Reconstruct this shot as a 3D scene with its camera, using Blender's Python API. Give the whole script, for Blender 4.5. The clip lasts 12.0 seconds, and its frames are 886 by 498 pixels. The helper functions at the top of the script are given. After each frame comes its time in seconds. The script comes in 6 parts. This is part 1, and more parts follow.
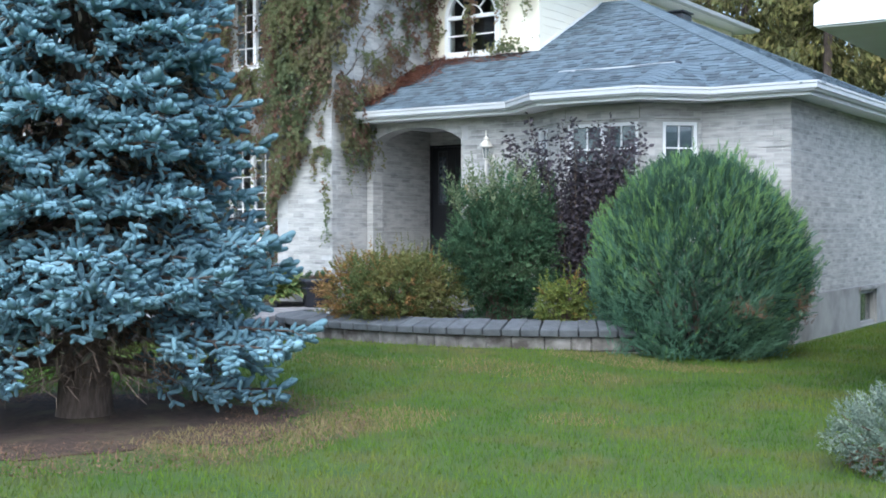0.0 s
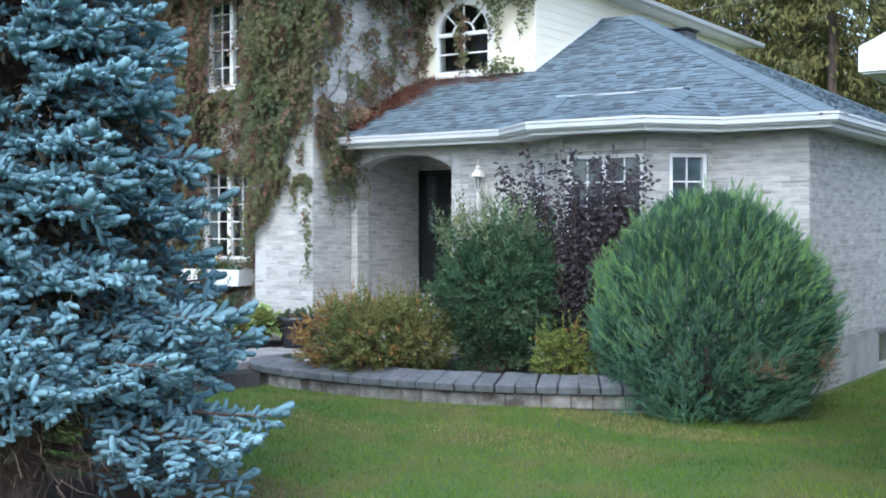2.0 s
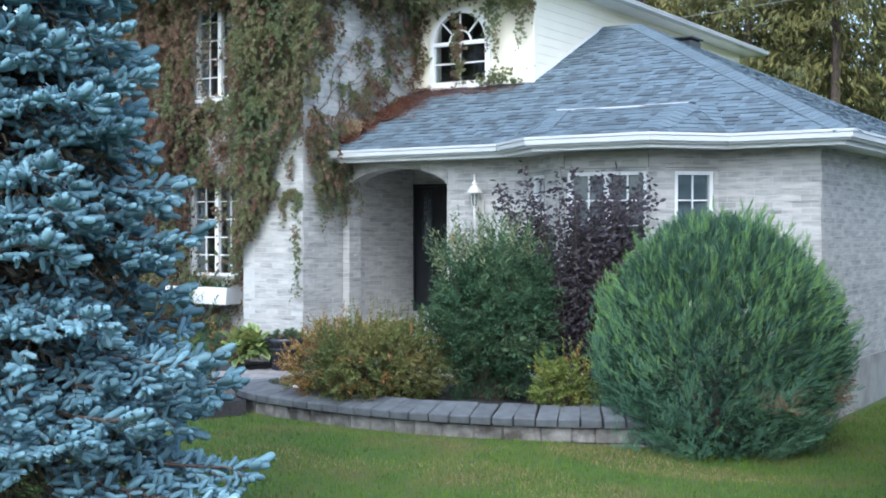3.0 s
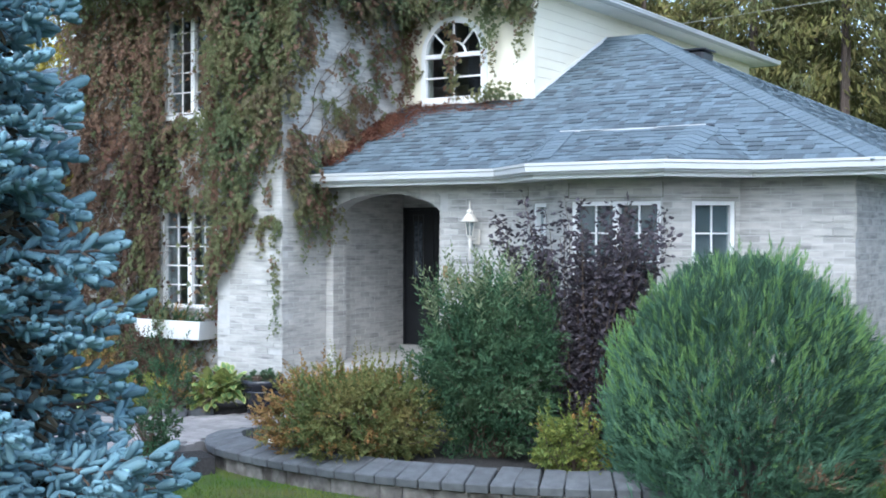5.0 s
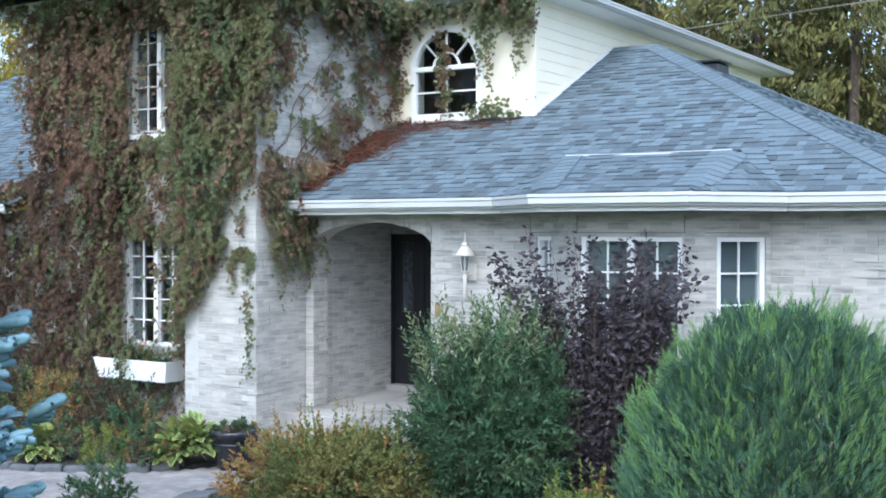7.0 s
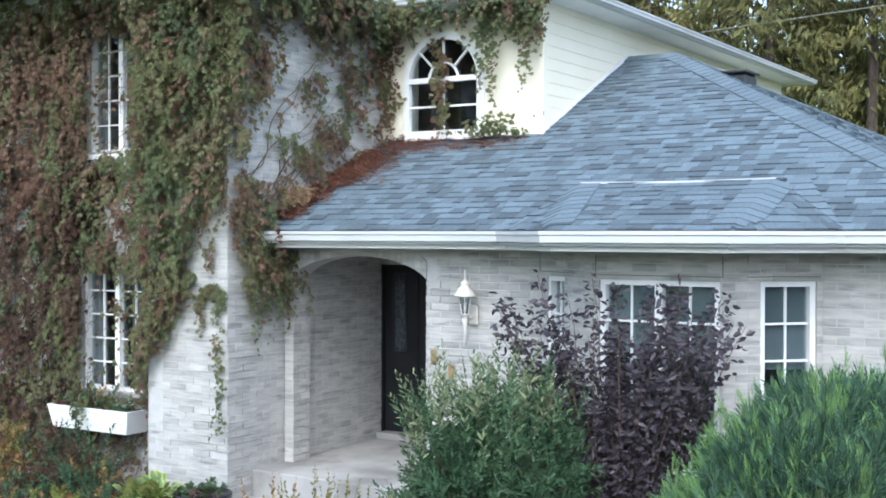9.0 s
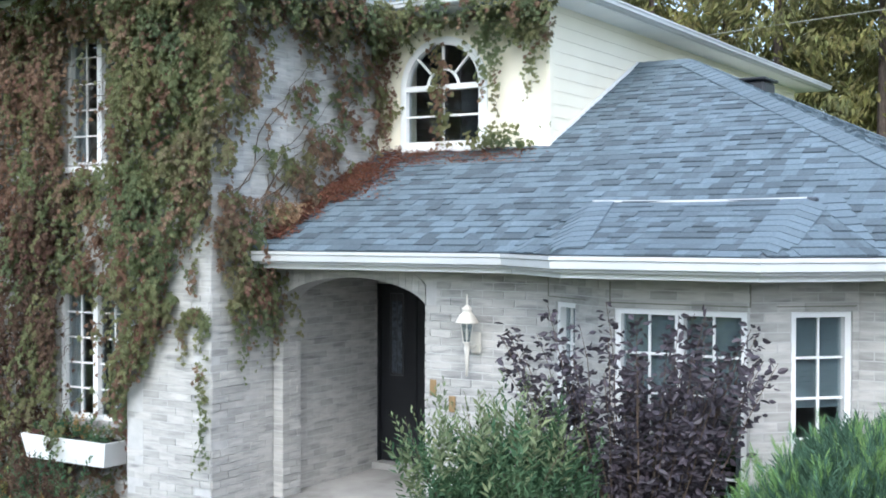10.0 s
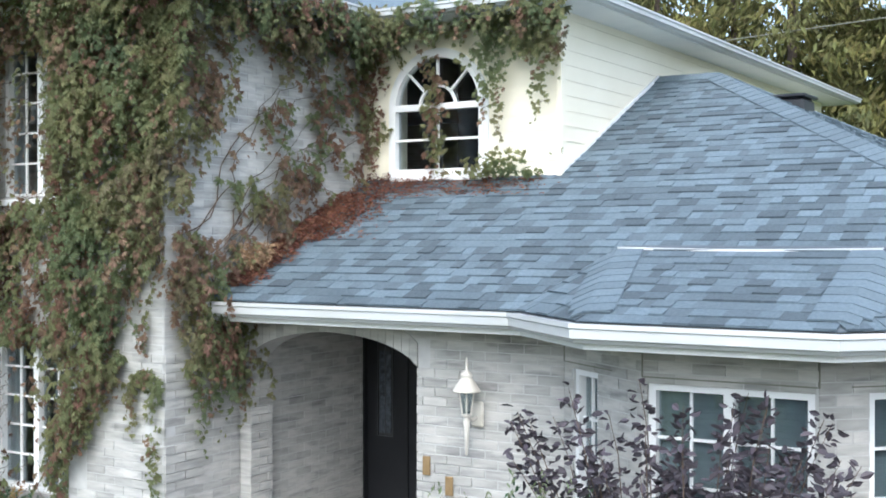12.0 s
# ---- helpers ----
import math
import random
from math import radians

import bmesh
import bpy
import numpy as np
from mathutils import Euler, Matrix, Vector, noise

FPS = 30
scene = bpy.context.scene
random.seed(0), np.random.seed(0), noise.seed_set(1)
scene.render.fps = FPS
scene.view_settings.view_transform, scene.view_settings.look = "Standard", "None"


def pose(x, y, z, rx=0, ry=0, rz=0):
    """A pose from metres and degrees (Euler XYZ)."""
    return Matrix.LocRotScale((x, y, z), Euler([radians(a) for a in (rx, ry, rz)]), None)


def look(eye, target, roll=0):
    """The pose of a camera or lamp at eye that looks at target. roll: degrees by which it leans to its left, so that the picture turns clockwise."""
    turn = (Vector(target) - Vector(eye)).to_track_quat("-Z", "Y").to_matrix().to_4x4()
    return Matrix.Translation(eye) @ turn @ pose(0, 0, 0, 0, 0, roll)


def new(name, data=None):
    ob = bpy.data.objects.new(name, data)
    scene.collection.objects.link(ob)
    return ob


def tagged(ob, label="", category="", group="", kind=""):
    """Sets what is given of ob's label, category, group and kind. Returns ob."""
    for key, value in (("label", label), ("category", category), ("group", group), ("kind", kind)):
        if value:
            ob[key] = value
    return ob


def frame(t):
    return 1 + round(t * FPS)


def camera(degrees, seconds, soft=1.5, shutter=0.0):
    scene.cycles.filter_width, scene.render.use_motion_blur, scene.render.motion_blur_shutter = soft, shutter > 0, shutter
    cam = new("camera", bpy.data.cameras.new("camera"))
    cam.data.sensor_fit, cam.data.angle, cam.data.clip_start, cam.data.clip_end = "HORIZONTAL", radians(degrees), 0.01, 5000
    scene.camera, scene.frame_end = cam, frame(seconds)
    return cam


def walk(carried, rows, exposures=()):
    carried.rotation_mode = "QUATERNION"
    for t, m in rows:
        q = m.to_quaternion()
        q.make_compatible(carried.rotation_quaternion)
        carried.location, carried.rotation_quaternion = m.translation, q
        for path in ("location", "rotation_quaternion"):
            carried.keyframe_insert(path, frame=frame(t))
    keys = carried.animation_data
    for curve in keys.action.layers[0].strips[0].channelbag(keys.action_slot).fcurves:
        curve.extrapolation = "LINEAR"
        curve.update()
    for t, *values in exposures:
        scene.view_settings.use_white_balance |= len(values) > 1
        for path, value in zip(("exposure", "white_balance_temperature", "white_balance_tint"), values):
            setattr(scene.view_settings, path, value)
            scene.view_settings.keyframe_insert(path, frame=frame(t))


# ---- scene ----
cam = camera(40.5, 12.0, soft=1.78)
PATH = [
    (0, (2.506, -0.743, 1.536), (1.389, 0.916, 1.503), -0.1),
    (0.5, (2.33, -0.471, 1.658), (1.215, 1.189, 1.625), -0.1),
    (1, (2.16, -0.198, 1.783), (1.048, 1.464, 1.751), -0.1),
    (1.5, (2.001, 0.077, 1.905), (0.891, 1.74, 1.874), -0.0),
    (2, (1.837, 0.358, 2.036), (0.73, 2.023, 2.004), -0.0),
    (2.5, (1.672, 0.64, 2.163), (0.567, 2.307, 2.131), 0.0),
    (3, (1.49, 0.927, 2.278), (0.387, 2.595, 2.247), 0.1),
    (5, (0.707, 2.151, 2.672), (-0.387, 3.824, 2.642), 0.1),
    (5.5, (0.486, 2.46, 2.758), (-0.604, 4.136, 2.731), 0.1),
    (6, (0.276, 2.774, 2.867), (-0.811, 4.452, 2.837), 0.1),
    (6.5, (0.08, 3.122, 2.947), (-1.007, 4.8, 2.919), 0.1),
    (7, (-0.165, 3.436, 3.047), (-1.245, 5.119, 3.019), 0.1),
    (9, (-1.092, 4.848, 3.394), (-2.165, 6.535, 3.369), 0.1),
    (9.5, (-1.336, 5.206, 3.486), (-2.407, 6.895, 3.461), 0.1),
    (10, (-1.576, 5.562, 3.578), (-2.646, 7.252, 3.555), 0.1),
    (10.5, (-1.82, 5.917, 3.669), (-2.887, 7.609, 3.647), 0.1),
    (11, (-2.054, 6.3, 3.759), (-3.12, 7.992, 3.739), 0.1),
    (11.5, (-2.288, 6.672, 3.856), (-3.352, 8.365, 3.836), 0.1),
    (12, (-2.516, 7.038, 3.943), (-3.578, 8.733, 3.926), 0.0),
]
walk(cam, [(t, look(eye, target, roll)) for t, eye, target, roll in PATH], [(0.0, 1.45, 5430, 4), (5.0, 1.49, 5360, 4), (9.0, 1.52, 5570, 4), (12.0, 1.56, 5820, 4)])


# ---- light ----
SKY, SUN = 0.15, 0.26
world = bpy.data.worlds.new("evening_sky")
scene.world = world
world.use_nodes = True
_n = world.node_tree.nodes
_sky = _n.new("ShaderNodeTexSky")
_sky.sky_type, _sky.sun_disc = "NISHITA", False
_sky.sun_elevation, _sky.sun_rotation = radians(46), radians(157)
_sky.air_density, _sky.dust_density, _sky.ozone_density = 1.0, 4.0, 1.5
_soft = _n.new("ShaderNodeHueSaturation")
_soft.inputs["Saturation"].default_value = 0.7
world.node_tree.links.new(_sky.outputs[0], _soft.inputs["Color"])
world.node_tree.links.new(_soft.outputs[0], _n["Background"].inputs[0])
_n["Background"].inputs[1].default_value = SKY
sun = new("sun", bpy.data.lights.new("sun", "SUN"))
sun.data.energy, sun.data.angle, sun.data.color = SUN, radians(80), (1.0, 0.97, 0.94)
sun.matrix_world = look((3.40, -8, 9.0), (0, 0, 0))

# ---- helpers for building ----
rng = np.random.default_rng(7)


def thing(name, base, label, category, group="", kind=""):
    ob = new(name)
    ob.location = base
    return tagged(ob, label, category, group, kind)


def place(ob, parent):
    """Parents ob, whose mesh is in world metres, under a thing or a part."""
    ob.parent = parent
    if parent.type == "EMPTY":
        ob.matrix_parent_inverse = Matrix.Translation(-Vector(parent.location))
    return ob


def part(name, data, material, parent, label="", smooth=False):
    if isinstance(data, bmesh.types.BMesh):
        me = bpy.data.meshes.new(name)
        data.to_mesh(me)
        data.free()
    else:
        me = data
    me.name = name
    if not me.materials:
        me.materials.append(material)
    if smooth:
        me.polygons.foreach_set("use_smooth", np.ones(len(me.polygons), bool))
    ob = new(name, me)
    if parent is not None:
        place(ob, parent)
    return tagged(ob, label)


def np_mesh(name, verts, faces):
    """A mesh from arrays; all faces have the same number of corners."""
    verts, faces = np.asarray(verts, np.float32), np.asarray(faces, np.int32)
    me = bpy.data.meshes.new(name)
    me.vertices.add(len(verts))
    me.vertices.foreach_set("co", verts.ravel())
    k = faces.shape[1]
    me.loops.add(faces.size)
    me.loops.foreach_set("vertex_index", faces.ravel())
    me.polygons.add(len(faces))
    me.polygons.foreach_set("loop_start", np.arange(0, faces.size, k, dtype=np.int32))
    me.polygons.foreach_set("use_smooth", np.zeros(len(faces), bool))
    me.update(calc_edges=True)
    me.validate()
    return me


def scatter(tv, tf, frames, locs, scales):
    """Copies of a template (vertices tv, faces tf) at many frames (n,3,3 with axes as columns)."""
    tv, tf = np.asarray(tv, float), np.asarray(tf, int)
    n = len(locs)
    sc = np.asarray(scales, float)
    sc = sc[:, None] * np.ones(3) if sc.ndim == 1 else sc
    v = np.einsum("nij,nkj->nki", frames, tv[None] * sc[:, None, :]) + np.asarray(locs)[:, None, :]
    f = tf[None] + (np.arange(n) * len(tv))[:, None, None]
    return v.reshape(-1, 3), f.reshape(-1, tf.shape[1])


def unit(a):
    a = np.asarray(a, float)
    return a / np.maximum(np.linalg.norm(a, axis=-1, keepdims=True), 1e-9)


def frames_along(d, up=None, roll=None):
    """Frames whose y axis is d and whose z axis leans to up."""
    d = unit(d)
    up = rng.normal(size=d.shape) if up is None else np.broadcast_to(np.asarray(up, float), d.shape)
    x = unit(np.cross(d, up) + 1e-6)
    z = np.cross(x, d)
    if roll is not None:
        c, s = np.cos(roll)[:, None], np.sin(roll)[:, None]
        x, z = x * c + z * s, z * c - x * s
    return np.stack([x, d, z], -1)


def join(pieces):
    vs, fs, o = [], [], 0
    for v, f in pieces:
        vs.append(v)
        fs.append(np.asarray(f) + o)
        o += len(v)
    return np.concatenate(vs), np.concatenate(fs)


BOXF = np.array([[0, 1, 2, 3], [7, 6, 5, 4], [0, 4, 5, 1], [1, 5, 6, 2], [2, 6, 7, 3], [3, 7, 4, 0]])


def boxes_np(origins, ux, uy, uz):
    """Boxes: a corner and three edge vectors each (n,3). Right-handed edges."""
    o, ux, uy, uz = (np.asarray(a, float).reshape(-1, 3) for a in (origins, ux, uy, uz))
    v = np.stack([o, o + uy, o + ux + uy, o + ux, o + uz, o + uy + uz, o + ux + uy + uz, o + ux + uz], 1)
    f = BOXF[None] + (np.arange(len(o)) * 8)[:, None, None]
    return v.reshape(-1, 3), f.reshape(-1, 4)


def add_box(bm, x0, x1, y0, y1, z0, z1, bevel=0.0):
    made = bmesh.ops.create_cube(bm, size=1.0)["verts"]
    m = Matrix.Translation(((x0 + x1) / 2, (y0 + y1) / 2, (z0 + z1) / 2)) @ Matrix.Diagonal((abs(x1 - x0), abs(y1 - y0), abs(z1 - z0), 1))
    bmesh.ops.transform(bm, matrix=m, verts=made)
    if bevel:
        edges = list({e for v in made for e in v.link_edges})
        bmesh.ops.bevel(bm, geom=edges, offset=bevel, segments=1, affect="EDGES")
    return bm


def box(x0, x1, y0, y1, z0, z1, bevel=0.0):
    return add_box(bmesh.new(), x0, x1, y0, y1, z0, z1, bevel)


def turned(bm, m):
    bmesh.ops.transform(bm, matrix=m, verts=bm.verts)
    return bm


def lathe(profile, n=16, centre=(0, 0, 0)):
    """A turned body from (radius, height) pairs."""
    p = np.array(profile, float)
    a = np.arange(n) * 2 * np.pi / n
    v = np.stack([p[:, None, 0] * np.cos(a), p[:, None, 0] * np.sin(a), p[:, None, 1] * np.ones(n)], -1).reshape(-1, 3) + np.array(centre)
    f = [[i * n + j, i * n + (j + 1) % n, (i + 1) * n + (j + 1) % n, (i + 1) * n + j] for i in range(len(p) - 1) for j in range(n)]
    return np_mesh("lathe", v, f)


def tubes(paths, radii, sides=5):
    """Tapered tubes along polylines; one array of vertices and quads."""
    out = []
    a = np.arange(sides) * 2 * np.pi / sides
    for pts, rad in zip(paths, radii):
        pts = np.asarray(pts, float)
        d = unit(np.gradient(pts, axis=0))
        ref = np.array([0.0, 0.0, 1.0]) if abs(d[0, 2]) < 0.9 else np.array([1.0, 0, 0])
        x = unit(np.cross(d, ref))
        z = np.cross(x, d)
        r = np.asarray(rad, float)[:, None, None]
        ring = pts[:, None] + r * (np.cos(a)[None, :, None] * x[:, None] + np.sin(a)[None, :, None] * z[:, None])
        m = len(pts)
        f = [[i * sides + j, i * sides + (j + 1) % sides, (i + 1) * sides + (j + 1) % sides, (i + 1) * sides + j] for i in range(m - 1) for j in range(sides)]
        out.append((ring.reshape(-1, 3), f))
    return join(out)


# ---- materials ----
def material(name, colours, scale=4.0, rough=0.8, bump=0.0, bump_scale=40.0, detail=4.0, spread="", amount=0.25, metal=0.0, soil=None, soil_scale=1.0, soil_at=(0.5, 0.65), stretch=(1, 1, 1), translucent=0.0, hue=0.0, spec=0.5, soil_along=False):
    """Noise between colours; spread: 'island' or 'object' varies pieces; soil: a second, larger pattern."""
    m = bpy.data.materials.new(name)
    m.use_nodes = True
    nt = m.node_tree
    n, l = nt.nodes, nt.links
    bsdf = n["Principled BSDF"]
    geo, coord, mp = n.new("ShaderNodeNewGeometry"), n.new("ShaderNodeTexCoord"), n.new("ShaderNodeMapping")
    l.new(geo.outputs["Position"], mp.inputs[0])
    mp.inputs["Scale"].default_value = stretch
    tex = n.new("ShaderNodeTexNoise")
    tex.inputs["Scale"].default_value, tex.inputs["Detail"].default_value = scale, detail
    l.new(mp.outputs[0], tex.inputs["Vector"])
    ramp = n.new("ShaderNodeValToRGB")
    el = ramp.color_ramp.elements
    for k, c in enumerate(colours):
        pos = 0.3 + 0.4 * k / max(1, len(colours) - 1)
        e = el[k] if k < 2 else el.new(pos)
        e.position, e.color = pos, (*c, 1)
    l.new(tex.outputs[0], ramp.inputs[0])
    out = ramp.outputs[0]
    if soil:
        t2 = n.new("ShaderNodeTexNoise")
        t2.inputs["Scale"].default_value, t2.inputs["Detail"].default_value = soil_scale, 6.0
        l.new(mp.outputs[0] if soil_along else geo.outputs["Position"], t2.inputs["Vector"])
        mr = n.new("ShaderNodeMapRange")
        mr.inputs[1].default_value, mr.inputs[2].default_value = soil_at
        l.new(t2.outputs[0], mr.inputs[0])
        mx = n.new("ShaderNodeMix")
        mx.data_type = "RGBA"
        l.new(mr.outputs[0], mx.inputs[0])
        l.new(out, mx.inputs[6])
        mx.inputs[7].default_value = (*soil, 1)
        out = mx.outputs[2]
    if spread:
        if spread == "object":
            src = n.new("ShaderNodeObjectInfo").outputs["Random"]
        else:
            src = geo.outputs["Random Per Island"]
        hs = n.new("ShaderNodeHueSaturation")
        mr = n.new("ShaderNodeMapRange")
        mr.inputs[3].default_value, mr.inputs[4].default_value = 1 - amount, 1 + amount
        l.new(src, mr.inputs[0])
        l.new(mr.outputs[0], hs.inputs["Value"])
        if hue:
            m2 = n.new("ShaderNodeMapRange")
            m2.inputs[3].default_value, m2.inputs[4].default_value = 0.5 - hue, 0.5 + hue
            mul = n.new("ShaderNodeMath")
            mul.operation, mul.inputs[1].default_value = "MULTIPLY", 7.31
            fr = n.new("ShaderNodeMath")
            fr.operation = "FRACT"
            l.new(src, mul.inputs[0])
            l.new(mul.outputs[0], fr.inputs[0])
            l.new(fr.outputs[0], m2.inputs[0])
            l.new(m2.outputs[0], hs.inputs["Hue"])
        l.new(out, hs.inputs["Color"])
        out = hs.outputs[0]
    l.new(out, bsdf.inputs["Base Color"])
    bsdf.inputs["Roughness"].default_value, bsdf.inputs["Metallic"].default_value = rough, metal
    bsdf.inputs["Specular IOR Level"].default_value = spec
    if bump:
        t3 = n.new("ShaderNodeTexNoise")
        t3.inputs["Scale"].default_value, t3.inputs["Detail"].default_value = bump_scale, 5.0
        l.new(mp.outputs[0], t3.inputs["Vector"])
        b = n.new("ShaderNodeBump")
        b.inputs["Strength"].default_value, b.inputs["Distance"].default_value = bump, 0.01
        l.new(t3.outputs[0], b.inputs["Height"])
        l.new(b.outputs[0], bsdf.inputs["Normal"])
    if translucent:
        tr, ms = n.new("ShaderNodeBsdfTranslucent"), n.new("ShaderNodeMixShader")
        l.new(out, tr.inputs[0])
        ms.inputs[0].default_value = translucent
        l.new(bsdf.outputs[0], ms.inputs[1])
        l.new(tr.outputs[0], ms.inputs[2])
        l.new(ms.outputs[0], n["Material Output"].inputs[0])
    return m


def glass_material():
    m = bpy.data.materials.new("window_glass")
    m.use_nodes = True
    n, l = m.node_tree.nodes, m.node_tree.links
    n.remove(n["Principled BSDF"])
    tr, gl, lw, ms = n.new("ShaderNodeBsdfTransparent"), n.new("ShaderNodeBsdfGlossy"), n.new("ShaderNodeLayerWeight"), n.new("ShaderNodeMixShader")
    tr.inputs[0].default_value = (0.72, 0.77, 0.79, 1)
    gl.inputs["Roughness"].default_value = 0.03
    lw.inputs["Blend"].default_value = 0.5
    pw, ma = n.new("ShaderNodeMath"), n.new("ShaderNodeMath")
    pw.operation, ma.operation = "POWER", "MULTIPLY_ADD"
    pw.inputs[1].default_value = 4.0
    ma.inputs[1].default_value, ma.inputs[2].default_value = 0.85, 0.08
    l.new(lw.outputs["Facing"], pw.inputs[0])
    l.new(pw.outputs[0], ma.inputs[0])
    l.new(ma.outputs[0], ms.inputs[0])
    l.new(tr.outputs[0], ms.inputs[1])
    l.new(gl.outputs[0], ms.inputs[2])
    l.new(ms.outputs[0], n["Material Output"].inputs[0])
    return m


M_BRICK = material("pale_brick", [(0.345, 0.336, 0.322), (0.425, 0.416, 0.398), (0.49, 0.478, 0.455)], 9, 0.9, 0.6, 90, spread="island", amount=0.15, stretch=(0.45, 0.45, 2.6), soil=(0.20, 0.198, 0.20), soil_scale=6.0, soil_at=(0.55, 0.78), soil_along=True)
M_BRICK_P = material("pale_brick_pieces", [(0.345, 0.336, 0.322), (0.425, 0.416, 0.398), (0.49, 0.478, 0.455)], 9, 0.9, 0.6, 90, spread="object", amount=0.15, stretch=(0.45, 0.45, 2.6), soil=(0.20, 0.198, 0.20), soil_scale=6.0, soil_at=(0.55, 0.78), soil_along=True)
M_MORTAR = material("mortar", [(0.43, 0.428, 0.422), (0.52, 0.516, 0.508)], 9, 0.95, 0.4, 120)
M_CONC = material("concrete", [(0.30, 0.29, 0.28), (0.39, 0.375, 0.36)], 3, 0.92, 0.3, 60, soil=(0.21, 0.20, 0.19), soil_scale=1.3)
M_SIDING = material("cream_siding", [(0.79, 0.735, 0.60), (0.83, 0.78, 0.65)], 1.2, 0.55, 0.05, 30)
M_WHITE = material("white_vinyl", [(0.74, 0.75, 0.76), (0.82, 0.82, 0.82)], 2.5, 0.4, 0.03, 30)
M_GUTTER = material("white_aluminium", [(0.45, 0.465, 0.48), (0.56, 0.57, 0.58)], 2.0, 0.42, 0.04, 20, soil=(0.45, 0.45, 0.43), soil_scale=2.2, soil_at=(0.55, 0.8), stretch=(0.4, 0.4, 3))
M_SHINGLE = material("grey_blue_shingle", [(0.080, 0.107, 0.130), (0.115, 0.149, 0.178)], 45, 0.95, 0.5, 220, spread="island", amount=0.38)
M_SHINGLE_P = material("grey_blue_shingle_pieces", [(0.080, 0.107, 0.130), (0.115, 0.149, 0.178)], 45, 0.95, 0.5, 220, spread="object", amount=0.38)
# evener, lighter copy of the shingle: sky light on the caps put into colour
M_HIP = material("sky_lightened_shingle", [(0.096, 0.128, 0.156), (0.130, 0.168, 0.200)], 45, 0.95, 0.5, 220, spread="island", amount=0.12)
M_DECK = material("roof_underlay", [(0.07, 0.085, 0.10), (0.10, 0.12, 0.14)], 40, 0.95)
M_DOOR = material("black_door_paint", [(0.012, 0.013, 0.016), (0.02, 0.021, 0.025)], 3, 0.35, 0.05, 20)
M_DARK = material("dark_interior", [(0.05, 0.06, 0.08), (0.08, 0.09, 0.11)], 2, 0.9)
M_BLIND = material("pale_blind", [(0.25, 0.285, 0.30), (0.32, 0.35, 0.365)], 6, 0.7)
M_DRAPE = material("pale_curtain", [(0.42, 0.43, 0.44), (0.52, 0.53, 0.54)], 5, 0.9)
M_GLASS = glass_material()
M_PAVER = material("grey_paver", [(0.19, 0.18, 0.18), (0.28, 0.265, 0.265)], 5, 0.92, 0.3, 90, spread="island", amount=0.12)
M_BLOCK = material("retaining_stone", [(0.10, 0.092, 0.086), (0.17, 0.157, 0.147), (0.25, 0.235, 0.225)], 7, 0.95, 0.9, 45, spread="object", amount=0.26, soil=(0.06, 0.05, 0.045), soil_scale=3.6, soil_at=(0.50, 0.66))
M_CAP = material("cap_stone", [(0.078, 0.083, 0.091), (0.122, 0.129, 0.140)], 8, 0.93, 0.6, 80, spread="object", amount=0.13)
M_MULCH = material("dark_mulch", [(0.014, 0.0135, 0.014), (0.042, 0.038, 0.037)], 30, 1.0, 1.0, 60)
M_LAWN = material("lawn_soil", [(0.045, 0.085, 0.014), (0.068, 0.110, 0.019)], 3, 1.0, 0.9, 50, soil=(0.095, 0.095, 0.03), soil_scale=1.3, soil_at=(0.47, 0.72))
M_GRASS = material("grass_blades", [(0.055, 0.118, 0.008), (0.095, 0.162, 0.013), (0.138, 0.188, 0.02)], 0.7, 0.85, spread="island", amount=0.28, soil=(0.165, 0.165, 0.042), soil_scale=1.3, soil_at=(0.47, 0.72), translucent=0.25, hue=0.012)
M_STRAW = material("straw_grass", [(0.19, 0.155, 0.065), (0.28, 0.23, 0.105)], 5, 0.9, spread="island", amount=0.3, translucent=0.2)
M_NEEDLE = material("blue_spruce_needles", [(0.135, 0.238, 0.285), (0.185, 0.305, 0.360), (0.238, 0.372, 0.430)], 2.2, 0.9, 0.6, 160, spread="island", amount=0.24, translucent=0.12, spec=0.2)
M_BARK = material("brown_bark", [(0.055, 0.04, 0.032), (0.13, 0.10, 0.085)], 12, 0.95, 1.0, 40, stretch=(3, 3, 0.6))
M_TWIG = material("brown_twigs", [(0.07, 0.05, 0.035), (0.14, 0.10, 0.075)], 8, 0.95)
M_GLOBE = material("globe_cedar_foliage", [(0.085, 0.172, 0.118), (0.118, 0.222, 0.148), (0.15, 0.26, 0.158)], 1.5, 0.9, spread="island", amount=0.25, translucent=0.15, hue=0.015, spec=0.2)
M_CEDAR_IN = material("shade_dark_cedar_foliage", [(0.04, 0.08, 0.055), (0.07, 0.125, 0.08)], 2, 0.95, spread="island", amount=0.3, spec=0.1)
M_TIP = material("sky_lit_cedar_tips", [(0.15, 0.265, 0.092), (0.225, 0.36, 0.13)], 1.5, 0.9, spread="island", amount=0.25, translucent=0.2, hue=0.015, spec=0.2)
M_GREEN = material("green_shrub_leaf", [(0.042, 0.09, 0.049), (0.07, 0.126, 0.066), (0.106, 0.158, 0.082)], 2.5, 0.85, spread="island", amount=0.28, translucent=0.2, hue=0.02, spec=0.15)
M_PURPLE = material("purple_leaf", [(0.043, 0.037, 0.048), (0.072, 0.059, 0.072)], 3, 0.5, spread="island", amount=0.45, translucent=0.10, hue=0.04, spec=0.35)
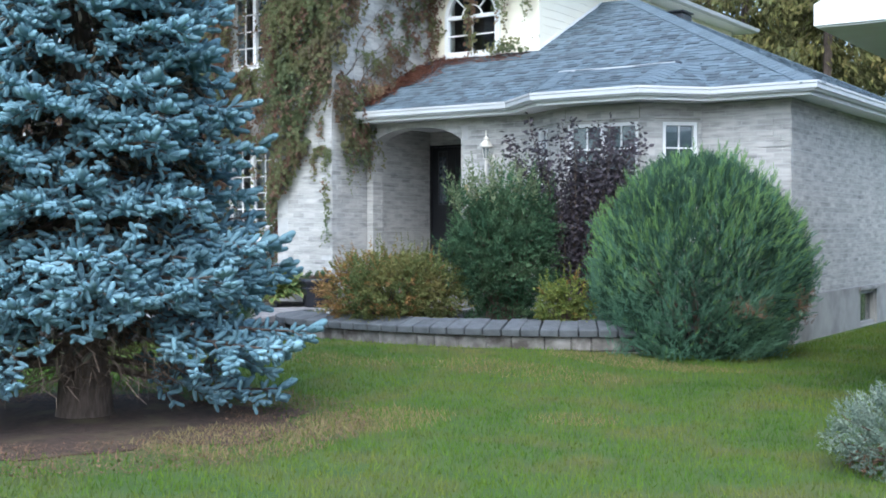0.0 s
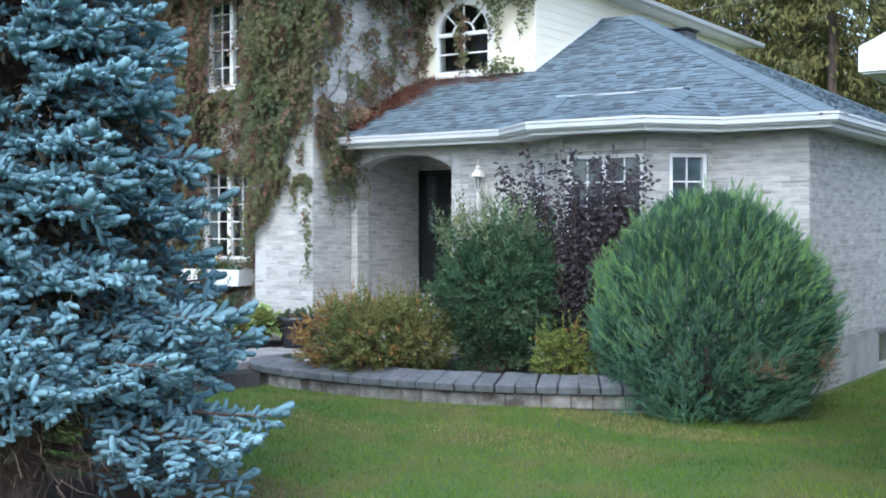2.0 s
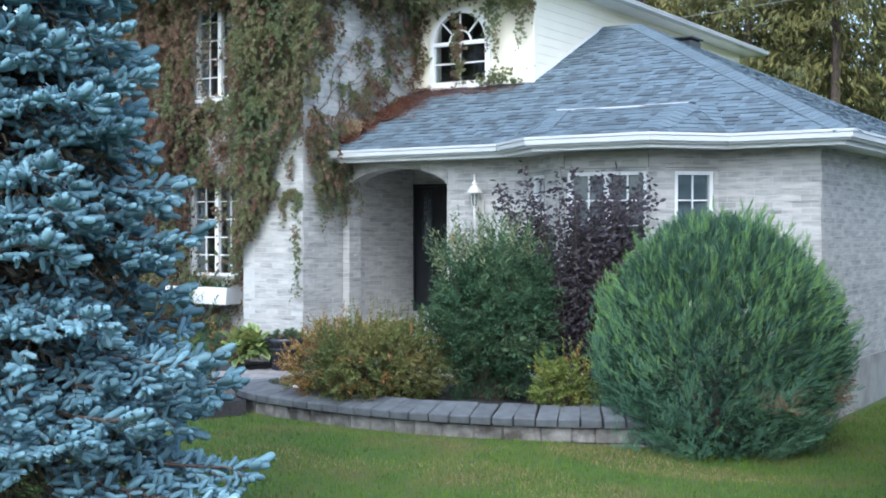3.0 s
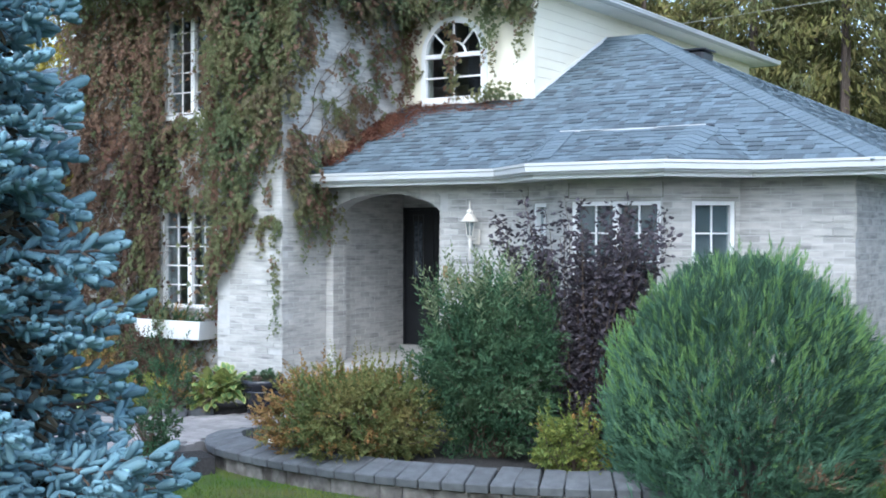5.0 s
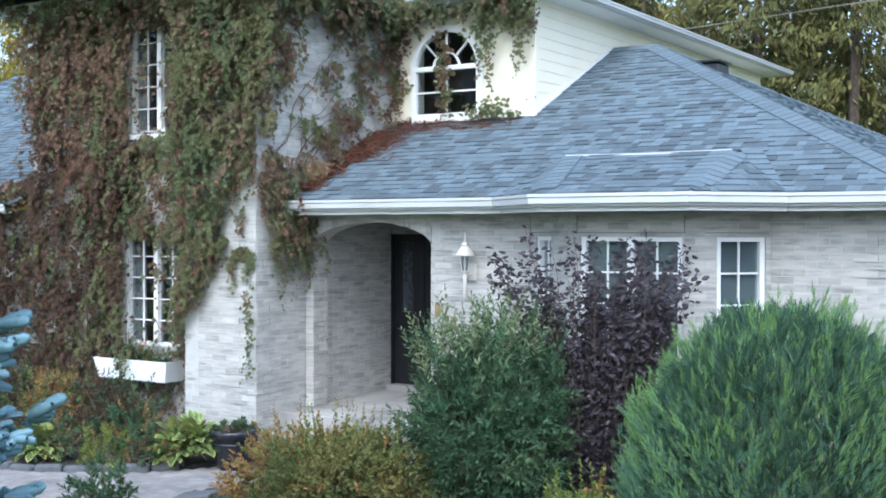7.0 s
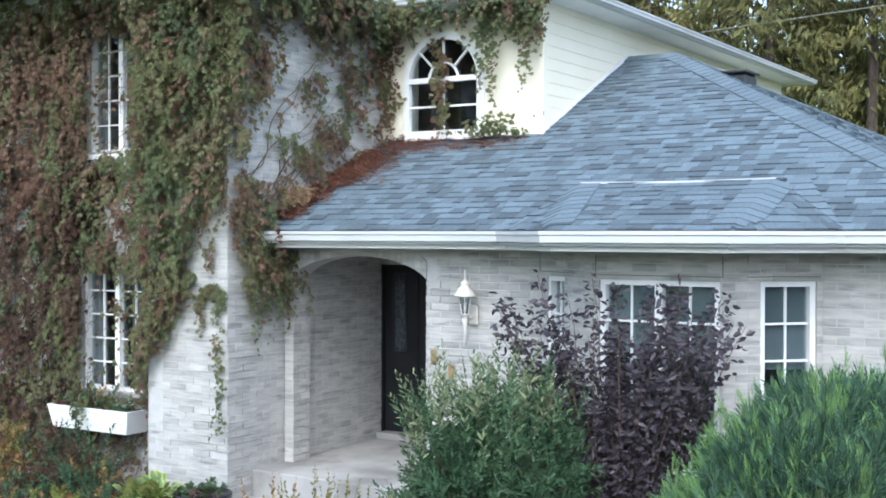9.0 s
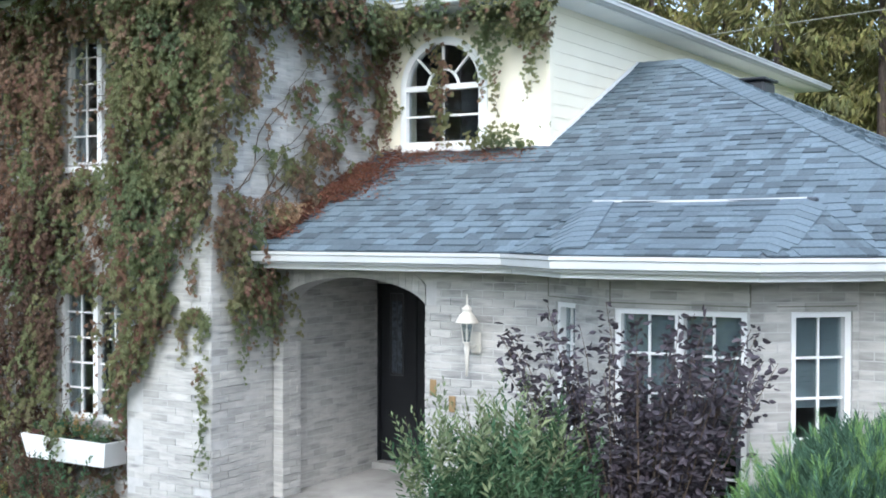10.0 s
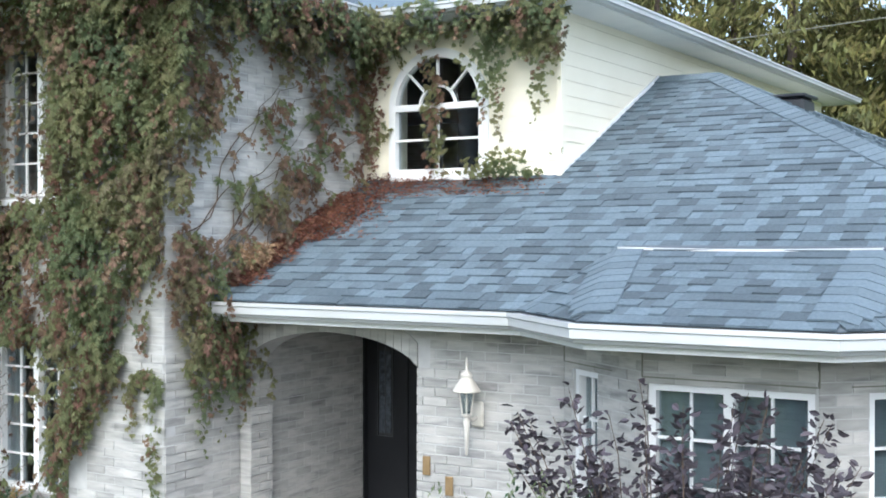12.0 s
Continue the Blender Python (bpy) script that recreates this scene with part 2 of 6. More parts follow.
M_SPIREA = material("golden_spirea_leaf", [(0.115, 0.152, 0.052), (0.172, 0.182, 0.057), (0.24, 0.20, 0.068)], 1.9, 0.85, spread="island", amount=0.34, translucent=0.3, hue=0.02)
M_RUST = material("rusty_spirea_leaf", [(0.23, 0.145, 0.05), (0.30, 0.18, 0.06), (0.33, 0.225, 0.09)], 2.0, 0.85, spread="island", amount=0.4, translucent=0.25, hue=0.02)
M_YELLOW = material("yellow_green_leaf", [(0.12, 0.165, 0.035), (0.23, 0.25, 0.05)], 3, 0.7, spread="island", amount=0.35, translucent=0.25, hue=0.02)
M_HOSTA = material("hosta_leaf", [(0.085, 0.16, 0.05), (0.14, 0.22, 0.065)], 9, 0.6, spread="island", amount=0.3, translucent=0.2)
M_MARGIN = material("cream_leaf_margin", [(0.24, 0.28, 0.07), (0.38, 0.385, 0.15)], 7, 0.6, spread="island", amount=0.3, translucent=0.2)
M_IVY = material("creeper_leaf", [(0.165, 0.208, 0.124), (0.205, 0.235, 0.122), (0.25, 0.25, 0.126), (0.24, 0.204, 0.138)], 1.4, 0.75, spread="island", amount=0.24, translucent=0.64, hue=0.02, spec=0.3)
M_IVY_BROWN = material("autumn_creeper_leaf", [(0.21, 0.118, 0.085), (0.225, 0.15, 0.105), (0.26, 0.188, 0.125)], 1.0, 0.8, spread="island", amount=0.24, translucent=0.5, hue=0.02, spec=0.25)
M_IVY_DEEP = material("darker_creeper_leaf", [(0.085, 0.046, 0.034), (0.092, 0.060, 0.043), (0.122, 0.08, 0.053)], 1.0, 0.8, spread="island", amount=0.28, translucent=0.35, hue=0.02, spec=0.25)
M_IVY_RED = material("red_creeper_leaf", [(0.115, 0.042, 0.028), (0.20, 0.088, 0.05)], 4, 0.85, spread="island", amount=0.4, translucent=0.15, hue=0.02)
M_DRY = material("dry_brown_leaf", [(0.13, 0.075, 0.045), (0.20, 0.12, 0.075)], 6, 0.9, spread="island", amount=0.3)
M_TAN = material("tan_dry_leaf", [(0.26, 0.16, 0.09), (0.38, 0.26, 0.16)], 6, 0.9, spread="island", amount=0.3)
M_PALE = material("silver_leaf", [(0.15, 0.21, 0.165), (0.24, 0.285, 0.225)], 5, 0.85, spread="island", amount=0.25, translucent=0.2)
M_SHOOT = material("pale_shoot_leaf", [(0.125, 0.165, 0.085), (0.20, 0.235, 0.13)], 3, 0.8, spread="island", amount=0.3, translucent=0.25, hue=0.02, spec=0.2)
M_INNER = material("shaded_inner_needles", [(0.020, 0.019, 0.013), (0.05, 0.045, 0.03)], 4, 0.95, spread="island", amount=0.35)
M_POT = material("black_glazed_pot", [(0.012, 0.013, 0.018), (0.025, 0.026, 0.034)], 6, 0.25, 0.05, 20)
M_BRASS = material("worn_brass", [(0.26, 0.17, 0.08), (0.34, 0.235, 0.125)], 12, 0.5, metal=0.4)
M_WOODS = material("far_conifer_foliage", [(0.062, 0.073, 0.026), (0.125, 0.124, 0.04), (0.205, 0.182, 0.057)], 0.5, 0.85, spread="island", amount=0.4, translucent=0.25, hue=0.02)
M_CREAM = material("aged_cream_paint", [(0.52, 0.49, 0.44), (0.62, 0.59, 0.54)], 8, 0.5, 0.05, 40)
M_LEAD = material("dark_lead", [(0.05, 0.05, 0.055), (0.09, 0.09, 0.095)], 6, 0.5)
M_CABLE = material("grey_cable", [(0.16, 0.16, 0.13), (0.22, 0.22, 0.18)], 3, 0.6)

# ---- ground ----
def ground_height(x, y):
    """The lawn rises a hand's width to the stone wall."""
    ease = lambda q: np.clip(q, 0, 1) ** 2 * (3 - 2 * np.clip(q, 0, 1))
    return 0.09 * ease((y - 7.8) / 3.4) * ease((-2.6 - x) / 2.0)


gx = np.concatenate([np.linspace(-600, -20, 12), np.linspace(-18, 12, 61), np.linspace(16, 600, 12)])
gy = np.concatenate([np.linspace(-600, -10, 12), np.linspace(-8, 28, 73), np.linspace(34, 900, 14)])
GX, GY = np.meshgrid(gx, gy)
GZ = np.where((abs(GX) < 19) & (GY > -9) & (GY < 30), ground_height(GX, GY), 0.0)
gv = np.stack([GX, GY, GZ], -1).reshape(-1, 3)
nx, ny = len(gx), len(gy)
gf = np.array([[j * nx + i, j * nx + i + 1, (j + 1) * nx + i + 1, (j + 1) * nx + i] for j in range(ny - 1) for i in range(nx - 1)])
tagged(part("ground", np_mesh("ground", gv, gf), M_LAWN, None), "level lawn of short green grass with dry patches", "lawn", kind="structure")

# ---- house: plan ----
WALL_Y, EAVE_Z, SLOPE = 15.0, 3.42, 0.485
TX, TY, TL = -9.62, 14.11, -10.77
LEFT_Y, LEFT_X = 14.56, -14.15
END_X, BACK_Y = -2.55, 23.4
SID_Y, SID_X = 16.87, -7.42
UP_Z = 6.04
BAY = [(-6.45, 15.0), (-5.57, 14.36), (-4.43, 14.36), (-3.79, 15.0)]
house = thing("house", (-8, 19, 0), "two-storey pale grey brick house with cream siding and blue-grey shingle roof", "house")


class Wall:
    """An upright wall on a line from a to b, outward to the right of that way; u runs along it."""

    def __init__(self, a, b, z0, z1, thick=0.22):
        self.a, self.b = np.array(a, float), np.array(b, float)
        self.len = np.linalg.norm(self.b - self.a)
        self.d = (self.b - self.a) / self.len
        self.n = np.array([self.d[1], -self.d[0]])
        self.z0, self.z1, self.thick = z0, z1, thick

    def at(self, u, out, z):
        u, out, z = np.broadcast_arrays(np.asarray(u, float), np.asarray(out, float), np.asarray(z, float))
        xy = self.a + u[..., None] * self.d + out[..., None] * self.n
        return np.concatenate([xy, z[..., None]], -1)

    def boxes(self, rows):
        """Boxes given as (u0, u1, out0, out1, z0, z1)."""
        r = np.asarray(rows, float).reshape(-1, 6)
        o = self.at(r[:, 0], r[:, 2], r[:, 4])
        d3, n3 = np.array([*self.d, 0.0]), np.array([*self.n, 0.0])
        w, h, t = r[:, 1] - r[:, 0], r[:, 5] - r[:, 4], r[:, 3] - r[:, 2]
        return boxes_np(o, n3 * t[:, None], d3 * w[:, None], np.array([0, 0, 1.0]) * h[:, None])

    def backing(self, openings, out=0.0):
        """Slab boxes round rectangular openings (u0, u1, z0, z1)."""
        us = sorted({0.0, self.len, *[min(max(o[k], 0), self.len) for o in openings for k in (0, 1)]})
        zs = sorted({self.z0, self.z1, *[min(max(o[k], self.z0), self.z1) for o in openings for k in (2, 3)]})
        full = lambda i, j: 0 <= i < len(us) - 1 and 0 <= j < len(zs) - 1 and not any(o[0] < (us[i] + us[i + 1]) / 2 < o[1] and o[2] < (zs[j] + zs[j + 1]) / 2 < o[3] for o in openings)
        nz, layer = len(zs), len(us) * len(zs)
        gu, gz = np.repeat(us, nz), np.tile(zs, len(us))
        v = np.concatenate([self.at(gu, out, gz), self.at(gu, out - self.thick, gz)])
        f = []
        for i in range(len(us) - 1):
            for j in range(nz - 1):
                if not full(i, j):
                    continue
                a, b, c, d = i * nz + j, (i + 1) * nz + j, (i + 1) * nz + j + 1, i * nz + j + 1
                f += [(a, b, c, d), (a + layer, d + layer, c + layer, b + layer)]
                for p, q, k, m in ((a, b, i, j - 1), (b, c, i + 1, j), (c, d, i, j + 1), (d, a, i - 1, j)):
                    if not full(k, m):
                        f.append((p, p + layer, q + layer, q))
        used = np.unique(np.array(f))
        return v[used], np.searchsorted(used, np.array(f))


COURSE, BRICK, JOINT = 0.075, 0.225, 0.009


def free_spans(length, cuts):
    spans, u = [], 0.0
    for a, b in sorted(cuts):
        if a > u:
            spans.append((u, min(a, length)))
        u = max(u, b)
    if u < length:
        spans.append((u, length))
    return [s for s in spans if s[1] - s[0] > 0.02]


def lay_bricks(w, cuts_at, z0, z1, proud=None):
    """Rows of bricks as (u0, u1, out0, out1, z0, z1); cuts_at(z) gives the spans left free."""
    rows = []
    for k in range(int((z1 - z0) / COURSE + 0.5)):
        za = z0 + k * COURSE
        for s0, s1 in free_spans(w.len, cuts_at(za + COURSE / 2)):
            u = -BRICK * (0.5 if k % 2 else 0.0)
            while u < s1:
                a, b = max(u, s0), min(u + BRICK, s1)
                if b - a > 0.03:
                    lift = rng.uniform(-0.0025, 0.0025) + (proud((a + b) / 2, za) if proud else 0.0)
                    rows.append((a + (JOINT / 2 if a > s0 else 0), b - (JOINT / 2 if b < s1 else 0), -0.012, lift, za + JOINT / 2, min(za + COURSE - JOINT / 2, z1)))
                u += BRICK
    return rows


def brick_wall(w, openings=(), cuts_at=None, brick_z0=None, proud=None, single=None, backing=None):
    """A wall part with its bricks: those inside single (u0, u1, z0, z1) as pieces, the rest joined."""
    data = np_mesh("wall", *(backing or w.backing(openings, -0.0045)))
    bm = bmesh.new()
    bm.from_mesh(data)
    bmesh.ops.remove_doubles(bm, verts=bm.verts, dist=1e-4)
    bm.to_mesh(data)
    bm.free()
    wall = part("wall", data, M_MORTAR, house)
    cuts = cuts_at or (lambda z: [(o[0], o[1]) for o in openings if o[2] < z < o[3]])
    rows = lay_bricks(w, cuts, w.z0 if brick_z0 is None else brick_z0, w.z1, proud)
    if single:
        mine = [r for r in rows if r[0] > single[0] and r[1] < single[1] and r[4] > single[2] and r[5] < single[3] and r[1] - r[0] > BRICK - 0.02][:300]
        rows = [r for r in rows if r not in set(mine)]
        PIECES.append((w, wall, mine))
    if rows:
        tagged(part("bricks", np_mesh("bricks", *w.boxes(rows)), M_BRICK, wall), kind="stuff")
    return wall


PIECES = []


def quoin(length, left=True, right=True, width=0.45):
    """Corner blocks, five courses high, stand a little proud in turn."""
    def f(u, z):
        near = (left and u < width) or (right and u > length - width)
        return (0.012 if int((z + 0.02) / (COURSE * 5)) % 2 else 0.002) if near else 0.0
    return f


# porch front with its arch
ARCH = (-9.49, -7.74, 2.82, 3.165)
w_porch = Wall((-9.60, WALL_Y), BAY[0], 0.0, 3.30)


def arch_top(x):
    c, h = (ARCH[0] + ARCH[1]) / 2, (ARCH[1] - ARCH[0]) / 2
    k = np.clip((x - c) / h, -1, 1)
    return ARCH[2] + (ARCH[3] - ARCH[2]) * np.sqrt(1 - 0.9 * k * k) if abs(k) <= 1 else 0.0


def porch_cuts(z):
    a, b = ARCH[0] - w_porch.a[0], ARCH[1] - w_porch.a[0]
    if z < 0.9:
        return []
    if z < arch_top(ARCH[0]) + 0.02:
        return [(a, b)]
    xs = np.linspace(ARCH[0] - 0.12, ARCH[1] + 0.12, 120)
    inside = [x for x in xs if arch_top(min(max(x, ARCH[0]), ARCH[1])) + 0.20 > z]
    return [(inside[0] - w_porch.a[0], inside[-1] - w_porch.a[0])] if inside else []


bm = bmesh.new()
xs = np.linspace(ARCH[0], ARCH[1], 21)
pts = [(w_porch.a[0], 0), (ARCH[0], 0)] + [(x, arch_top(x)) for x in xs] + [(ARCH[1], 0), (BAY[0][0], 0), (BAY[0][0], 3.3), (w_porch.a[0], 3.3)]
face = bm.faces.new([bm.verts.new((x, WALL_Y + 0.0045, z)) for x, z in pts])
ext = bmesh.ops.extrude_face_region(bm, geom=[face])["geom"]
bmesh.ops.translate(bm, verts=[g for g in ext if isinstance(g, bmesh.types.BMVert)], vec=(0, 0.2835, 0))
bmesh.ops.recalc_face_normals(bm, faces=bm.faces)
bmesh.ops.triangulate(bm, faces=[f for f in bm.faces if len(f.verts) > 4])
wall_porch = part("wall", bm, M_MORTAR, house)
rows = lay_bricks(w_porch, porch_cuts, 0.0, 3.28, lambda u, z: 0.007 if (1.87 < u < 2.32 and int((z + 0.02) / 0.375) % 2) else 0.0)
mine = [r for r in rows if r[0] > 1.85 and r[4] > 1.0 and r[1] - r[0] > BRICK - 0.02][:300]
PIECES.append((w_porch, wall_porch, mine))
rows = [r for r in rows if r not in set(mine)]
tagged(part("bricks", np_mesh("bricks", *w_porch.boxes(rows)), M_BRICK, wall_porch), kind="stuff")
# upright bricks round the arch
vs = []
for x0, x1 in zip(np.linspace(ARCH[0] - 0.0, ARCH[1], 24)[:-1], np.linspace(ARCH[0], ARCH[1], 24)[1:]):
    za, zb = float(arch_top(x0)), float(arch_top(x1))
    g = 0.0015
    v = np.array([[x0 + g, WALL_Y - 0.008, za], [x1 - g, WALL_Y - 0.008, zb], [x1 - g, WALL_Y - 0.008, zb + 0.185], [x0 + g, WALL_Y - 0.008, za + 0.185]])
    vs.append((np.concatenate([v + (0, 0.03, 0), v]), BOXF))
tagged(part("arch_bricks", np_mesh("arch_bricks", *join(vs)), M_BRICK, wall_porch), kind="stuff")

# brick reveals of the arch
for a, b in (((ARCH[0] + 0.012, WALL_Y + 0.002), (ARCH[0] + 0.012, WALL_Y + 0.286)), ((ARCH[1] - 0.012, WALL_Y + 0.286), (ARCH[1] - 0.012, WALL_Y + 0.002))):
    w = Wall(a, b, 0.9, 2.95)
    tagged(part("reveal_bricks", np_mesh("reveal_bricks", *w.boxes(lay_bricks(w, lambda z: [], 0.9, float(arch_top(ARCH[0])) - 0.01))), M_BRICK, wall_porch), kind="stuff")
# passage behind the arch, and the door wall
w_pass = Wall((-9.82, WALL_Y + 0.288), (-9.82, SID_Y), 0.90, 3.25, 0.18)
brick_wall(w_pass)
brick_wall(Wall((-7.60, SID_Y), (-7.60, WALL_Y + 0.288), 0.90, 3.25, 0.18))
w_door = Wall((-9.82, SID_Y), (-7.60, SID_Y), 0.0, 4.40)
DOOR = (0.17, 1.42, 0.96, 3.02)
brick_wall(w_door, [DOOR], brick_z0=0.9)

# bay and front to the house's corner
HEAD = 3.01
w_b1, w_b2, w_b3 = Wall(BAY[0], BAY[1], 0, 3.3), Wall(BAY[1], BAY[2], 0, 3.3), Wall(BAY[2], BAY[3], 0, 3.3)
W1, W2, W3 = (0.13, 0.50, 1.36, HEAD), (0.035, 1.115, 1.36, HEAD), (0.34, 0.85, 1.36, HEAD)
for w, o in ((w_b1, W1), (w_b2, W2), (w_b3, W3)):
    brick_wall(w, [o])
# lintel joints over the bay windows, and the sealed joints at its corners
for w, u0, u1 in ((w_b1, 0.03, 0.70), (w_b2, 0.012, 1.13), (w_b3, 0.22, 0.88)):
    part("lintel_joint", np_mesh("lintel_joint", *w.boxes([(u0, u1, -0.01, 0.005, HEAD + 0.03, HEAD + 0.039)])), M_CABLE, house)
    part("corner_joint", np_mesh("corner_joint", *w.boxes([(-0.003, 0.005, -0.01, 0.005, HEAD + 0.03, 3.215)])), M_CABLE, house)
w_east = Wall(BAY[3], (END_X, WALL_Y), 0, 3.3)
brick_wall(w_east, proud=quoin(w_east.len, False, True))
w_end = Wall((END_X, WALL_Y), (END_X, BACK_Y), 0, 3.3)
BASE_WIN = (3.32, 4.30, 0.02, 0.56)
brick_wall(w_end, [BASE_WIN], brick_z0=0.64, proud=quoin(w_end.len, True, False))
part("foundation", np_mesh("foundation", *w_end.boxes([(0, 3.32, -0.05, 0.03, -0.1, 0.63), (4.30, 8.4, -0.05, 0.03, -0.1, 0.63), (3.32, 4.30, -0.05, 0.03, 0.56, 0.63)])), M_CONC, house, "grey concrete foundation")
# tower, left front and plain rear walls
w_tr = Wall((TX, TY), (TX, SID_Y), 0, UP_Z)
brick_wall(w_tr, proud=quoin(w_tr.len, True, False))
w_tf = Wall((TL, TY), (TX, TY), 0, UP_Z)
brick_wall(w_tf, proud=quoin(w_tf.len, False, True))
brick_wall(Wall((TL, LEFT_Y), (TL, TY), 0, UP_Z))
w_left = Wall((LEFT_X, LEFT_Y), (TL, LEFT_Y), 0, UP_Z)
LOW_WIN = (-12.31 - LEFT_X, -11.22 - LEFT_X, 1.56, 3.05)
UP_WIN = (-12.20 - LEFT_X, -11.20 - LEFT_X, 4.32, 5.85)
brick_wall(w_left, [LOW_WIN, UP_WIN])
for a, b in (((LEFT_X, SID_Y), (LEFT_X, LEFT_Y)), ((-16.15, 25.85), (-16.15, SID_Y)), ((-16.15, SID_Y), (LEFT_X, SID_Y)), ((SID_X, 25.85), (-16.15, 25.85)), ((END_X, BACK_Y), (SID_X, BACK_Y))):
    w = Wall(a, b, 0, 3.3 if a[0] == END_X else UP_Z)
    part("wall", np_mesh("wall", *w.backing([])), M_BRICK, house)

# siding of the upper storey
w_s1, w_s2 = Wall((TX, SID_Y), (SID_X, SID_Y), 4.1, UP_Z), Wall((SID_X, SID_Y), (SID_X, 25.85), 3.3, UP_Z)
AW = (-9.25 - TX, -8.20 - TX, 4.57, 5.22)
ARC_C, ARC_R = (AW[0] + AW[1]) / 2, (AW[1] - AW[0]) / 2


def siding(w, cuts_at, z0, z1, step=0.14, fine=6):
    """Lapped boards, each a wedge that stands out at its lower edge; strips follow a curved opening."""
    out, z = [], z0
    while z < z1:
        zt = min(z + step, z1)
        n = fine if cuts_at(z) or cuts_at(zt) or cuts_at((z + zt) / 2) else 1
        strips = ([], [])
        for k in range(n):
            a, b = z + (zt - z) * k / n, z + (zt - z) * (k + 1) / n
            oa, ob = (0.0085 - 0.0065 * (q - z) / step for q in (a, b))
            for s0, s1 in free_spans(w.len, cuts_at((a + b) / 2)):
                v = np.concatenate([w.at([s0, s1, s1, s0], [oa, oa, ob, ob], [a, a, b, b]), w.at([s0, s1, s1, s0], [-0.018] * 4, [a, a, b, b])])
                strips[s0 > 0.01].append((v, [[0, 1, 2, 3], [4, 7, 6, 5], [0, 4, 5, 1], [1, 5, 6, 2], [2, 6, 7, 3], [3, 7, 4, 0]]))
        out += [join(q) for q in strips if q]
        z += step
    return out


def arch_cut(z):
    if z < AW[2] - 0.05:
        return []
    if z < AW[3]:
        return [(AW[0] - 0.035, AW[1] + 0.035)]
    k = (ARC_R + 0.035) ** 2 - (z - AW[3]) ** 2
    return [(ARC_C - math.sqrt(k), ARC_C + math.sqrt(k))] if k > 0 else []


for w, cut in ((w_s1, arch_cut), (w_s2, lambda z: [])):
    back = part("wall", np_mesh("wall", *w.backing([(AW[0], AW[1], AW[2], AW[3] + ARC_R + 0.01)] if w is w_s1 else [], -0.02)), M_SIDING, house, "cream lapped siding")
    for v, f in siding(w, cut, w.z0, w.z1):
        part("siding_board", np_mesh("siding_board", v, f), M_SIDING, back)
# corner trim
part("corner_trim", np_mesh("corner_trim", *w_s2.boxes([(-0.025, 0.07, -0.02, 0.026, 4.3, UP_Z)])), M_SIDING, house)


# ---- windows and door ----
def window(w, o, sashes, cols, rows_n, blind=0.0, inset=0.07, label="white vinyl window with grilles"):
    """Frame, sashes, muntins and panes in the opening o of the wall w."""
    u0, u1, z0, z1 = o
    win = part("window", np_mesh("window", *w.boxes([(u0, u1, -inset - 0.05, -inset + 0.045, z0, z0 + 0.05), (u0, u1, -inset - 0.05, -inset + 0.045, z1 - 0.05, z1), (u0, u0 + 0.05, -inset - 0.05, -inset + 0.044, z0 + 0.05, z1 - 0.05), (u1 - 0.05, u1, -inset - 0.05, -inset + 0.044, z0 + 0.05, z1 - 0.05)])), M_WHITE, house, label)
    part("window_sill", np_mesh("window_sill", *w.boxes([(u0 - 0.02, u1 + 0.02, -inset - 0.02, 0.03, z0 - 0.06, z0 - 0.003)])), M_CONC if z0 < 2 else M_WHITE, win)
    step = (u1 - u0 - 0.10) / sashes
    for k in range(sashes):
        a, b = u0 + 0.05 + k * step, u0 + 0.05 + (k + 1) * step
        if k:
            part("mullion", np_mesh("mullion", *w.boxes([(a - 0.036, a + 0.036, -inset - 0.04, -inset + 0.05, z0 + 0.05, z1 - 0.05)])), M_WHITE, win)
            a += 0.036
        if k < sashes - 1:
            b -= 0.036
        zb, zt = z0 + 0.05, z1 - 0.05
        part("pane", np_mesh("pane", *w.boxes([(a, b, -inset - 0.02, -inset - 0.012, zb, zt)])), M_GLASS, win).visible_shadow = False
        for c in range(1, cols):
            u = a + (b - a) * c / cols
            part("muntin", np_mesh("muntin", *w.boxes([(u - 0.009, u + 0.009, -inset - 0.008, -inset + 0.012, zb, zt)])), M_WHITE, win)
        for r in range(1, rows_n):
            z = zb + (zt - zb) * r / rows_n
            part("muntin", np_mesh("muntin", *w.boxes([(a, b, -inset - 0.007, -inset + 0.011, z - 0.009, z + 0.009)])), M_WHITE, win)
        if blind:
            slats = [(a, b, -inset - 0.055, -inset - 0.045, z, z + 0.038) for z in np.arange(zt - (zt - zb) * blind, zt, 0.04)]
            part("blind", np_mesh("blind", *w.boxes(slats)), M_BLIND, win, "pale lowered window blind")
    return win


def curtain(w, u0, u1, z0, z1):
    """A hanging pleated sheet behind the pane."""
    u = np.linspace(u0, u1, 25)
    o = -0.16 + 0.018 * np.sin(np.arange(25) * 1.9)
    v = np.concatenate([w.at(u, o, np.full(25, z0)), w.at(u, o, np.full(25, z1))])
    part("curtain", np_mesh("curtain", v, [[i, i + 1, 26 + i, 25 + i] for i in range(24)]), M_DRAPE, house, "pale grey hanging curtain")


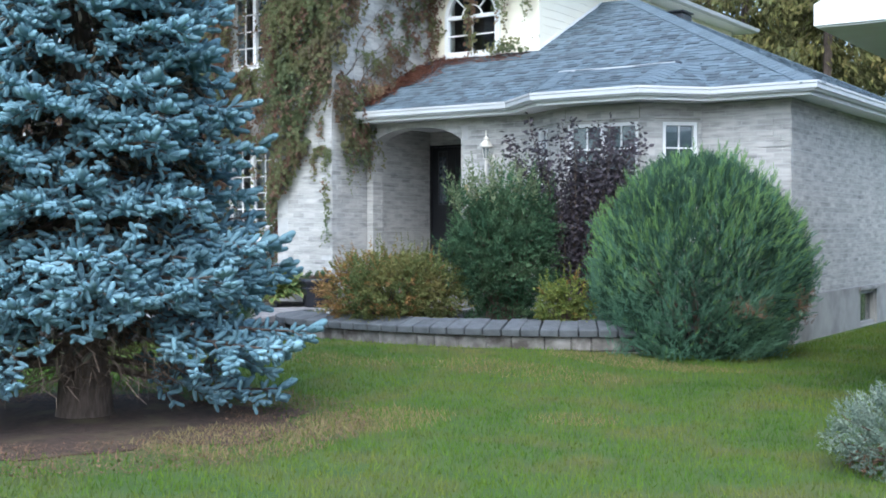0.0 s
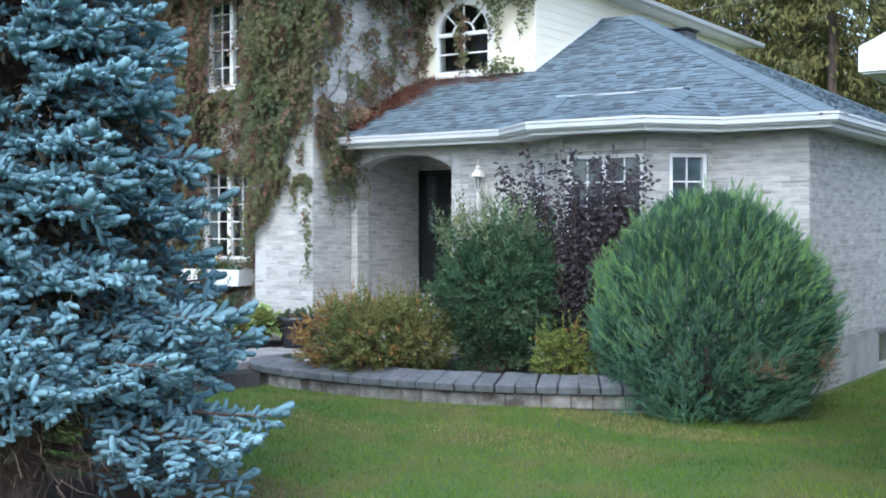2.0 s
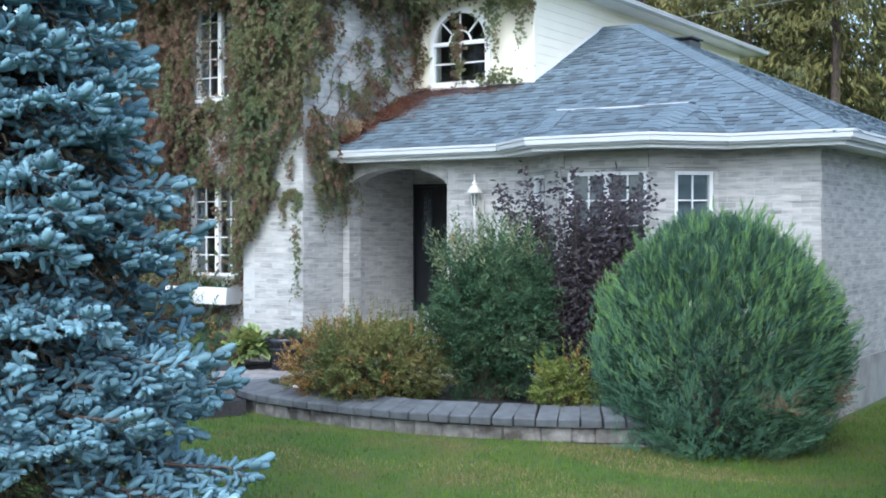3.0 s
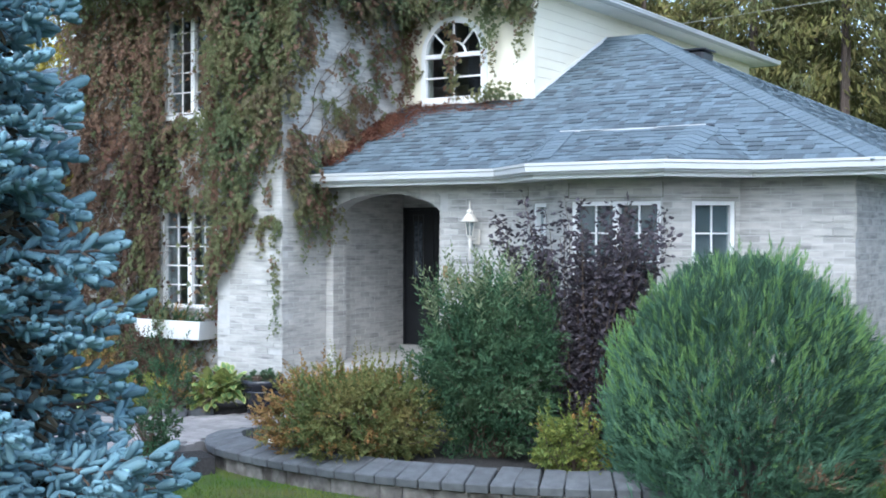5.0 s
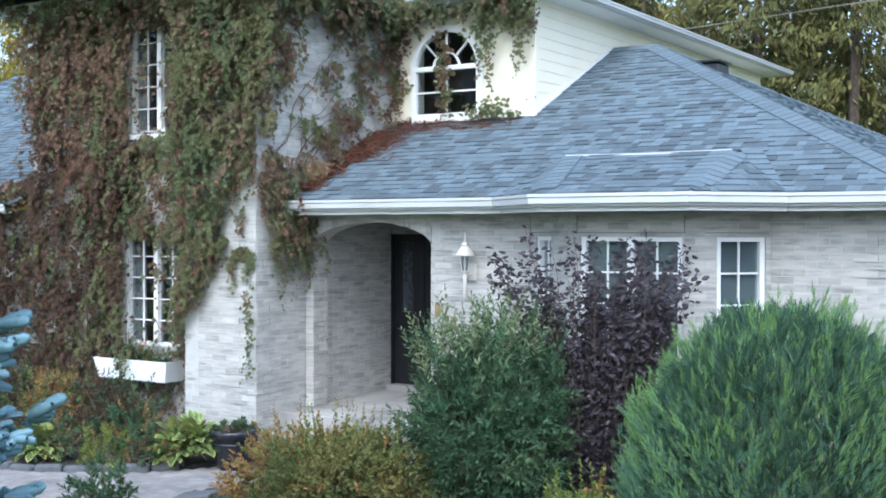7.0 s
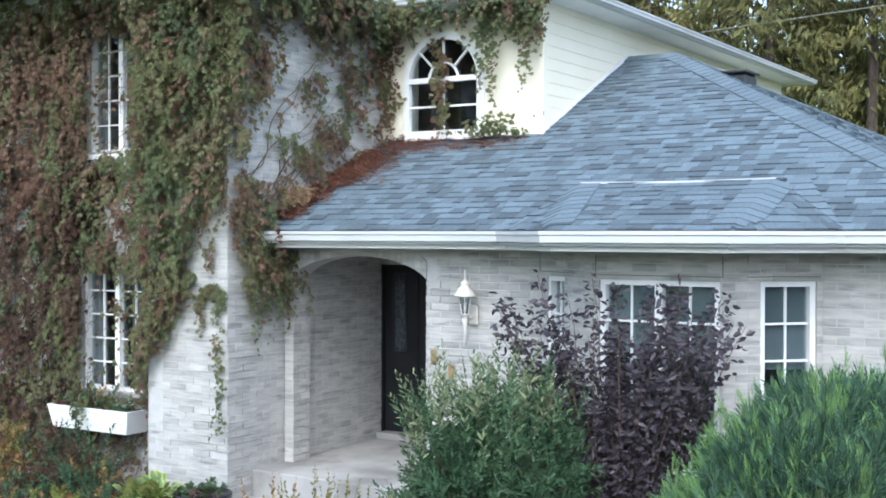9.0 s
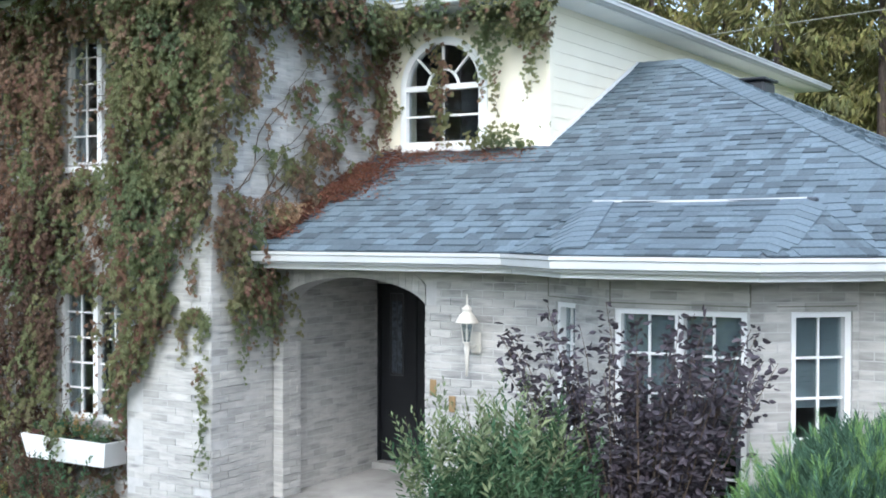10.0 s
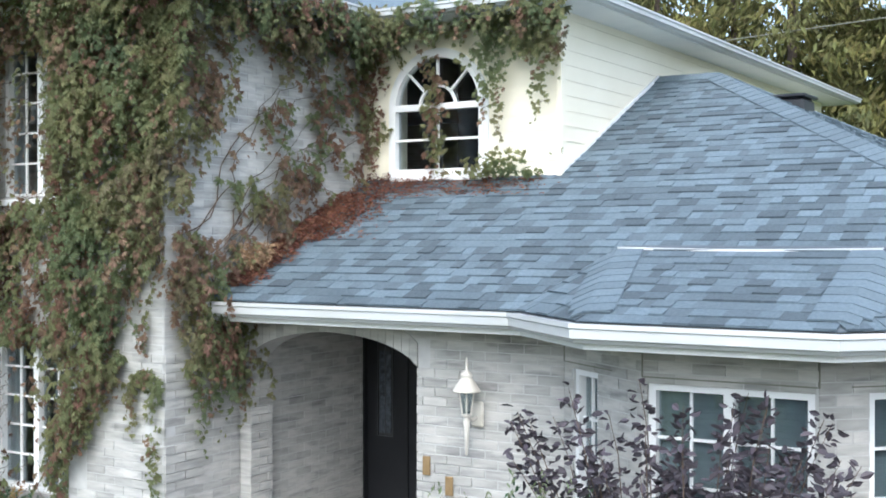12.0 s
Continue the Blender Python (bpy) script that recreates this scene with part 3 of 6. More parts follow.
window(w_b1, W1, 1, 2, 5, 0.45)
window(w_b2, W2, 2, 2, 5, 0.45, label="paired white windows with grilles and half-lowered blinds")
window(w_b3, W3, 1, 2, 5, 0.45, label="narrow white window with grilles and a half-lowered blind")
window(w_left, LOW_WIN, 2, 2, 5, label="tall white window half grown over with creeper")
window(w_left, UP_WIN, 2, 2, 5, label="upper white window half grown over with creeper")
curtain(w_left, LOW_WIN[0] + 0.03, LOW_WIN[0] + 0.24, LOW_WIN[2], LOW_WIN[3])
curtain(w_left, LOW_WIN[0] + 0.66, LOW_WIN[0] + 0.80, LOW_WIN[2], LOW_WIN[3])
curtain(w_left, UP_WIN[0] + 0.03, UP_WIN[0] + 0.15, UP_WIN[2], UP_WIN[3])
base_window = window(w_end, BASE_WIN, 1, 1, 1, inset=0.05, label="small basement window in a weathered grey frame")
base_window.data.materials[0] = M_CONC
# added black sheet behind the pane in place of the unlit room
part("window_liner", np_mesh("window_liner", *w_end.boxes([(3.30, 4.32, -0.215, -0.205, -0.02, 0.60)])), M_DOOR, house)
part("window_well_board", np_mesh("window_well_board", *w_end.boxes([(3.24, 4.36, 0.03, 0.06, 0.575, 0.62)])), M_CONC, house)

# arched window
n_arc = 24
aw = part("window", np_mesh("window", *w_s1.boxes([(AW[0], AW[1], -0.05, 0.05, AW[2], AW[2] + 0.05), (AW[0], AW[0] + 0.05, -0.05, 0.05, AW[2] + 0.05, AW[3]), (AW[1] - 0.05, AW[1], -0.05, 0.05, AW[2] + 0.05, AW[3]), (AW[0], AW[1], -0.049, 0.049, AW[3] - 0.03, AW[3] + 0.03)])), M_WHITE, house, "arched white window with radial grilles")


def arc_band(w, c, zc, r0, r1, o0, o1, a0=0.0, a1=math.pi, n=n_arc):
    ang = np.linspace(a0, a1, n + 1)
    out = []
    for p, q in zip(ang, ang[1:]):
        u = [c + r * math.cos(t) for r, t in ((r0, p), (r1, p), (r1, q), (r0, q))]
        z = [zc + r * math.sin(t) for r, t in ((r0, p), (r1, p), (r1, q), (r0, q))]
        out.append((np.concatenate([w.at(u, [o0] * 4, z), w.at(u, [o1] * 4, z)]), BOXF))
    return join(out)


part("arch_frame", np_mesh("arch_frame", *arc_band(w_s1, ARC_C, AW[3], ARC_R - 0.05, ARC_R, -0.05, 0.05)), M_WHITE, aw)
part("casing", np_mesh("casing", *join([arc_band(w_s1, ARC_C, AW[3], ARC_R, ARC_R + 0.04, -0.02, 0.03), w_s1.boxes([(AW[0] - 0.04, AW[0], -0.02, 0.03, AW[2] - 0.07, AW[3]), (AW[1], AW[1] + 0.04, -0.02, 0.03, AW[2] - 0.07, AW[3]), (AW[0], AW[1], -0.02, 0.06, AW[2] - 0.08, AW[2])])])), M_WHITE, aw)
part("muntin", np_mesh("muntin", *arc_band(w_s1, ARC_C, AW[3], 0.19, 0.215, 0.0, 0.03)), M_WHITE, aw)
for a in (45, 90, 135):
    t = radians(a)
    p, q = (ARC_C + 0.21 * math.cos(t), AW[3] + 0.21 * math.sin(t)), (ARC_C + (ARC_R - 0.04) * math.cos(t), AW[3] + (ARC_R - 0.04) * math.sin(t))
    s, c = 0.011 * math.sin(t), 0.011 * math.cos(t)
    u, z = [p[0] + s, q[0] + s, q[0] - s, p[0] - s], [p[1] - c, q[1] - c, q[1] + c, p[1] + c]
    part("muntin", np_mesh("muntin", np.concatenate([w_s1.at(u, [0.0] * 4, z), w_s1.at(u, [0.03] * 4, z)]), BOXF), M_WHITE, aw)
for u in (ARC_C,):
    part("muntin", np_mesh("muntin", *w_s1.boxes([(u - 0.011, u + 0.011, 0.0, 0.031, AW[2] + 0.05, AW[3] - 0.03)])), M_WHITE, aw)
zm = (AW[2] + AW[3]) / 2 + 0.01
part("muntin", np_mesh("muntin", *w_s1.boxes([(AW[0] + 0.05, AW[1] - 0.05, 0.001, 0.03, zm - 0.011, zm + 0.011)])), M_WHITE, aw)
part("pane", np_mesh("pane", *w_s1.boxes([(AW[0] + 0.05, AW[1] - 0.05, -0.02, -0.012, AW[2] + 0.05, AW[3] - 0.03)])), M_GLASS, aw).visible_shadow = False
bm = bmesh.new()
bm.faces.new([bm.verts.new(w_s1.at(ARC_C + (ARC_R - 0.04) * math.cos(t), -0.015, AW[3] + (ARC_R - 0.04) * math.sin(t))) for t in np.linspace(0, math.pi, 25)])
part("pane", bm, M_GLASS, aw).visible_shadow = False
part("dark_room", np_mesh("dark_room", *w_s1.boxes([(AW[0] - 0.2, AW[1] + 0.2, -1.6, -1.55, 4.2, UP_Z)])), M_DARK, house)

# door in its frame
door = part("door", np_mesh("door", *w_door.boxes([(DOOR[0] + 0.05, 0.70, -0.09, -0.04, 0.98, DOOR[3] - 0.04)])), M_DOOR, house, "black panelled front door with a leaded glass light")
part("door_frame", np_mesh("door_frame", *w_door.boxes([(DOOR[0], DOOR[0] + 0.045, -0.14, 0.015, 0.96, DOOR[3]), (DOOR[1] - 0.05, DOOR[1], -0.14, 0.015, 0.96, DOOR[3]), (DOOR[0], DOOR[1], -0.14, 0.012, DOOR[3] - 0.04, DOOR[3])])), M_DOOR, door)
part("door_casing", np_mesh("door_casing", *w_door.boxes([(0.03, DOOR[0] - 0.002, -0.02, 0.028, 0.98, DOOR[3] + 0.05)])), M_CREAM, door, "pale grey painted door casing")
part("astragal", np_mesh("astragal", *w_door.boxes([(0.70, 0.714, -0.09, -0.028, 0.98, DOOR[3] - 0.04)])), M_DOOR, door)
part("sidelight", np_mesh("sidelight", *w_door.boxes([(0.714, DOOR[1] - 0.05, -0.09, -0.045, 0.98, DOOR[3] - 0.04)])), M_DOOR, door)
part("threshold", np_mesh("threshold", *w_door.boxes([(DOOR[0] - 0.12, DOOR[1], -0.14, 0.12, 0.90, 0.975)])), M_CONC, door)
part("glass_light", np_mesh("glass_light", *w_door.boxes([(0.37, 0.51, -0.045, -0.036, 2.00, 2.82)])), material("obscure_glass", [(0.035, 0.042, 0.052), (0.11, 0.125, 0.15)], 26, 0.12, 0.5, 45, spec=0.6), door, "obscure leaded glass light")
lead = [(0.345, 0.353, -0.042, -0.033, 1.97, 2.91), (0.527, 0.535, -0.042, -0.033, 1.97, 2.91), (0.345, 0.535, -0.042, -0.033, 1.965, 1.975), (0.345, 0.535, -0.042, -0.033, 2.905, 2.915), (0.436, 0.444, -0.042, -0.034, 1.975, 2.905)]
part("leading", np_mesh("leading", *w_door.boxes(lead)), M_LEAD, door)

# ---- gutters, soffits ----
def offset_line(pts, d):
    """The polyline moved out to its right by d, with mitred corners."""
    p = np.array(pts, float)
    dirs = unit(np.diff(p, axis=0))
    nrm = np.stack([dirs[:, 1], -dirs[:, 0]], -1)
    out = []
    for i in range(len(p)):
        if i in (0, len(p) - 1):
            out.append(p[i] + d * nrm[0 if i == 0 else -1])
        else:
            m = unit(nrm[i - 1] + nrm[i])
            out.append(p[i] + m * d / max(0.3, m @ nrm[i]))
    return np.array(out)


def sweep(pts, profile):
    """A closed profile of (out, z) swept along a polyline with mitres."""
    rings = [np.concatenate([offset_line(pts, o), np.full((len(pts), 1), z)], 1) for o, z in profile]
    v = np.stack(rings, 1)
    n, k = v.shape[:2]
    f = [[i * k + j, i * k + (j + 1) % k, (i + 1) * k + (j + 1) % k, (i + 1) * k + j] for i in range(n - 1) for j in range(k)]
    return np_mesh("sweep", v.reshape(-1, 3), f)


EAVE_OUT = 0.38
BAY_EAVE = [(-6.47, 15.0), (-5.62, 14.25), (-4.38, 14.25), (-3.70, 15.0)]
front_line = [(-9.60, WALL_Y), *BAY_EAVE, (END_X, WALL_Y), (END_X, BACK_Y)]
wall_line = [(-9.60, WALL_Y), *BAY, (END_X, WALL_Y), (END_X, BACK_Y)]
GUT = [(0.0, 0.0), (0.068, 0.0), (0.084, 0.026), (0.079, 0.031), (0.094, 0.070), (0.089, 0.075), (0.12, 0.095), (0.12, 0.125), (0.110, 0.125), (0.106, 0.03), (0.0, 0.03)]


def gutter(line, z, label="white aluminium eaves gutter"):
    return part("gutter", sweep(line, [(EAVE_OUT + a, z - 0.125 + b) for a, b in GUT]), M_GUTTER, house, label)


gutter(front_line, EAVE_Z)
part("fascia", sweep(front_line, [(EAVE_OUT - 0.025, 3.25), (EAVE_OUT - 0.002, 3.25), (EAVE_OUT - 0.002, 3.41), (EAVE_OUT - 0.025, 3.41)]), M_WHITE, house)
part("soffit", sweep(front_line, [(-0.16, 3.262), (EAVE_OUT - 0.026, 3.262), (EAVE_OUT - 0.026, 3.28), (-0.16, 3.28)]), M_WHITE, house)
part("frieze_board", sweep(wall_line, [(0.016, 3.215), (0.03, 3.215), (0.03, 3.258), (0.016, 3.258)]), M_BRICK, house)
part("porch_ceiling", box(-9.85, -7.55, WALL_Y + 0.05, SID_Y - 0.01, 3.255, 3.29), M_WHITE, house)
BODY_X = -16.15
upper_line = [(BODY_X, 25.85), (BODY_X, SID_Y), (LEFT_X, SID_Y), (LEFT_X, LEFT_Y), (TL, LEFT_Y), (TL, TY), (TX, TY), (TX, SID_Y), (SID_X, SID_Y), (SID_X, 25.85), (BODY_X + 0.5, 25.85)]
UPE = 6.12
part("gutter", sweep(upper_line, [(EAVE_OUT + a, UPE - 0.085 + b * 0.68) for a, b in GUT]), M_GUTTER, house, "white aluminium gutter of the upper eaves")
part("fascia", sweep(upper_line, [(EAVE_OUT - 0.025, UPE - 0.09), (EAVE_OUT - 0.002, UPE - 0.09), (EAVE_OUT - 0.002, UPE - 0.01), (EAVE_OUT - 0.025, UPE - 0.01)]), M_WHITE, house)
part("soffit", sweep(upper_line, [(-0.02, UPE - 0.088), (EAVE_OUT - 0.026, UPE - 0.088), (EAVE_OUT - 0.026, UPE - 0.07), (-0.02, UPE - 0.07)]), M_WHITE, house, "pale soffit under the upper eaves")

# ---- roofs ----
TAB, EXPO = 0.30, 0.128


def shingle_rows(length_v, span_at):
    """Tabs as (u0, u1, v0, v1, lift) in the roof's plane; span_at(v) gives the left and right end."""
    rows = []
    k = 0
    while k * EXPO < length_v:
        v0 = k * EXPO
        u0, u1 = span_at(min(v0 + EXPO / 2, length_v))
        u = u0 - rng.uniform(0, TAB)
        while u < u1:
            wide = rng.choice([0.09, 0.13, 0.165, 0.21], p=[0.2, 0.35, 0.3, 0.15])
            a, b = max(u, u0), min(u + wide, u1)
            if b - a > 0.02:
                rows.append((a, b, v0, min(v0 + EXPO + 0.02, length_v), rng.choice([0.0055, 0.0165])))
            u += wide
        k += 1
    return rows


class Slope:
    """A roof plane: an eave point, the way along the eave, the way up the slope."""

    def __init__(self, origin, along, up):
        self.o, self.u, self.v = np.array(origin, float), unit(along), unit(up)
        self.n = np.cross(self.u, self.v)

    def tabs(self, rows):
        r = np.asarray(rows, float)
        at = lambda u, v, h: self.o + u[:, None] * self.u + v[:, None] * self.v + h[:, None] * self.n
        z = np.zeros(len(r))
        top, low = r[:, 4] * 0.1, r[:, 4]
        v = np.stack([at(r[:, 0], r[:, 2], z), at(r[:, 1], r[:, 2], z), at(r[:, 1], r[:, 3], z), at(r[:, 0], r[:, 3], z), at(r[:, 0], r[:, 2], low), at(r[:, 1], r[:, 2], low), at(r[:, 1], r[:, 3], top), at(r[:, 0], r[:, 3], top)], 1)
        f = np.array([[4, 5, 6, 7], [0, 1, 5, 4], [1, 2, 6, 5], [3, 0, 4, 7], [0, 3, 2, 1]])
        return v.reshape(-1, 3), (f[None] + (np.arange(len(r)) * 8)[:, None, None]).reshape(-1, 4)


def deck(name, polys, mat=None, parent=None, label=""):
    bm = bmesh.new()
    for poly in polys:
        bm.faces.new([bm.verts.new(p) for p in poly])
    bmesh.ops.recalc_face_normals(bm, faces=bm.faces)
    return part(name, bm, mat or M_DECK, parent or house, label)


def hip_caps(a, b, na, nb, width=0.18, step=EXPO, lift=0.018, other=None):
    """Folded cap shingles up a hip from a to b; na and nb are the normals of the planes that meet there."""
    a, b = np.array(a, float), np.array(b, float)
    length = np.linalg.norm(b - a)
    d = (b - a) / length
    na, nb = unit(na), unit(nb)
    s1, s2 = unit(np.cross(na, d)), unit(np.cross(nb, d))
    s1, s2 = (s1 if s1 @ nb < 0 else -s1), (s2 if s2 @ na < 0 else -s2)
    up = unit(na + nb)
    out = []
    for k in range(int(length / step + 0.5)):
        p, q = a + d * (k * step), a + d * min(k * step + step * 1.25, length)
        lo, hi = lift + 0.004, lift
        wa = wb = width if other is None else other * min(1.0, 0.25 + (k + 1) * step / 0.45)
        v = np.array([p + s1 * width + na * lo, p + up * lo, p + s2 * wa + nb * lo, q + s1 * width + na * hi * 0.8, q + up * hi * 0.9, q + s2 * wb + nb * hi * 0.8])
        v = np.concatenate([v, v - up * 0.013])
        out.append((v, [[0, 1, 4, 3], [1, 2, 5, 4], [6, 9, 10, 7], [7, 10, 11, 8], [0, 6, 7, 1], [1, 7, 8, 2], [0, 3, 9, 6], [2, 8, 11, 5]]))
    return join(out)


def fan_tabs(a, b, c, n):
    """Tabs across a narrow triangle with its point at a, laid from a to the side b-c."""
    a, b, c = (np.asarray(q, float) for q in (a, b, c))
    nn = unit(np.cross(b - a, c - a))
    nn = nn if nn[2] > 0 else -nn
    out = []
    for k in range(n):
        f0, f1 = max(k / n, 0.02), min((k + 1.2) / n, 1.0)
        quad = np.array([a + (b - a) * f0 + nn * 0.020, a + (c - a) * f0 + nn * 0.020, a + (c - a) * f1 + nn * 0.008, a + (b - a) * f1 + nn * 0.008])
        out.append((np.concatenate([quad - nn * 0.012, quad]), BOXF))
    return join(out)


RX0, RX1, RY0 = -9.60, -2.13, 14.60
RIDGE_Y = 19.22
APEX_X = RX1 - (RIDGE_Y - RY0)
RZ = EAVE_Z + SLOPE * (RIDGE_Y - RY0)
zf = lambda y: EAVE_Z + SLOPE * (y - RY0)
roof = deck("roof", [
    [(RX0, RY0, EAVE_Z), (RX1, RY0, EAVE_Z), (APEX_X, RIDGE_Y, RZ), (SID_X, RIDGE_Y, RZ), (SID_X, SID_Y, zf(SID_Y)), (RX0, SID_Y, zf(SID_Y))],
    [(RX1, RY0, EAVE_Z), (RX1, 2 * RIDGE_Y - RY0, EAVE_Z), (APEX_X, RIDGE_Y, RZ)],
    [(RX1, 2 * RIDGE_Y - RY0, EAVE_Z), (SID_X, 2 * RIDGE_Y - RY0, EAVE_Z), (SID_X, RIDGE_Y, RZ), (APEX_X, RIDGE_Y, RZ)]], label="blue-grey asphalt shingle hip roof")
cs = math.sqrt(1 + SLOPE * SLOPE)
s_front = Slope((RX0, RY0, EAVE_Z + 0.006), (1, 0, 0), (0, 1, SLOPE))
LEN_V = (RIDGE_Y - RY0) * cs


def span_front(v):
    y = RY0 + v / cs
    return (0.0 if y < SID_Y else SID_X - RX0), RX1 - RX0 - (y - RY0)


tabs_front = shingle_rows(LEN_V, span_front)
near = [r for r in tabs_front if 1.2 < r[0] < 4.6 and 0.3 < r[2] < 1.9][:300]
tabs_front = [r for r in tabs_front if r not in set(near)]
tagged(part("shingles", np_mesh("shingles", *s_front.tabs(tabs_front)), M_SHINGLE, roof), kind="stuff")
s_east = Slope((RX1, RY0, EAVE_Z + 0.006), (0, 1, 0), (-1, 0, SLOPE))
tagged(part("shingles", np_mesh("shingles", *s_east.tabs(shingle_rows(LEN_V, lambda v: (v / cs, 2 * (RIDGE_Y - RY0) - v / cs)))), M_SHINGLE, roof), kind="stuff")
N_S, N_E, N_N = (0, -SLOPE, 1), (SLOPE, 0, 1), (0, SLOPE, 1)
for name, p, q, na, nb in (("hip_shingles", (RX1, RY0, EAVE_Z), (APEX_X, RIDGE_Y, RZ), N_S, N_E), ("hip_shingles", (RX1, 2 * RIDGE_Y - RY0, EAVE_Z), (APEX_X, RIDGE_Y, RZ), N_E, N_N), ("ridge_shingles", (SID_X, RIDGE_Y, RZ), (APEX_X, RIDGE_Y, RZ), N_S, N_N)):
    tagged(part(name, np_mesh(name, *hip_caps(p, q, na, nb, lift=0.026)), M_HIP, roof), kind="stuff")

# white trim where the roof meets the siding
ya, yb = SID_Y + 0.03, RIDGE_Y - 0.05
trim = np.array([(SID_X + dx, y, zf(y) + 0.012 + dz) for y in (ya, yb) for dx, dz in ((0.012, 0), (0.03, 0), (0.03, 0.04), (0.012, 0.04))])
part("roof_trim", np_mesh("roof_trim", trim, BOXF), M_WHITE, house, "white metal trim between roof and siding")

# roof of the bay, shallower, with a white flashing along its top
g = offset_line(front_line, EAVE_OUT + 0.02)
BL, B1, B2, BR = (np.array([*g[k], EAVE_Z]) for k in (1, 2, 3, 4))
F_Y, F_Z = 15.12, 3.87
FL, FR = np.array([-6.06, F_Y, F_Z]), np.array([-4.22, F_Y, F_Z])
low = lambda p: np.array([p[0], p[1], zf(p[1]) + 0.004])
bay_roof = deck("bay_roof", [[B1, B2, FR, FL], [low(BL), B1, FL], [B2, low(BR), FR], [low(BL), FL, low(FL + (-0.15, 0.45, 0))], [FR, low(BR), low(FR + (0.15, 0.45, 0))], [FL, FR, low(FR + (0.15, 0.45, 0)), low(FL + (-0.15, 0.45, 0))]], label="low hip roof over the bay window")
wide, top = np.linalg.norm(B2 - B1), FL - B1
vlen = math.hypot(F_Y - B1[1], F_Z - EAVE_Z)
s_bay = Slope(B1 + (0, 0, 0.006), (1, 0, 0), (0, F_Y - B1[1], F_Z - EAVE_Z))
tagged(part("shingles", np_mesh("shingles", *s_bay.tabs(shingle_rows(vlen, lambda v: ((FL[0] - B1[0]) * v / vlen, wide + (FR[0] - B2[0]) * v / vlen)))), M_SHINGLE, bay_roof), kind="stuff")
for p, q, r, hip in ((low(BL), B1, FL, B1), (B2, low(BR), FR, B2)):
    u = unit(q - p)
    foot = p + u * ((r - p) @ u)
    vv = r - foot
    L, uf, ul = np.linalg.norm(vv), (r - p) @ u, np.linalg.norm(q - p)
    s = Slope(p + (0, 0, 0.006), u, vv)
    tagged(part("shingles", np_mesh("shingles", *s.tabs(shingle_rows(L, lambda v: (uf * v / L, ul + (uf - ul) * v / L)))), M_SHINGLE, bay_roof), kind="stuff")
    tagged(part("hip_shingles", np_mesh("hip_shingles", *hip_caps(hip + (r - hip) * 0.09, hip + (r - hip) * 0.96, s_bay.n, s.n, 0.19, lift=0.024, other=0.17)), M_HIP, bay_roof), kind="stuff")
    low_end, back = (p, low(FL + (-0.15, 0.45, 0))) if hip is B1 else (q, low(FR + (0.15, 0.45, 0)))
    tagged(part("valley_shingles", np_mesh("valley_shingles", *fan_tabs(low_end, r, back, 8)), M_HIP, bay_roof), kind="stuff")
fx = np.linspace(FL[0], FR[0], 13)
fs = np.sin((fx - FL[0]) / (FR[0] - FL[0]) * math.pi)
strip = np.array([(x, F_Y - 0.05 - 0.02 * sag + dy, F_Z - 0.002 - 0.012 * sag + dz) for x, sag in zip(fx, fs) for dy, dz in ((0, 0), (0.06, 0), (0.06, 0.017), (0, 0.017))])
sides = [[4 * i + j, 4 * i + (j + 1) % 4, 4 * i + 4 + (j + 1) % 4, 4 * i + 4 + j] for i in range(12) for j in range(4)]
part("flashing", np_mesh("flashing", strip, sides + [[0, 1, 2, 3], [48, 49, 50, 51]]), M_GUTTER, bay_roof, "white metal flashing strip, slightly sagging")
part("flashing_end", box(FR[0] + 0.005, FR[0] + 0.085, F_Y - 0.06, F_Y + 0.02, F_Z - 0.02, F_Z + 0.012, 0.008), M_DARK, bay_roof)

# roof vent behind the hip
vent = part("roof_vent", box(-6.34, -5.92, 19.42, 19.86, 5.1, 5.40, 0.03), M_DOOR, roof, "black box roof vent")
part("vent_hood", box(-6.37, -5.89, 19.39, 19.89, 5.403, 5.435, 0.012), M_DOOR, vent)

# upper roofs
def hip_roof(x0, x1, y0, y1, z, pitch, name="roof"):
    h = min(x1 - x0, y1 - y0) / 2
    if x1 - x0 >= y1 - y0:
        r0, r1 = (x0 + h, (y0 + y1) / 2, z + pitch * h), (x1 - h, (y0 + y1) / 2, z + pitch * h)
    else:
        r0, r1 = ((x0 + x1) / 2, y0 + h, z + pitch * h), ((x0 + x1) / 2, y1 - h, z + pitch * h)
    c = [(x0, y0, z), (x1, y0, z), (x1, y1, z), (x0, y1, z)]
    if x1 - x0 >= y1 - y0:
        return [[c[0], c[1], r1, r0], [c[1], c[2], r1], [c[2], c[3], r0, r1], [c[3], c[0], r0]]
    return [[c[0], c[1], r0], [c[1], c[2], r1, r0], [c[2], c[3], r1], [c[3], c[0], r0, r1]]


deck("roof", hip_roof(-16.6, SID_X + 0.45, SID_Y - 0.45, 26.3, UPE - 0.005, 0.45), M_SHINGLE, house, "upper blue-grey shingle hip roof")
deck("roof", hip_roof(LEFT_X - 0.45, TX + 0.45, TY - 0.45, 22.0, UPE - 0.012, 0.45), M_SHINGLE, house, "shingle hip roof over the projecting front")

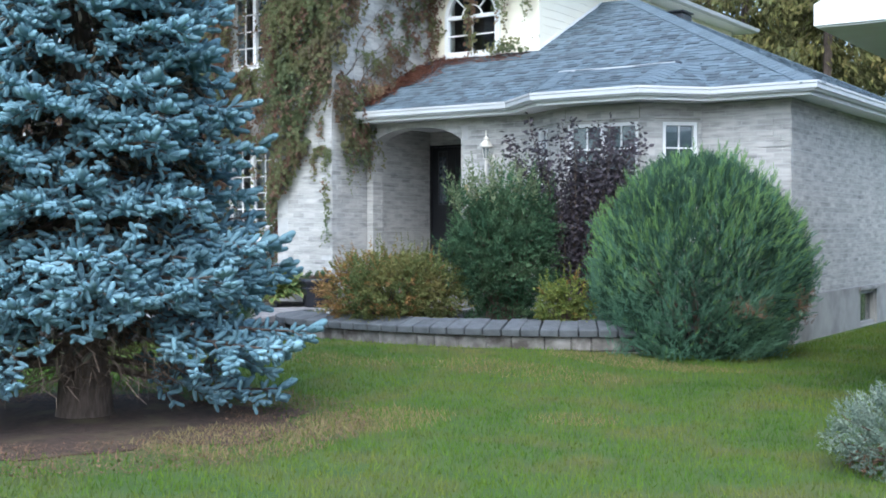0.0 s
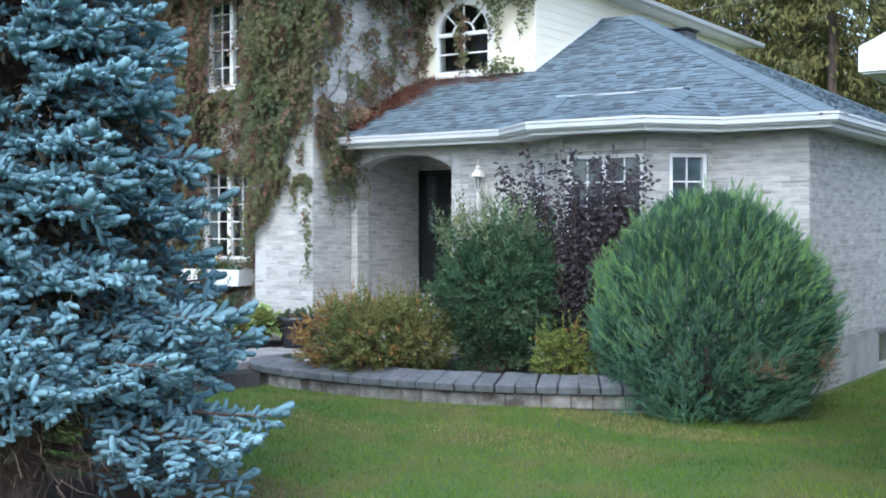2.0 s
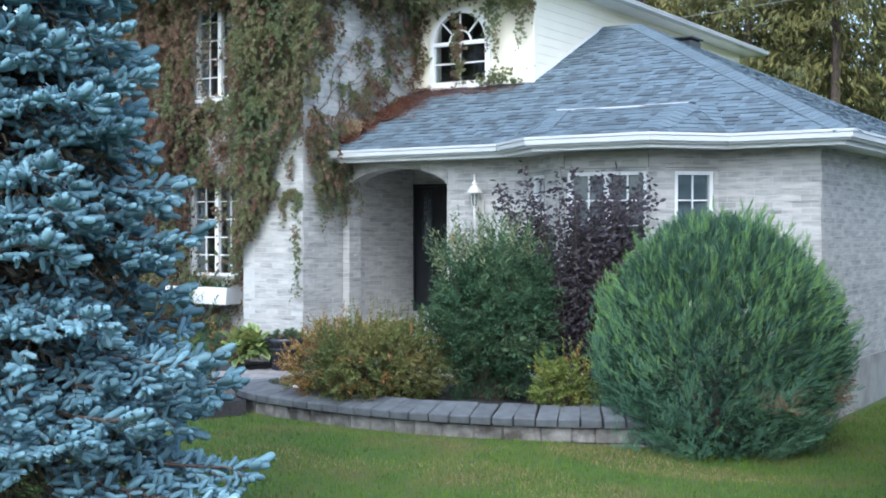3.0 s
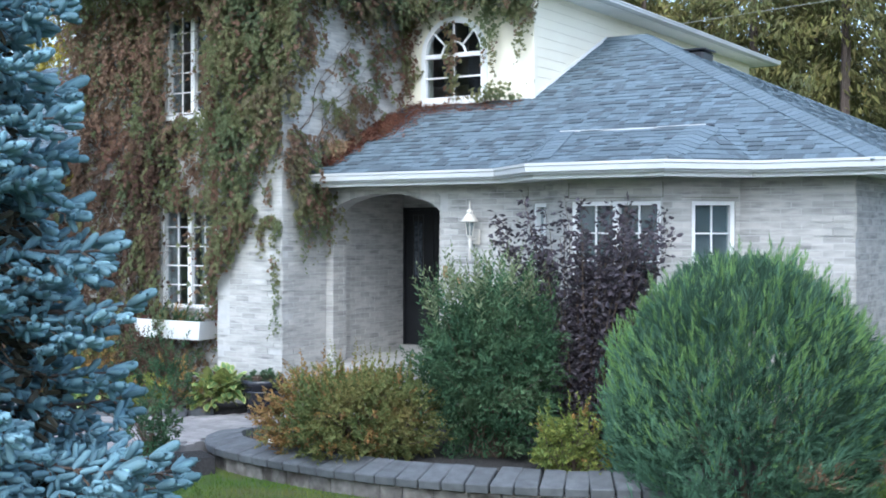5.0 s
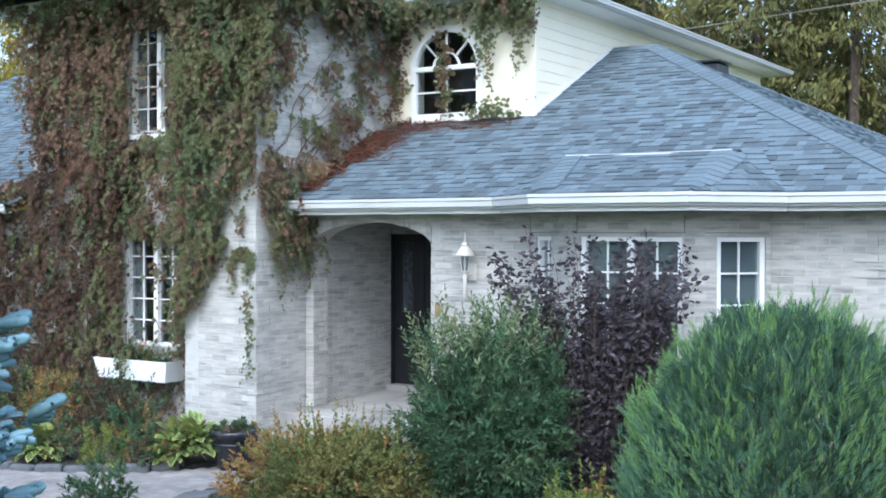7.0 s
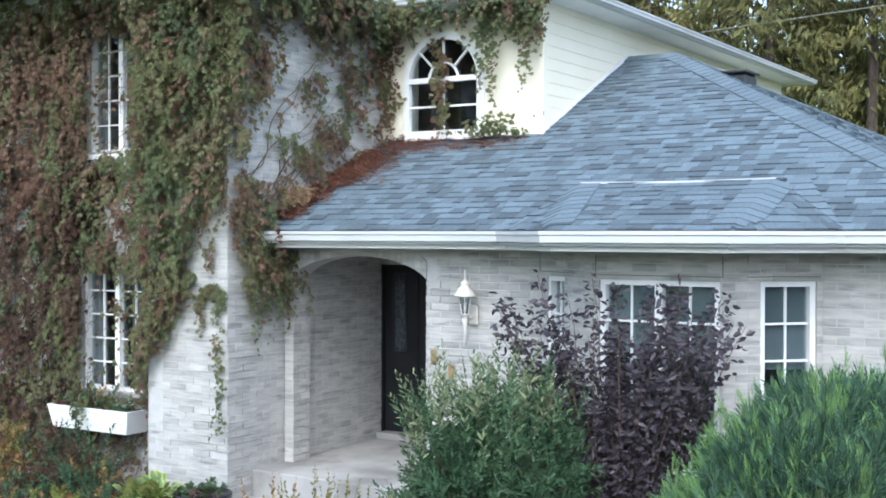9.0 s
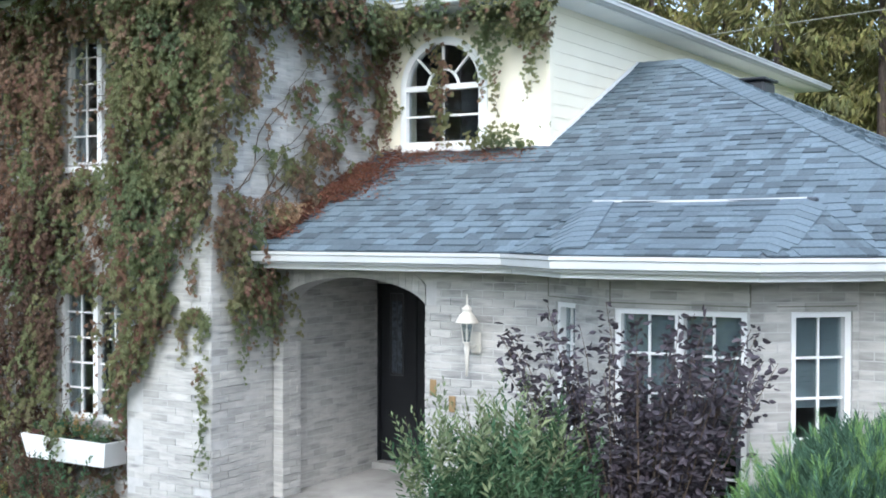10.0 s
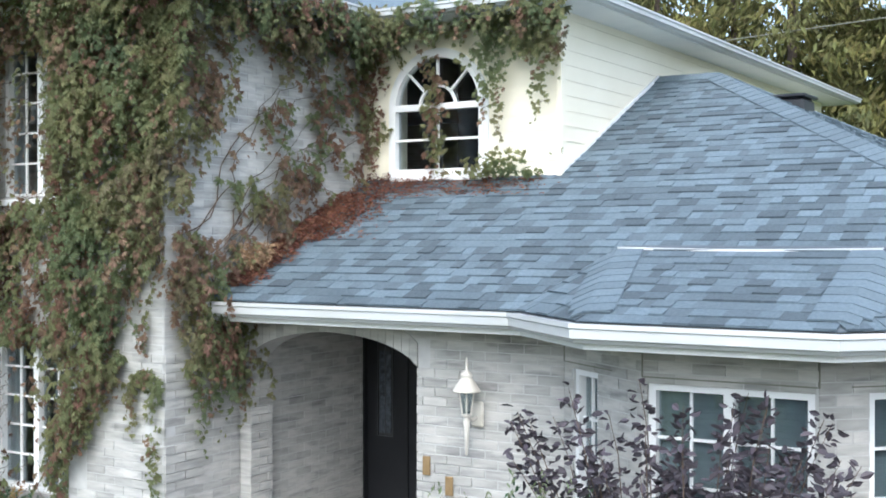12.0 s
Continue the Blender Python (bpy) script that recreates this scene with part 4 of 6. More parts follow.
# low left wing, its roof running up behind the creeper
WING_X, WING_Y, WING_R = -22.0, 14.2, 20.3
wz = lambda y: EAVE_Z + SLOPE * (y - WING_Y)
part("wall", np_mesh("wall", *Wall((WING_X + 0.4, LEFT_Y), (LEFT_X - 0.003, LEFT_Y), 0, 3.35).backing([])), M_BRICK, house)
part("wall", np_mesh("wall", *Wall((WING_X + 0.4, 26.0), (WING_X + 0.4, LEFT_Y), 0, 3.35).backing([])), M_BRICK, house)
wing_roof = deck("roof", [[(WING_X, WING_Y, EAVE_Z), (LEFT_X - 0.01, WING_Y, EAVE_Z), (LEFT_X - 0.01, WING_R, wz(WING_R)), (WING_X, WING_R, wz(WING_R))], [(WING_X, WING_R, wz(WING_R)), (-16.2, WING_R, wz(WING_R)), (-16.2, 26.4, EAVE_Z), (WING_X, 26.4, EAVE_Z)]], label="blue-grey shingle roof of the low left wing")
tagged(part("shingles", np_mesh("shingles", *Slope((WING_X, WING_Y, EAVE_Z + 0.006), (1, 0, 0), (0, 1, SLOPE)).tabs(shingle_rows((WING_R - WING_Y) * cs, lambda v: (0.0, LEFT_X - 0.02 - WING_X)))), M_SHINGLE, wing_roof), kind="stuff")
part("gutter", sweep([(WING_X, LEFT_Y), (LEFT_X - 0.01, LEFT_Y)], [(EAVE_OUT + a, EAVE_Z - 0.125 + b) for a, b in GUT]), M_GUTTER, house)

# ---- porch ----
porch = thing("porch_slab", (-8.6, 14.8, 0), "pale concrete porch slab with one step", "porch", kind="structure")
part("slab", box(-9.60, -7.00, 14.46, WALL_Y - 0.03, 0.0, 0.90, 0.012), M_CONC, porch)
part("floor_slab", box(-9.80, -7.62, WALL_Y - 0.03, SID_Y - 0.02, 0.3, 0.898), M_CONC, porch)
part("step", box(-9.60, -8.1, 14.12, 14.457, 0.0, 0.62, 0.012), M_CONC, porch)

# ---- walkway, beds and retaining wall ----
WALK_Z = 0.31


def slab_poly(name, pts, z0, z1, mat, label, category):
    bm = bmesh.new()
    face = bm.faces.new([bm.verts.new((x, y, z1)) for x, y in pts])
    ext = bmesh.ops.extrude_face_region(bm, geom=[face])["geom"]
    bmesh.ops.translate(bm, verts=[q for q in ext if isinstance(q, bmesh.types.BMVert)], vec=(0, 0, z0 - z1))
    bmesh.ops.recalc_face_normals(bm, faces=bm.faces)
    return tagged(part(name, bm, mat, None), label, category, kind="structure")


CURVE = np.array([(-9.15, 12.65), (-8.92, 12.1), (-8.35, 11.66), (-7.2, 11.45), (-6.1, 11.45), (-5.2, 11.62), (-4.5, 11.87), (-3.8, 12.22), (-3.15, 12.75)])


def smooth_curve(p, n=24):
    p = np.asarray(p, float)
    q = np.concatenate([[2 * p[0] - p[1]], p, [2 * p[-1] - p[-2]]])
    out = []
    for i in range(len(p) - 1):
        a, b, c, d = q[i : i + 4]
        for t in np.linspace(0, 1, n, endpoint=False):
            out.append(0.5 * (2 * b + (c - a) * t + (2 * a - 5 * b + 4 * c - d) * t * t + (3 * b - a - 3 * c + d) * t ** 3))
    return np.array(out + [p[-1]])


curve = smooth_curve(CURVE)
arc = np.concatenate([[0], np.cumsum(np.linalg.norm(np.diff(curve, axis=0), axis=1))])


def on_curve(s):
    p = np.array([np.interp(s, arc, curve[:, 0]), np.interp(s, arc, curve[:, 1])])
    e = 0.02
    d = np.array([np.interp(s + e, arc, curve[:, k]) - np.interp(s - e, arc, curve[:, k]) for k in (0, 1)])
    return p, d / np.linalg.norm(d)


slab_poly("bed_soil", [tuple(p) for p in curve[::6] + (0.0, 0.16)] + [(-2.7, 13.4), (-2.7, 14.9), (-3.8, 14.9), (-4.4, 14.3), (-5.6, 14.3), (-6.4, 14.9), (-7.0, 14.4), (-8.6, 14.0), (-9.0, 13.2)], -0.05, 0.32, M_MULCH, "raised planting bed of dark mulch", "planting bed")
WALK = [(-14.5, 9.6), (-9.3, 10.85), (-8.95, 11.3), (-8.9, 12.0), (-9.1, 12.7), (-8.9, 13.3), (-8.3, 13.9), (-8.1, 14.12), (-9.6, 14.12), (-9.9, 13.75), (-10.4, 13.1), (-11.5, 12.4), (-14.5, 12.0)]
walkway = slab_poly("walkway", WALK, -0.05, WALK_Z - 0.012, M_PAVER, "pale grey paver walkway leading to the porch", "path")
slab_poly("left_bed", [(-14.5, 12.05), (-11.5, 12.45), (-10.4, 13.15), (-9.9, 13.8), (-9.63, 14.1), (-10.75, 14.1), (-10.78, 14.54), (-14.5, 14.54)], -0.05, 0.36, M_MULCH, "planting bed of dark mulch below the front wall", "planting bed")
strip = [(-14.5, 9.0), (-9.4, 10.3), (-8.6, 10.95), (-8.35, 11.55), (-8.75, 11.75), (-9.2, 11.0), (-14.5, 9.62)]
mulch = slab_poly("mulch_strip", strip, -0.05, 0.25, M_MULCH, "strip of dark mulch beside the walkway", "planting bed")
bm = bmesh.new()
foot = [(-14.5, 8.8), (-9.32, 10.08), (-8.45, 10.78), (-8.2, 11.4)]
for (a, b), (c, d) in zip(zip(strip, foot), zip(strip[1:4], foot[1:])):
    bm.faces.new([bm.verts.new((*p, z)) for p, z in ((b, -0.02), (d, -0.02), (c, 0.248), (a, 0.248))])
bmesh.ops.remove_doubles(bm, verts=bm.verts, dist=1e-4)
part("slope", bm, M_MULCH, mulch)
# low stones along the front bed
edge_line = np.array([(-13.4, 12.13), (-11.5, 12.38), (-10.42, 13.07), (-9.98, 13.62)])
run = np.concatenate([[0], np.cumsum(np.linalg.norm(np.diff(edge_line, axis=0), axis=1))])
g = np.random.default_rng(171)
for k in range(int(run[-1] / 0.33)):
    q = 0.16 + 0.33 * k
    x, y = np.interp(q, run, edge_line[:, 0]), np.interp(q, run, edge_line[:, 1])
    x2, y2 = np.interp(q + 0.1, run, edge_line[:, 0]), np.interp(q + 0.1, run, edge_line[:, 1])
    bm = turned(box(-0.155, 0.155, -0.06, 0.06, 0, 0.11 + g.uniform(-0.02, 0.015), 0.022), pose(x, y, 0.285, 0, 0, math.degrees(math.atan2(y2 - y, x2 - x)) + g.uniform(-4, 4)))
    tagged(part("edging_stone", bm, M_CAP, None), "rough dark grey edging stone between the bed and the walkway", "edging stone", group="stones edging the front bed")
litter_edge = lambda t: 0.93 + 0.10 * math.sin(3 * t) + 0.07 * math.sin(7 * t + 1) + 0.05 * math.sin(13 * t + 2)
slab_poly("spruce_bed", [(-5.3 + 1.85 * math.cos(t) * litter_edge(t), 5.6 + 1.65 * math.sin(t) * litter_edge(t)) for t in np.linspace(0, 2 * math.pi, 90, endpoint=False)], -0.05, 0.008, material("needle_litter", [(0.036, 0.023, 0.018), (0.085, 0.052, 0.039)], 14, 1.0, 1.0, 70, soil=(0.10, 0.078, 0.042), soil_scale=2.0), "brown needle litter under the spruce", "planting bed")

# ---- lamp by the door ----
def lantern():
    t = thing("wall_lantern", (-7.18, 15.0, 2.58), "white coach lantern on a curved arm on the brick wall", "wall lamp")
    x, y = -7.187, 14.83
    part("backplate", turned(box(-0.055, 0.055, -0.03, 0.0, -0.10, 0.10, 0.014), pose(-7.175, 14.985, 2.60)), M_CREAM, t)
    part("arm", np_mesh("arm", *tubes([[(-7.175, 14.97, 2.58), (-7.18, 14.90, 2.56), (x, y, 2.60)]], [[0.014] * 3], 8)), M_CREAM, t)
    part("stem", lathe([(0.002, 2.30), (0.012, 2.31), (0.016, 2.42), (0.022, 2.52), (0.028, 2.56), (0.018, 2.58), (0.03, 2.60), (0.045, 2.615), (0.0, 2.617)], 12, (x, y, 0)), M_CREAM, t, smooth=True)
    part("glass", lathe([(0.034, 2.615), (0.060, 2.78)], 6, (x, y, 0)), M_GLASS, t)
    bars = [[(x + 0.036 * math.cos(a), y + 0.036 * math.sin(a), 2.61), (x + 0.066 * math.cos(a), y + 0.066 * math.sin(a), 2.79)] for a in np.arange(6) * math.pi / 3]
    for b in bars:
        part("bar", np_mesh("bar", *tubes([b], [[0.006, 0.006]], 4)), M_CREAM, t)
    part("shade", lathe([(0.0, 2.785), (0.108, 2.785), (0.106, 2.797), (0.088, 2.825), (0.066, 2.86), (0.045, 2.885), (0.04, 2.895), (0.048, 2.905), (0.044, 2.922), (0.022, 2.938), (0.010, 2.955), (0.008, 3.04), (0.0, 3.05)], 20, (x, y, 0)), M_CREAM, t, smooth=True)
    part("bulb", lathe([(0.0, 2.63), (0.014, 2.635), (0.016, 2.69), (0.022, 2.72), (0.0, 2.75)], 10, (x, y, 0)), M_CREAM, t, smooth=True)


lantern()
# number plates as plain bars
for x, z in ((-7.645, 2.155), (-7.435, 2.015)):
    tagged(part("number_bar", turned(box(-0.035, 0.035, -0.012, 0.0, -0.075, 0.075, 0.004), pose(x, 14.984, z)), M_BRASS, None), "small upright brass bar fixed to the brick wall", "wall plate", "brass bars by the door")


def window_box():
    t = thing("window_box", (-11.75, 14.4, 1.15), "white wooden window box with trailing plants", "window box")
    bm = bmesh.new()
    lo = [(-12.42, 14.20), (-11.21, 14.20), (-11.21, 14.54), (-12.42, 14.54)]
    hi = [(-12.48, 14.16), (-11.15, 14.16), (-11.15, 14.54), (-12.48, 14.54)]
    a, b = [bm.verts.new((*p, 1.15)) for p in lo], [bm.verts.new((*p, 1.41)) for p in hi]
    bm.faces.new(a[::-1])
    for i in range(4):
        bm.faces.new((a[i], a[(i + 1) % 4], b[(i + 1) % 4], b[i]))
    inner = [bm.verts.new((p[0] + (0.03 if i in (0, 3) else -0.03), p[1] + (0.03 if i < 2 else -0.03), 1.41)) for i, p in enumerate(hi)]
    for i in range(4):
        bm.faces.new((b[i], b[(i + 1) % 4], inner[(i + 1) % 4], inner[i]))
    part("box_body", bm, M_WHITE, t)
    part("soil", box(-12.44, -11.24, 14.21, 14.53, 1.36, 1.385), M_MULCH, t)


window_box()

# plant pot
PX, PY = -9.67, 13.80
pot = thing("plant_pot", (PX, PY, WALK_Z), "black glazed plant pot beside the tower wall", "plant pot")
part("pot", lathe([(0.000, WALK_Z), (0.198, WALK_Z), (0.218, WALK_Z + 0.05), (0.271, WALK_Z + 0.38), (0.293, WALK_Z + 0.39), (0.297, WALK_Z + 0.45), (0.277, WALK_Z + 0.46), (0.264, WALK_Z + 0.43), (0.000, WALK_Z + 0.42)], 28, (PX, PY, 0)), M_POT, pot, smooth=True)
part("rim_band", lathe([(0.253, WALK_Z + 0.29), (0.270, WALK_Z + 0.295), (0.275, WALK_Z + 0.315), (0.262, WALK_Z + 0.32)], 28, (PX, PY, 0)), M_POT, pot, smooth=True)

# ---- neighbours ----
shed = thing("neighbour_garage", (4.0, 11.0, 0), "gabled garage with white eaves, its unseen walls made brown to cut bounce", "garage")
bm = bmesh.new()
GS = 0.48
prof = [(-0.22, 3.05), (-0.22, 3.21), (3.9, 3.21 + GS * 4.12), (8.02, 3.21), (8.02, 3.05)]
face = bm.faces.new([bm.verts.new((x, 8.27, z)) for x, z in prof])
ext = bmesh.ops.extrude_face_region(bm, geom=[face])["geom"]
bmesh.ops.translate(bm, verts=[q for q in ext if isinstance(q, bmesh.types.BMVert)], vec=(0, 9, 0))
bmesh.ops.recalc_face_normals(bm, faces=bm.faces)
part("gable_roof", bm, M_WHITE, shed)
# unseen walls, made brown to cut light bounced onto the house's end wall
part("wall", box(0.55, 7.3, 8.9, 16.8, 0, 3.047), material("unseen_low_bounce_wall", [(0.16, 0.12, 0.10), (0.24, 0.19, 0.16)], 6, 0.9, 0.4, 60), shed)
part("soffit", box(-0.20, 8.0, 8.29, 17.2, 3.035, 3.046), M_GUTTER, shed)

# ---- plants ----
LEAF_V = np.array([(0, 0, 0), (0.26, 0.42, 0.07), (0, 1, -0.03), (-0.26, 0.42, 0.07)])
LEAF_F = np.array([(0, 1, 2), (0, 2, 3)])


def palm_leaf(n=5):
    """A hand-shaped leaf of n leaflets, hanging."""
    out = []
    for a in np.linspace(-1.15, 1.15, n):
        c, s = math.cos(a), math.sin(a)
        k = 1.0 - 0.25 * abs(a)
        r = np.array([[c, s, 0], [-s, c, 0], [0, 0, 1]])
        v = np.array([(0, 0.04, 0), (0.27, 0.52, 0.05), (0, 1, -0.12), (-0.27, 0.52, 0.05)]) * (k * 0.74, k, k)
        v[:, 2] -= 0.26 * k * v[:, 1] ** 2 * (0.6 + 0.4 * abs(a))
        out.append((v @ r, LEAF_F))
    return join(out)


def crown_points(n, centre, radii, fill=0.35, lumps=0.16, seed=0, z_min=None):
    """Points in the outer part of a lumpy ellipsoid and the way out at each."""
    g = np.random.default_rng(seed)
    d = unit(g.normal(size=(n, 3)))
    ph = g.uniform(0, 6.28, (9, 3))
    fr = g.normal(size=(9, 3)) * 3.2
    bump = sum(np.sin(d @ fr[k] + ph[k, 0]) for k in range(9)) / 9
    r = (1 + lumps * 2.2 * bump) * (1 - fill * g.random(n) ** 1.6)
    p = np.asarray(centre) + d * r[:, None] * np.asarray(radii)
    out = unit(d / np.asarray(radii))
    if z_min is not None:
        keep = p[:, 2] > z_min
        p, out = p[keep], out[keep]
    return p, out


def leafy_shrub(name, base, centre, radii, n, size, mat, label, seed, up=0.6, stems=10, lumps=0.16, z_min=None, category="shrub", leaf=(0.62, 1, 1), shoots=0, reach=0.45, turn=None, jut=0.16):
    """A shrub of many leafy shoots that end on a lumpy outline; turn is (material, share(points), label) for a second leaf colour."""
    t = thing(name, base, label, category)
    zlow = base[2] + 0.02 if z_min is None else z_min
    g = np.random.default_rng(seed)
    c, rr = np.asarray(centre, float), np.asarray(radii, float)
    m = 20
    k = max(12, n // m)
    # ends of the shoots, lumped in clumps
    way = unit(g.normal(size=(k, 3)) + (0, 0, 0.15))
    fr, ph = g.normal(size=(8, 3)) * 3.6, g.uniform(0, 6.28, 8)
    bump = sum(np.sin(way @ fr[i] + ph[i]) for i in range(8)) / 8
    deep = np.where(g.random(k) < 0.3, g.uniform(0.45, 0.85, k), 1.0 - 0.13 * g.random(k))
    tip = c + way * rr * ((1 + lumps * 2.4 * bump) * deep)[:, None]
    d = unit(way / rr * rr.mean() * 0.75 + np.array([0, 0, up]) + g.normal(size=(k, 3)) * 0.28)
    L = reach * g.uniform(0.6, 1.2, k) * rr.mean()
    tip += d * (jut * rr.mean() * g.random(k) ** 3)[:, None]
    # tall loose shoots on the top
    if shoots:
        a, q = g.uniform(0, 6.28, shoots), np.sqrt(g.random(shoots)) * 0.8
        b = c + np.stack([np.cos(a) * q * rr[0], np.sin(a) * q * rr[1], rr[2] * np.sqrt(1 - q * q) * 0.85], -1)
        d2 = unit(np.stack([np.cos(a) * q * 0.5, np.sin(a) * q * 0.5, np.ones(shoots)], -1) + g.normal(size=(shoots, 3)) * 0.12)
        L2 = g.uniform(0.28, 0.60, shoots) * min(1.0, rr[2] / 0.9)
        tip, d, L = np.concatenate([tip, b + d2 * L2[:, None]]), np.concatenate([d, d2]), np.concatenate([L, L2])
        k += shoots
    f = (np.arange(m) + g.random((k, m))) / m
    bow = unit(np.cross(d, g.normal(size=(k, 3))))
    p = tip[:, None] - d[:, None] * (L[:, None] * (1 - f))[..., None] + bow[:, None] * (0.10 * L[:, None] * (f - 1) * f * 2)[..., None]
    ring = unit(np.cross(d[:, None], g.normal(size=(k, m, 3))))
    open_ = (0.95 - 0.45 * f)[..., None]
    dd = unit(d[:, None] * (1 - open_ * 0.55) + ring * open_ + np.array([0, 0, 0.05]))
    sz = size * (1.15 - 0.6 * f ** 2) * g.uniform(0.7, 1.2, (k, m)) * (0.75 + 0.5 * g.random((k, 1)))
    P, DD, S = p.reshape(-1, 3), dd.reshape(-1, 3), sz.reshape(-1)
    owner = np.repeat(np.arange(k), m)
    keep = P[:, 2] > zlow
    P, DD, S, owner = P[keep], DD[keep], S[keep], owner[keep]
    frm = frames_along(DD, np.array([0, 0, 1.0]) + g.normal(size=DD.shape) * 0.5)
    second = np.zeros(len(P), bool)
    if turn:
        second = (g.random(k) < turn[1](tip))[owner]
    tv = LEAF_V * leaf
    tagged(part("foliage", np_mesh("foliage", *scatter(tv, LEAF_F, frm[~second], P[~second], S[~second])), mat, t), kind="stuff")
    if second.any():
        tagged(part("turning_foliage", np_mesh("turning_foliage", *scatter(tv, LEAF_F, frm[second], P[second], S[second])), turn[0], t, turn[2]), kind="stuff")
    if stems:
        paths, rad = [], []
        pick = g.permutation(k)[: max(stems * 8, 40)]
        for i in pick:
            b = np.asarray(base) + (*(g.normal(size=2) * 0.10 * rr[0]), 0)
            e = tip[i]
            paths.append([b, b * 0.45 + (e - d[i] * L[i]) * 0.55 + (0, 0, 0.05), e - d[i] * L[i], e])
            rad.append([0.010, 0.006, 0.004, 0.0015])
        tagged(part("stem_mass", np_mesh("stem_mass", *tubes(paths, rad, 4)), M_TWIG, t), kind="stuff")
    return t


# dense rounded cedar: upright feathery sprays
def spray(n=5):
    """A feathery spray: a thin axis with slim side sprigs."""
    out = [(np.array([(-0.012, 0, 0), (0.012, 0, 0), (0, 1, 0.02)]), [(0, 1, 2)])]
    for k in range(n):
        y = 0.10 + 0.66 * k / n
        for s in (-1, 1):
            L = 0.36 * (1 - 0.5 * k / n)
            b = np.array([(0, y, 0.0), (s * L * 0.28, y + L * 0.50, 0.05 * L), (s * L * 0.50, y + L, 0.10 * L), (s * L * 0.20, y + L * 0.56, -0.02)])
            out.append((b, [(0, 1, 2), (0, 2, 3)]))
    return join(out)


def globe_cedar():
    x, y = -3.05, 13.12
    c, r = np.array([x, y, 1.10]), np.array([1.40, 1.36, 1.42])
    t = thing("globe_cedar", (x, y, 0), "large dense rounded green cedar shrub beside the stone wall", "shrub")
    g = np.random.default_rng(12)

    def shaped(p):
        """A little narrower to the top."""
        k = 1.0 - 0.17 * np.clip(p[:, 2] / 2.4, 0, 1) ** 2
        return np.stack([x + (p[:, 0] - x) * k, y + (p[:, 1] - y) * k, p[:, 2]], -1)

    # plumes of sprays that end on the outline, over a denser inner body
    tip, way = crown_points(1650, c, r, 0.12, 0.07, 11, 0.08)
    tip = shaped(tip)
    lean = np.array([0.10, 0.0, 0.85]) + g.normal(size=way.shape) * 0.26
    axis = unit(way * 0.75 + lean)
    m, n = 18, len(tip)
    f = (np.arange(m) + g.random((n, m))) / m
    length = g.uniform(0.32, 0.62, n)[:, None]
    ring = unit(np.cross(axis[:, None], g.normal(size=(n, m, 3))))
    p1 = (tip + way * (0.02 + 0.15 * g.random((n, 1)) ** 2))[:, None] - axis[:, None] * (length * (1 - f))[..., None] + ring * (0.075 * (1 - f) + 0.008)[..., None]
    d1 = unit(axis[:, None] + ring * (0.42 * (1 - 0.6 * f))[..., None] + g.normal(size=(n, m, 3)) * 0.10)
    s1 = g.uniform(0.10, 0.18, (n, m)) * (1.15 - 0.35 * f)
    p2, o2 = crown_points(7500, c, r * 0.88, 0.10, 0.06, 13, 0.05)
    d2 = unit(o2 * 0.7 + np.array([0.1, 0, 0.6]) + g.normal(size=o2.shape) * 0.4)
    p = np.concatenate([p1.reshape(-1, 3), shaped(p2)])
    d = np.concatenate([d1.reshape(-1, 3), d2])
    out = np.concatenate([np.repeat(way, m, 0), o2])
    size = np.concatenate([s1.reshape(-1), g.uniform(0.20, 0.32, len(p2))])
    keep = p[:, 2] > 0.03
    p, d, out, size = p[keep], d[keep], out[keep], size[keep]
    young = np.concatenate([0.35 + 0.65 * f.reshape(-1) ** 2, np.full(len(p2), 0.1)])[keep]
    # brighter green towards the top: sky light put into colour, besides young tips
    top_lit = g.random(len(p)) < np.clip((out[:, 2] + 0.22) * 1.6, 0.08, 1.0) * young
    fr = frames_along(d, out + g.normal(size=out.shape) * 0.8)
    # inner sprays take a darker green that paints in the shade between plumes
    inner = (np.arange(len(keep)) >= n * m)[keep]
    for name, mask, mat, label in (("foliage", ~top_lit & ~inner, M_GLOBE, ""), ("fresh_growth", top_lit & ~inner, M_TIP, "bright green young tips, with sky light painted onto the upper sprays"), ("inner_growth", inner, M_CEDAR_IN, "inner sprays coloured dark for the shade inside the shrub")):
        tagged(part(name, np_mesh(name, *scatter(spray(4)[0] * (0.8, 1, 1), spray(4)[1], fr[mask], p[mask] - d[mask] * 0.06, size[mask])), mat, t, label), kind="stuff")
    # dry brown patches low on the sunny side
    n = 120
    q = np.concatenate([np.array([-2.10, 12.15, 0.62]) + g.normal(size=(n // 2, 3)) * (0.12, 0.05, 0.06), np.array([-1.66, 12.72, 0.66]) + g.normal(size=(n // 2, 3)) * (0.05, 0.1, 0.09)])
    tagged(part("dry_foliage", np_mesh("dry_foliage", *scatter(*spray(3), frames_along(unit(g.normal(size=(n, 3)) * 0.5 + (0.4, -0.4, 0.5))), q, g.uniform(0.08, 0.15, n))), M_DRY, t, "dry rust-brown sprays"), kind="stuff")
    for a in np.arange(9) * 0.7:
        part("stem", np_mesh("stem", *tubes([[(x, y, 0), (x + 0.4 * math.cos(a), y + 0.4 * math.sin(a), 0.6), (x + 0.9 * math.cos(a), y + 0.9 * math.sin(a), 1.3)]], [[0.04, 0.025, 0.01]])), M_TWIG, t)


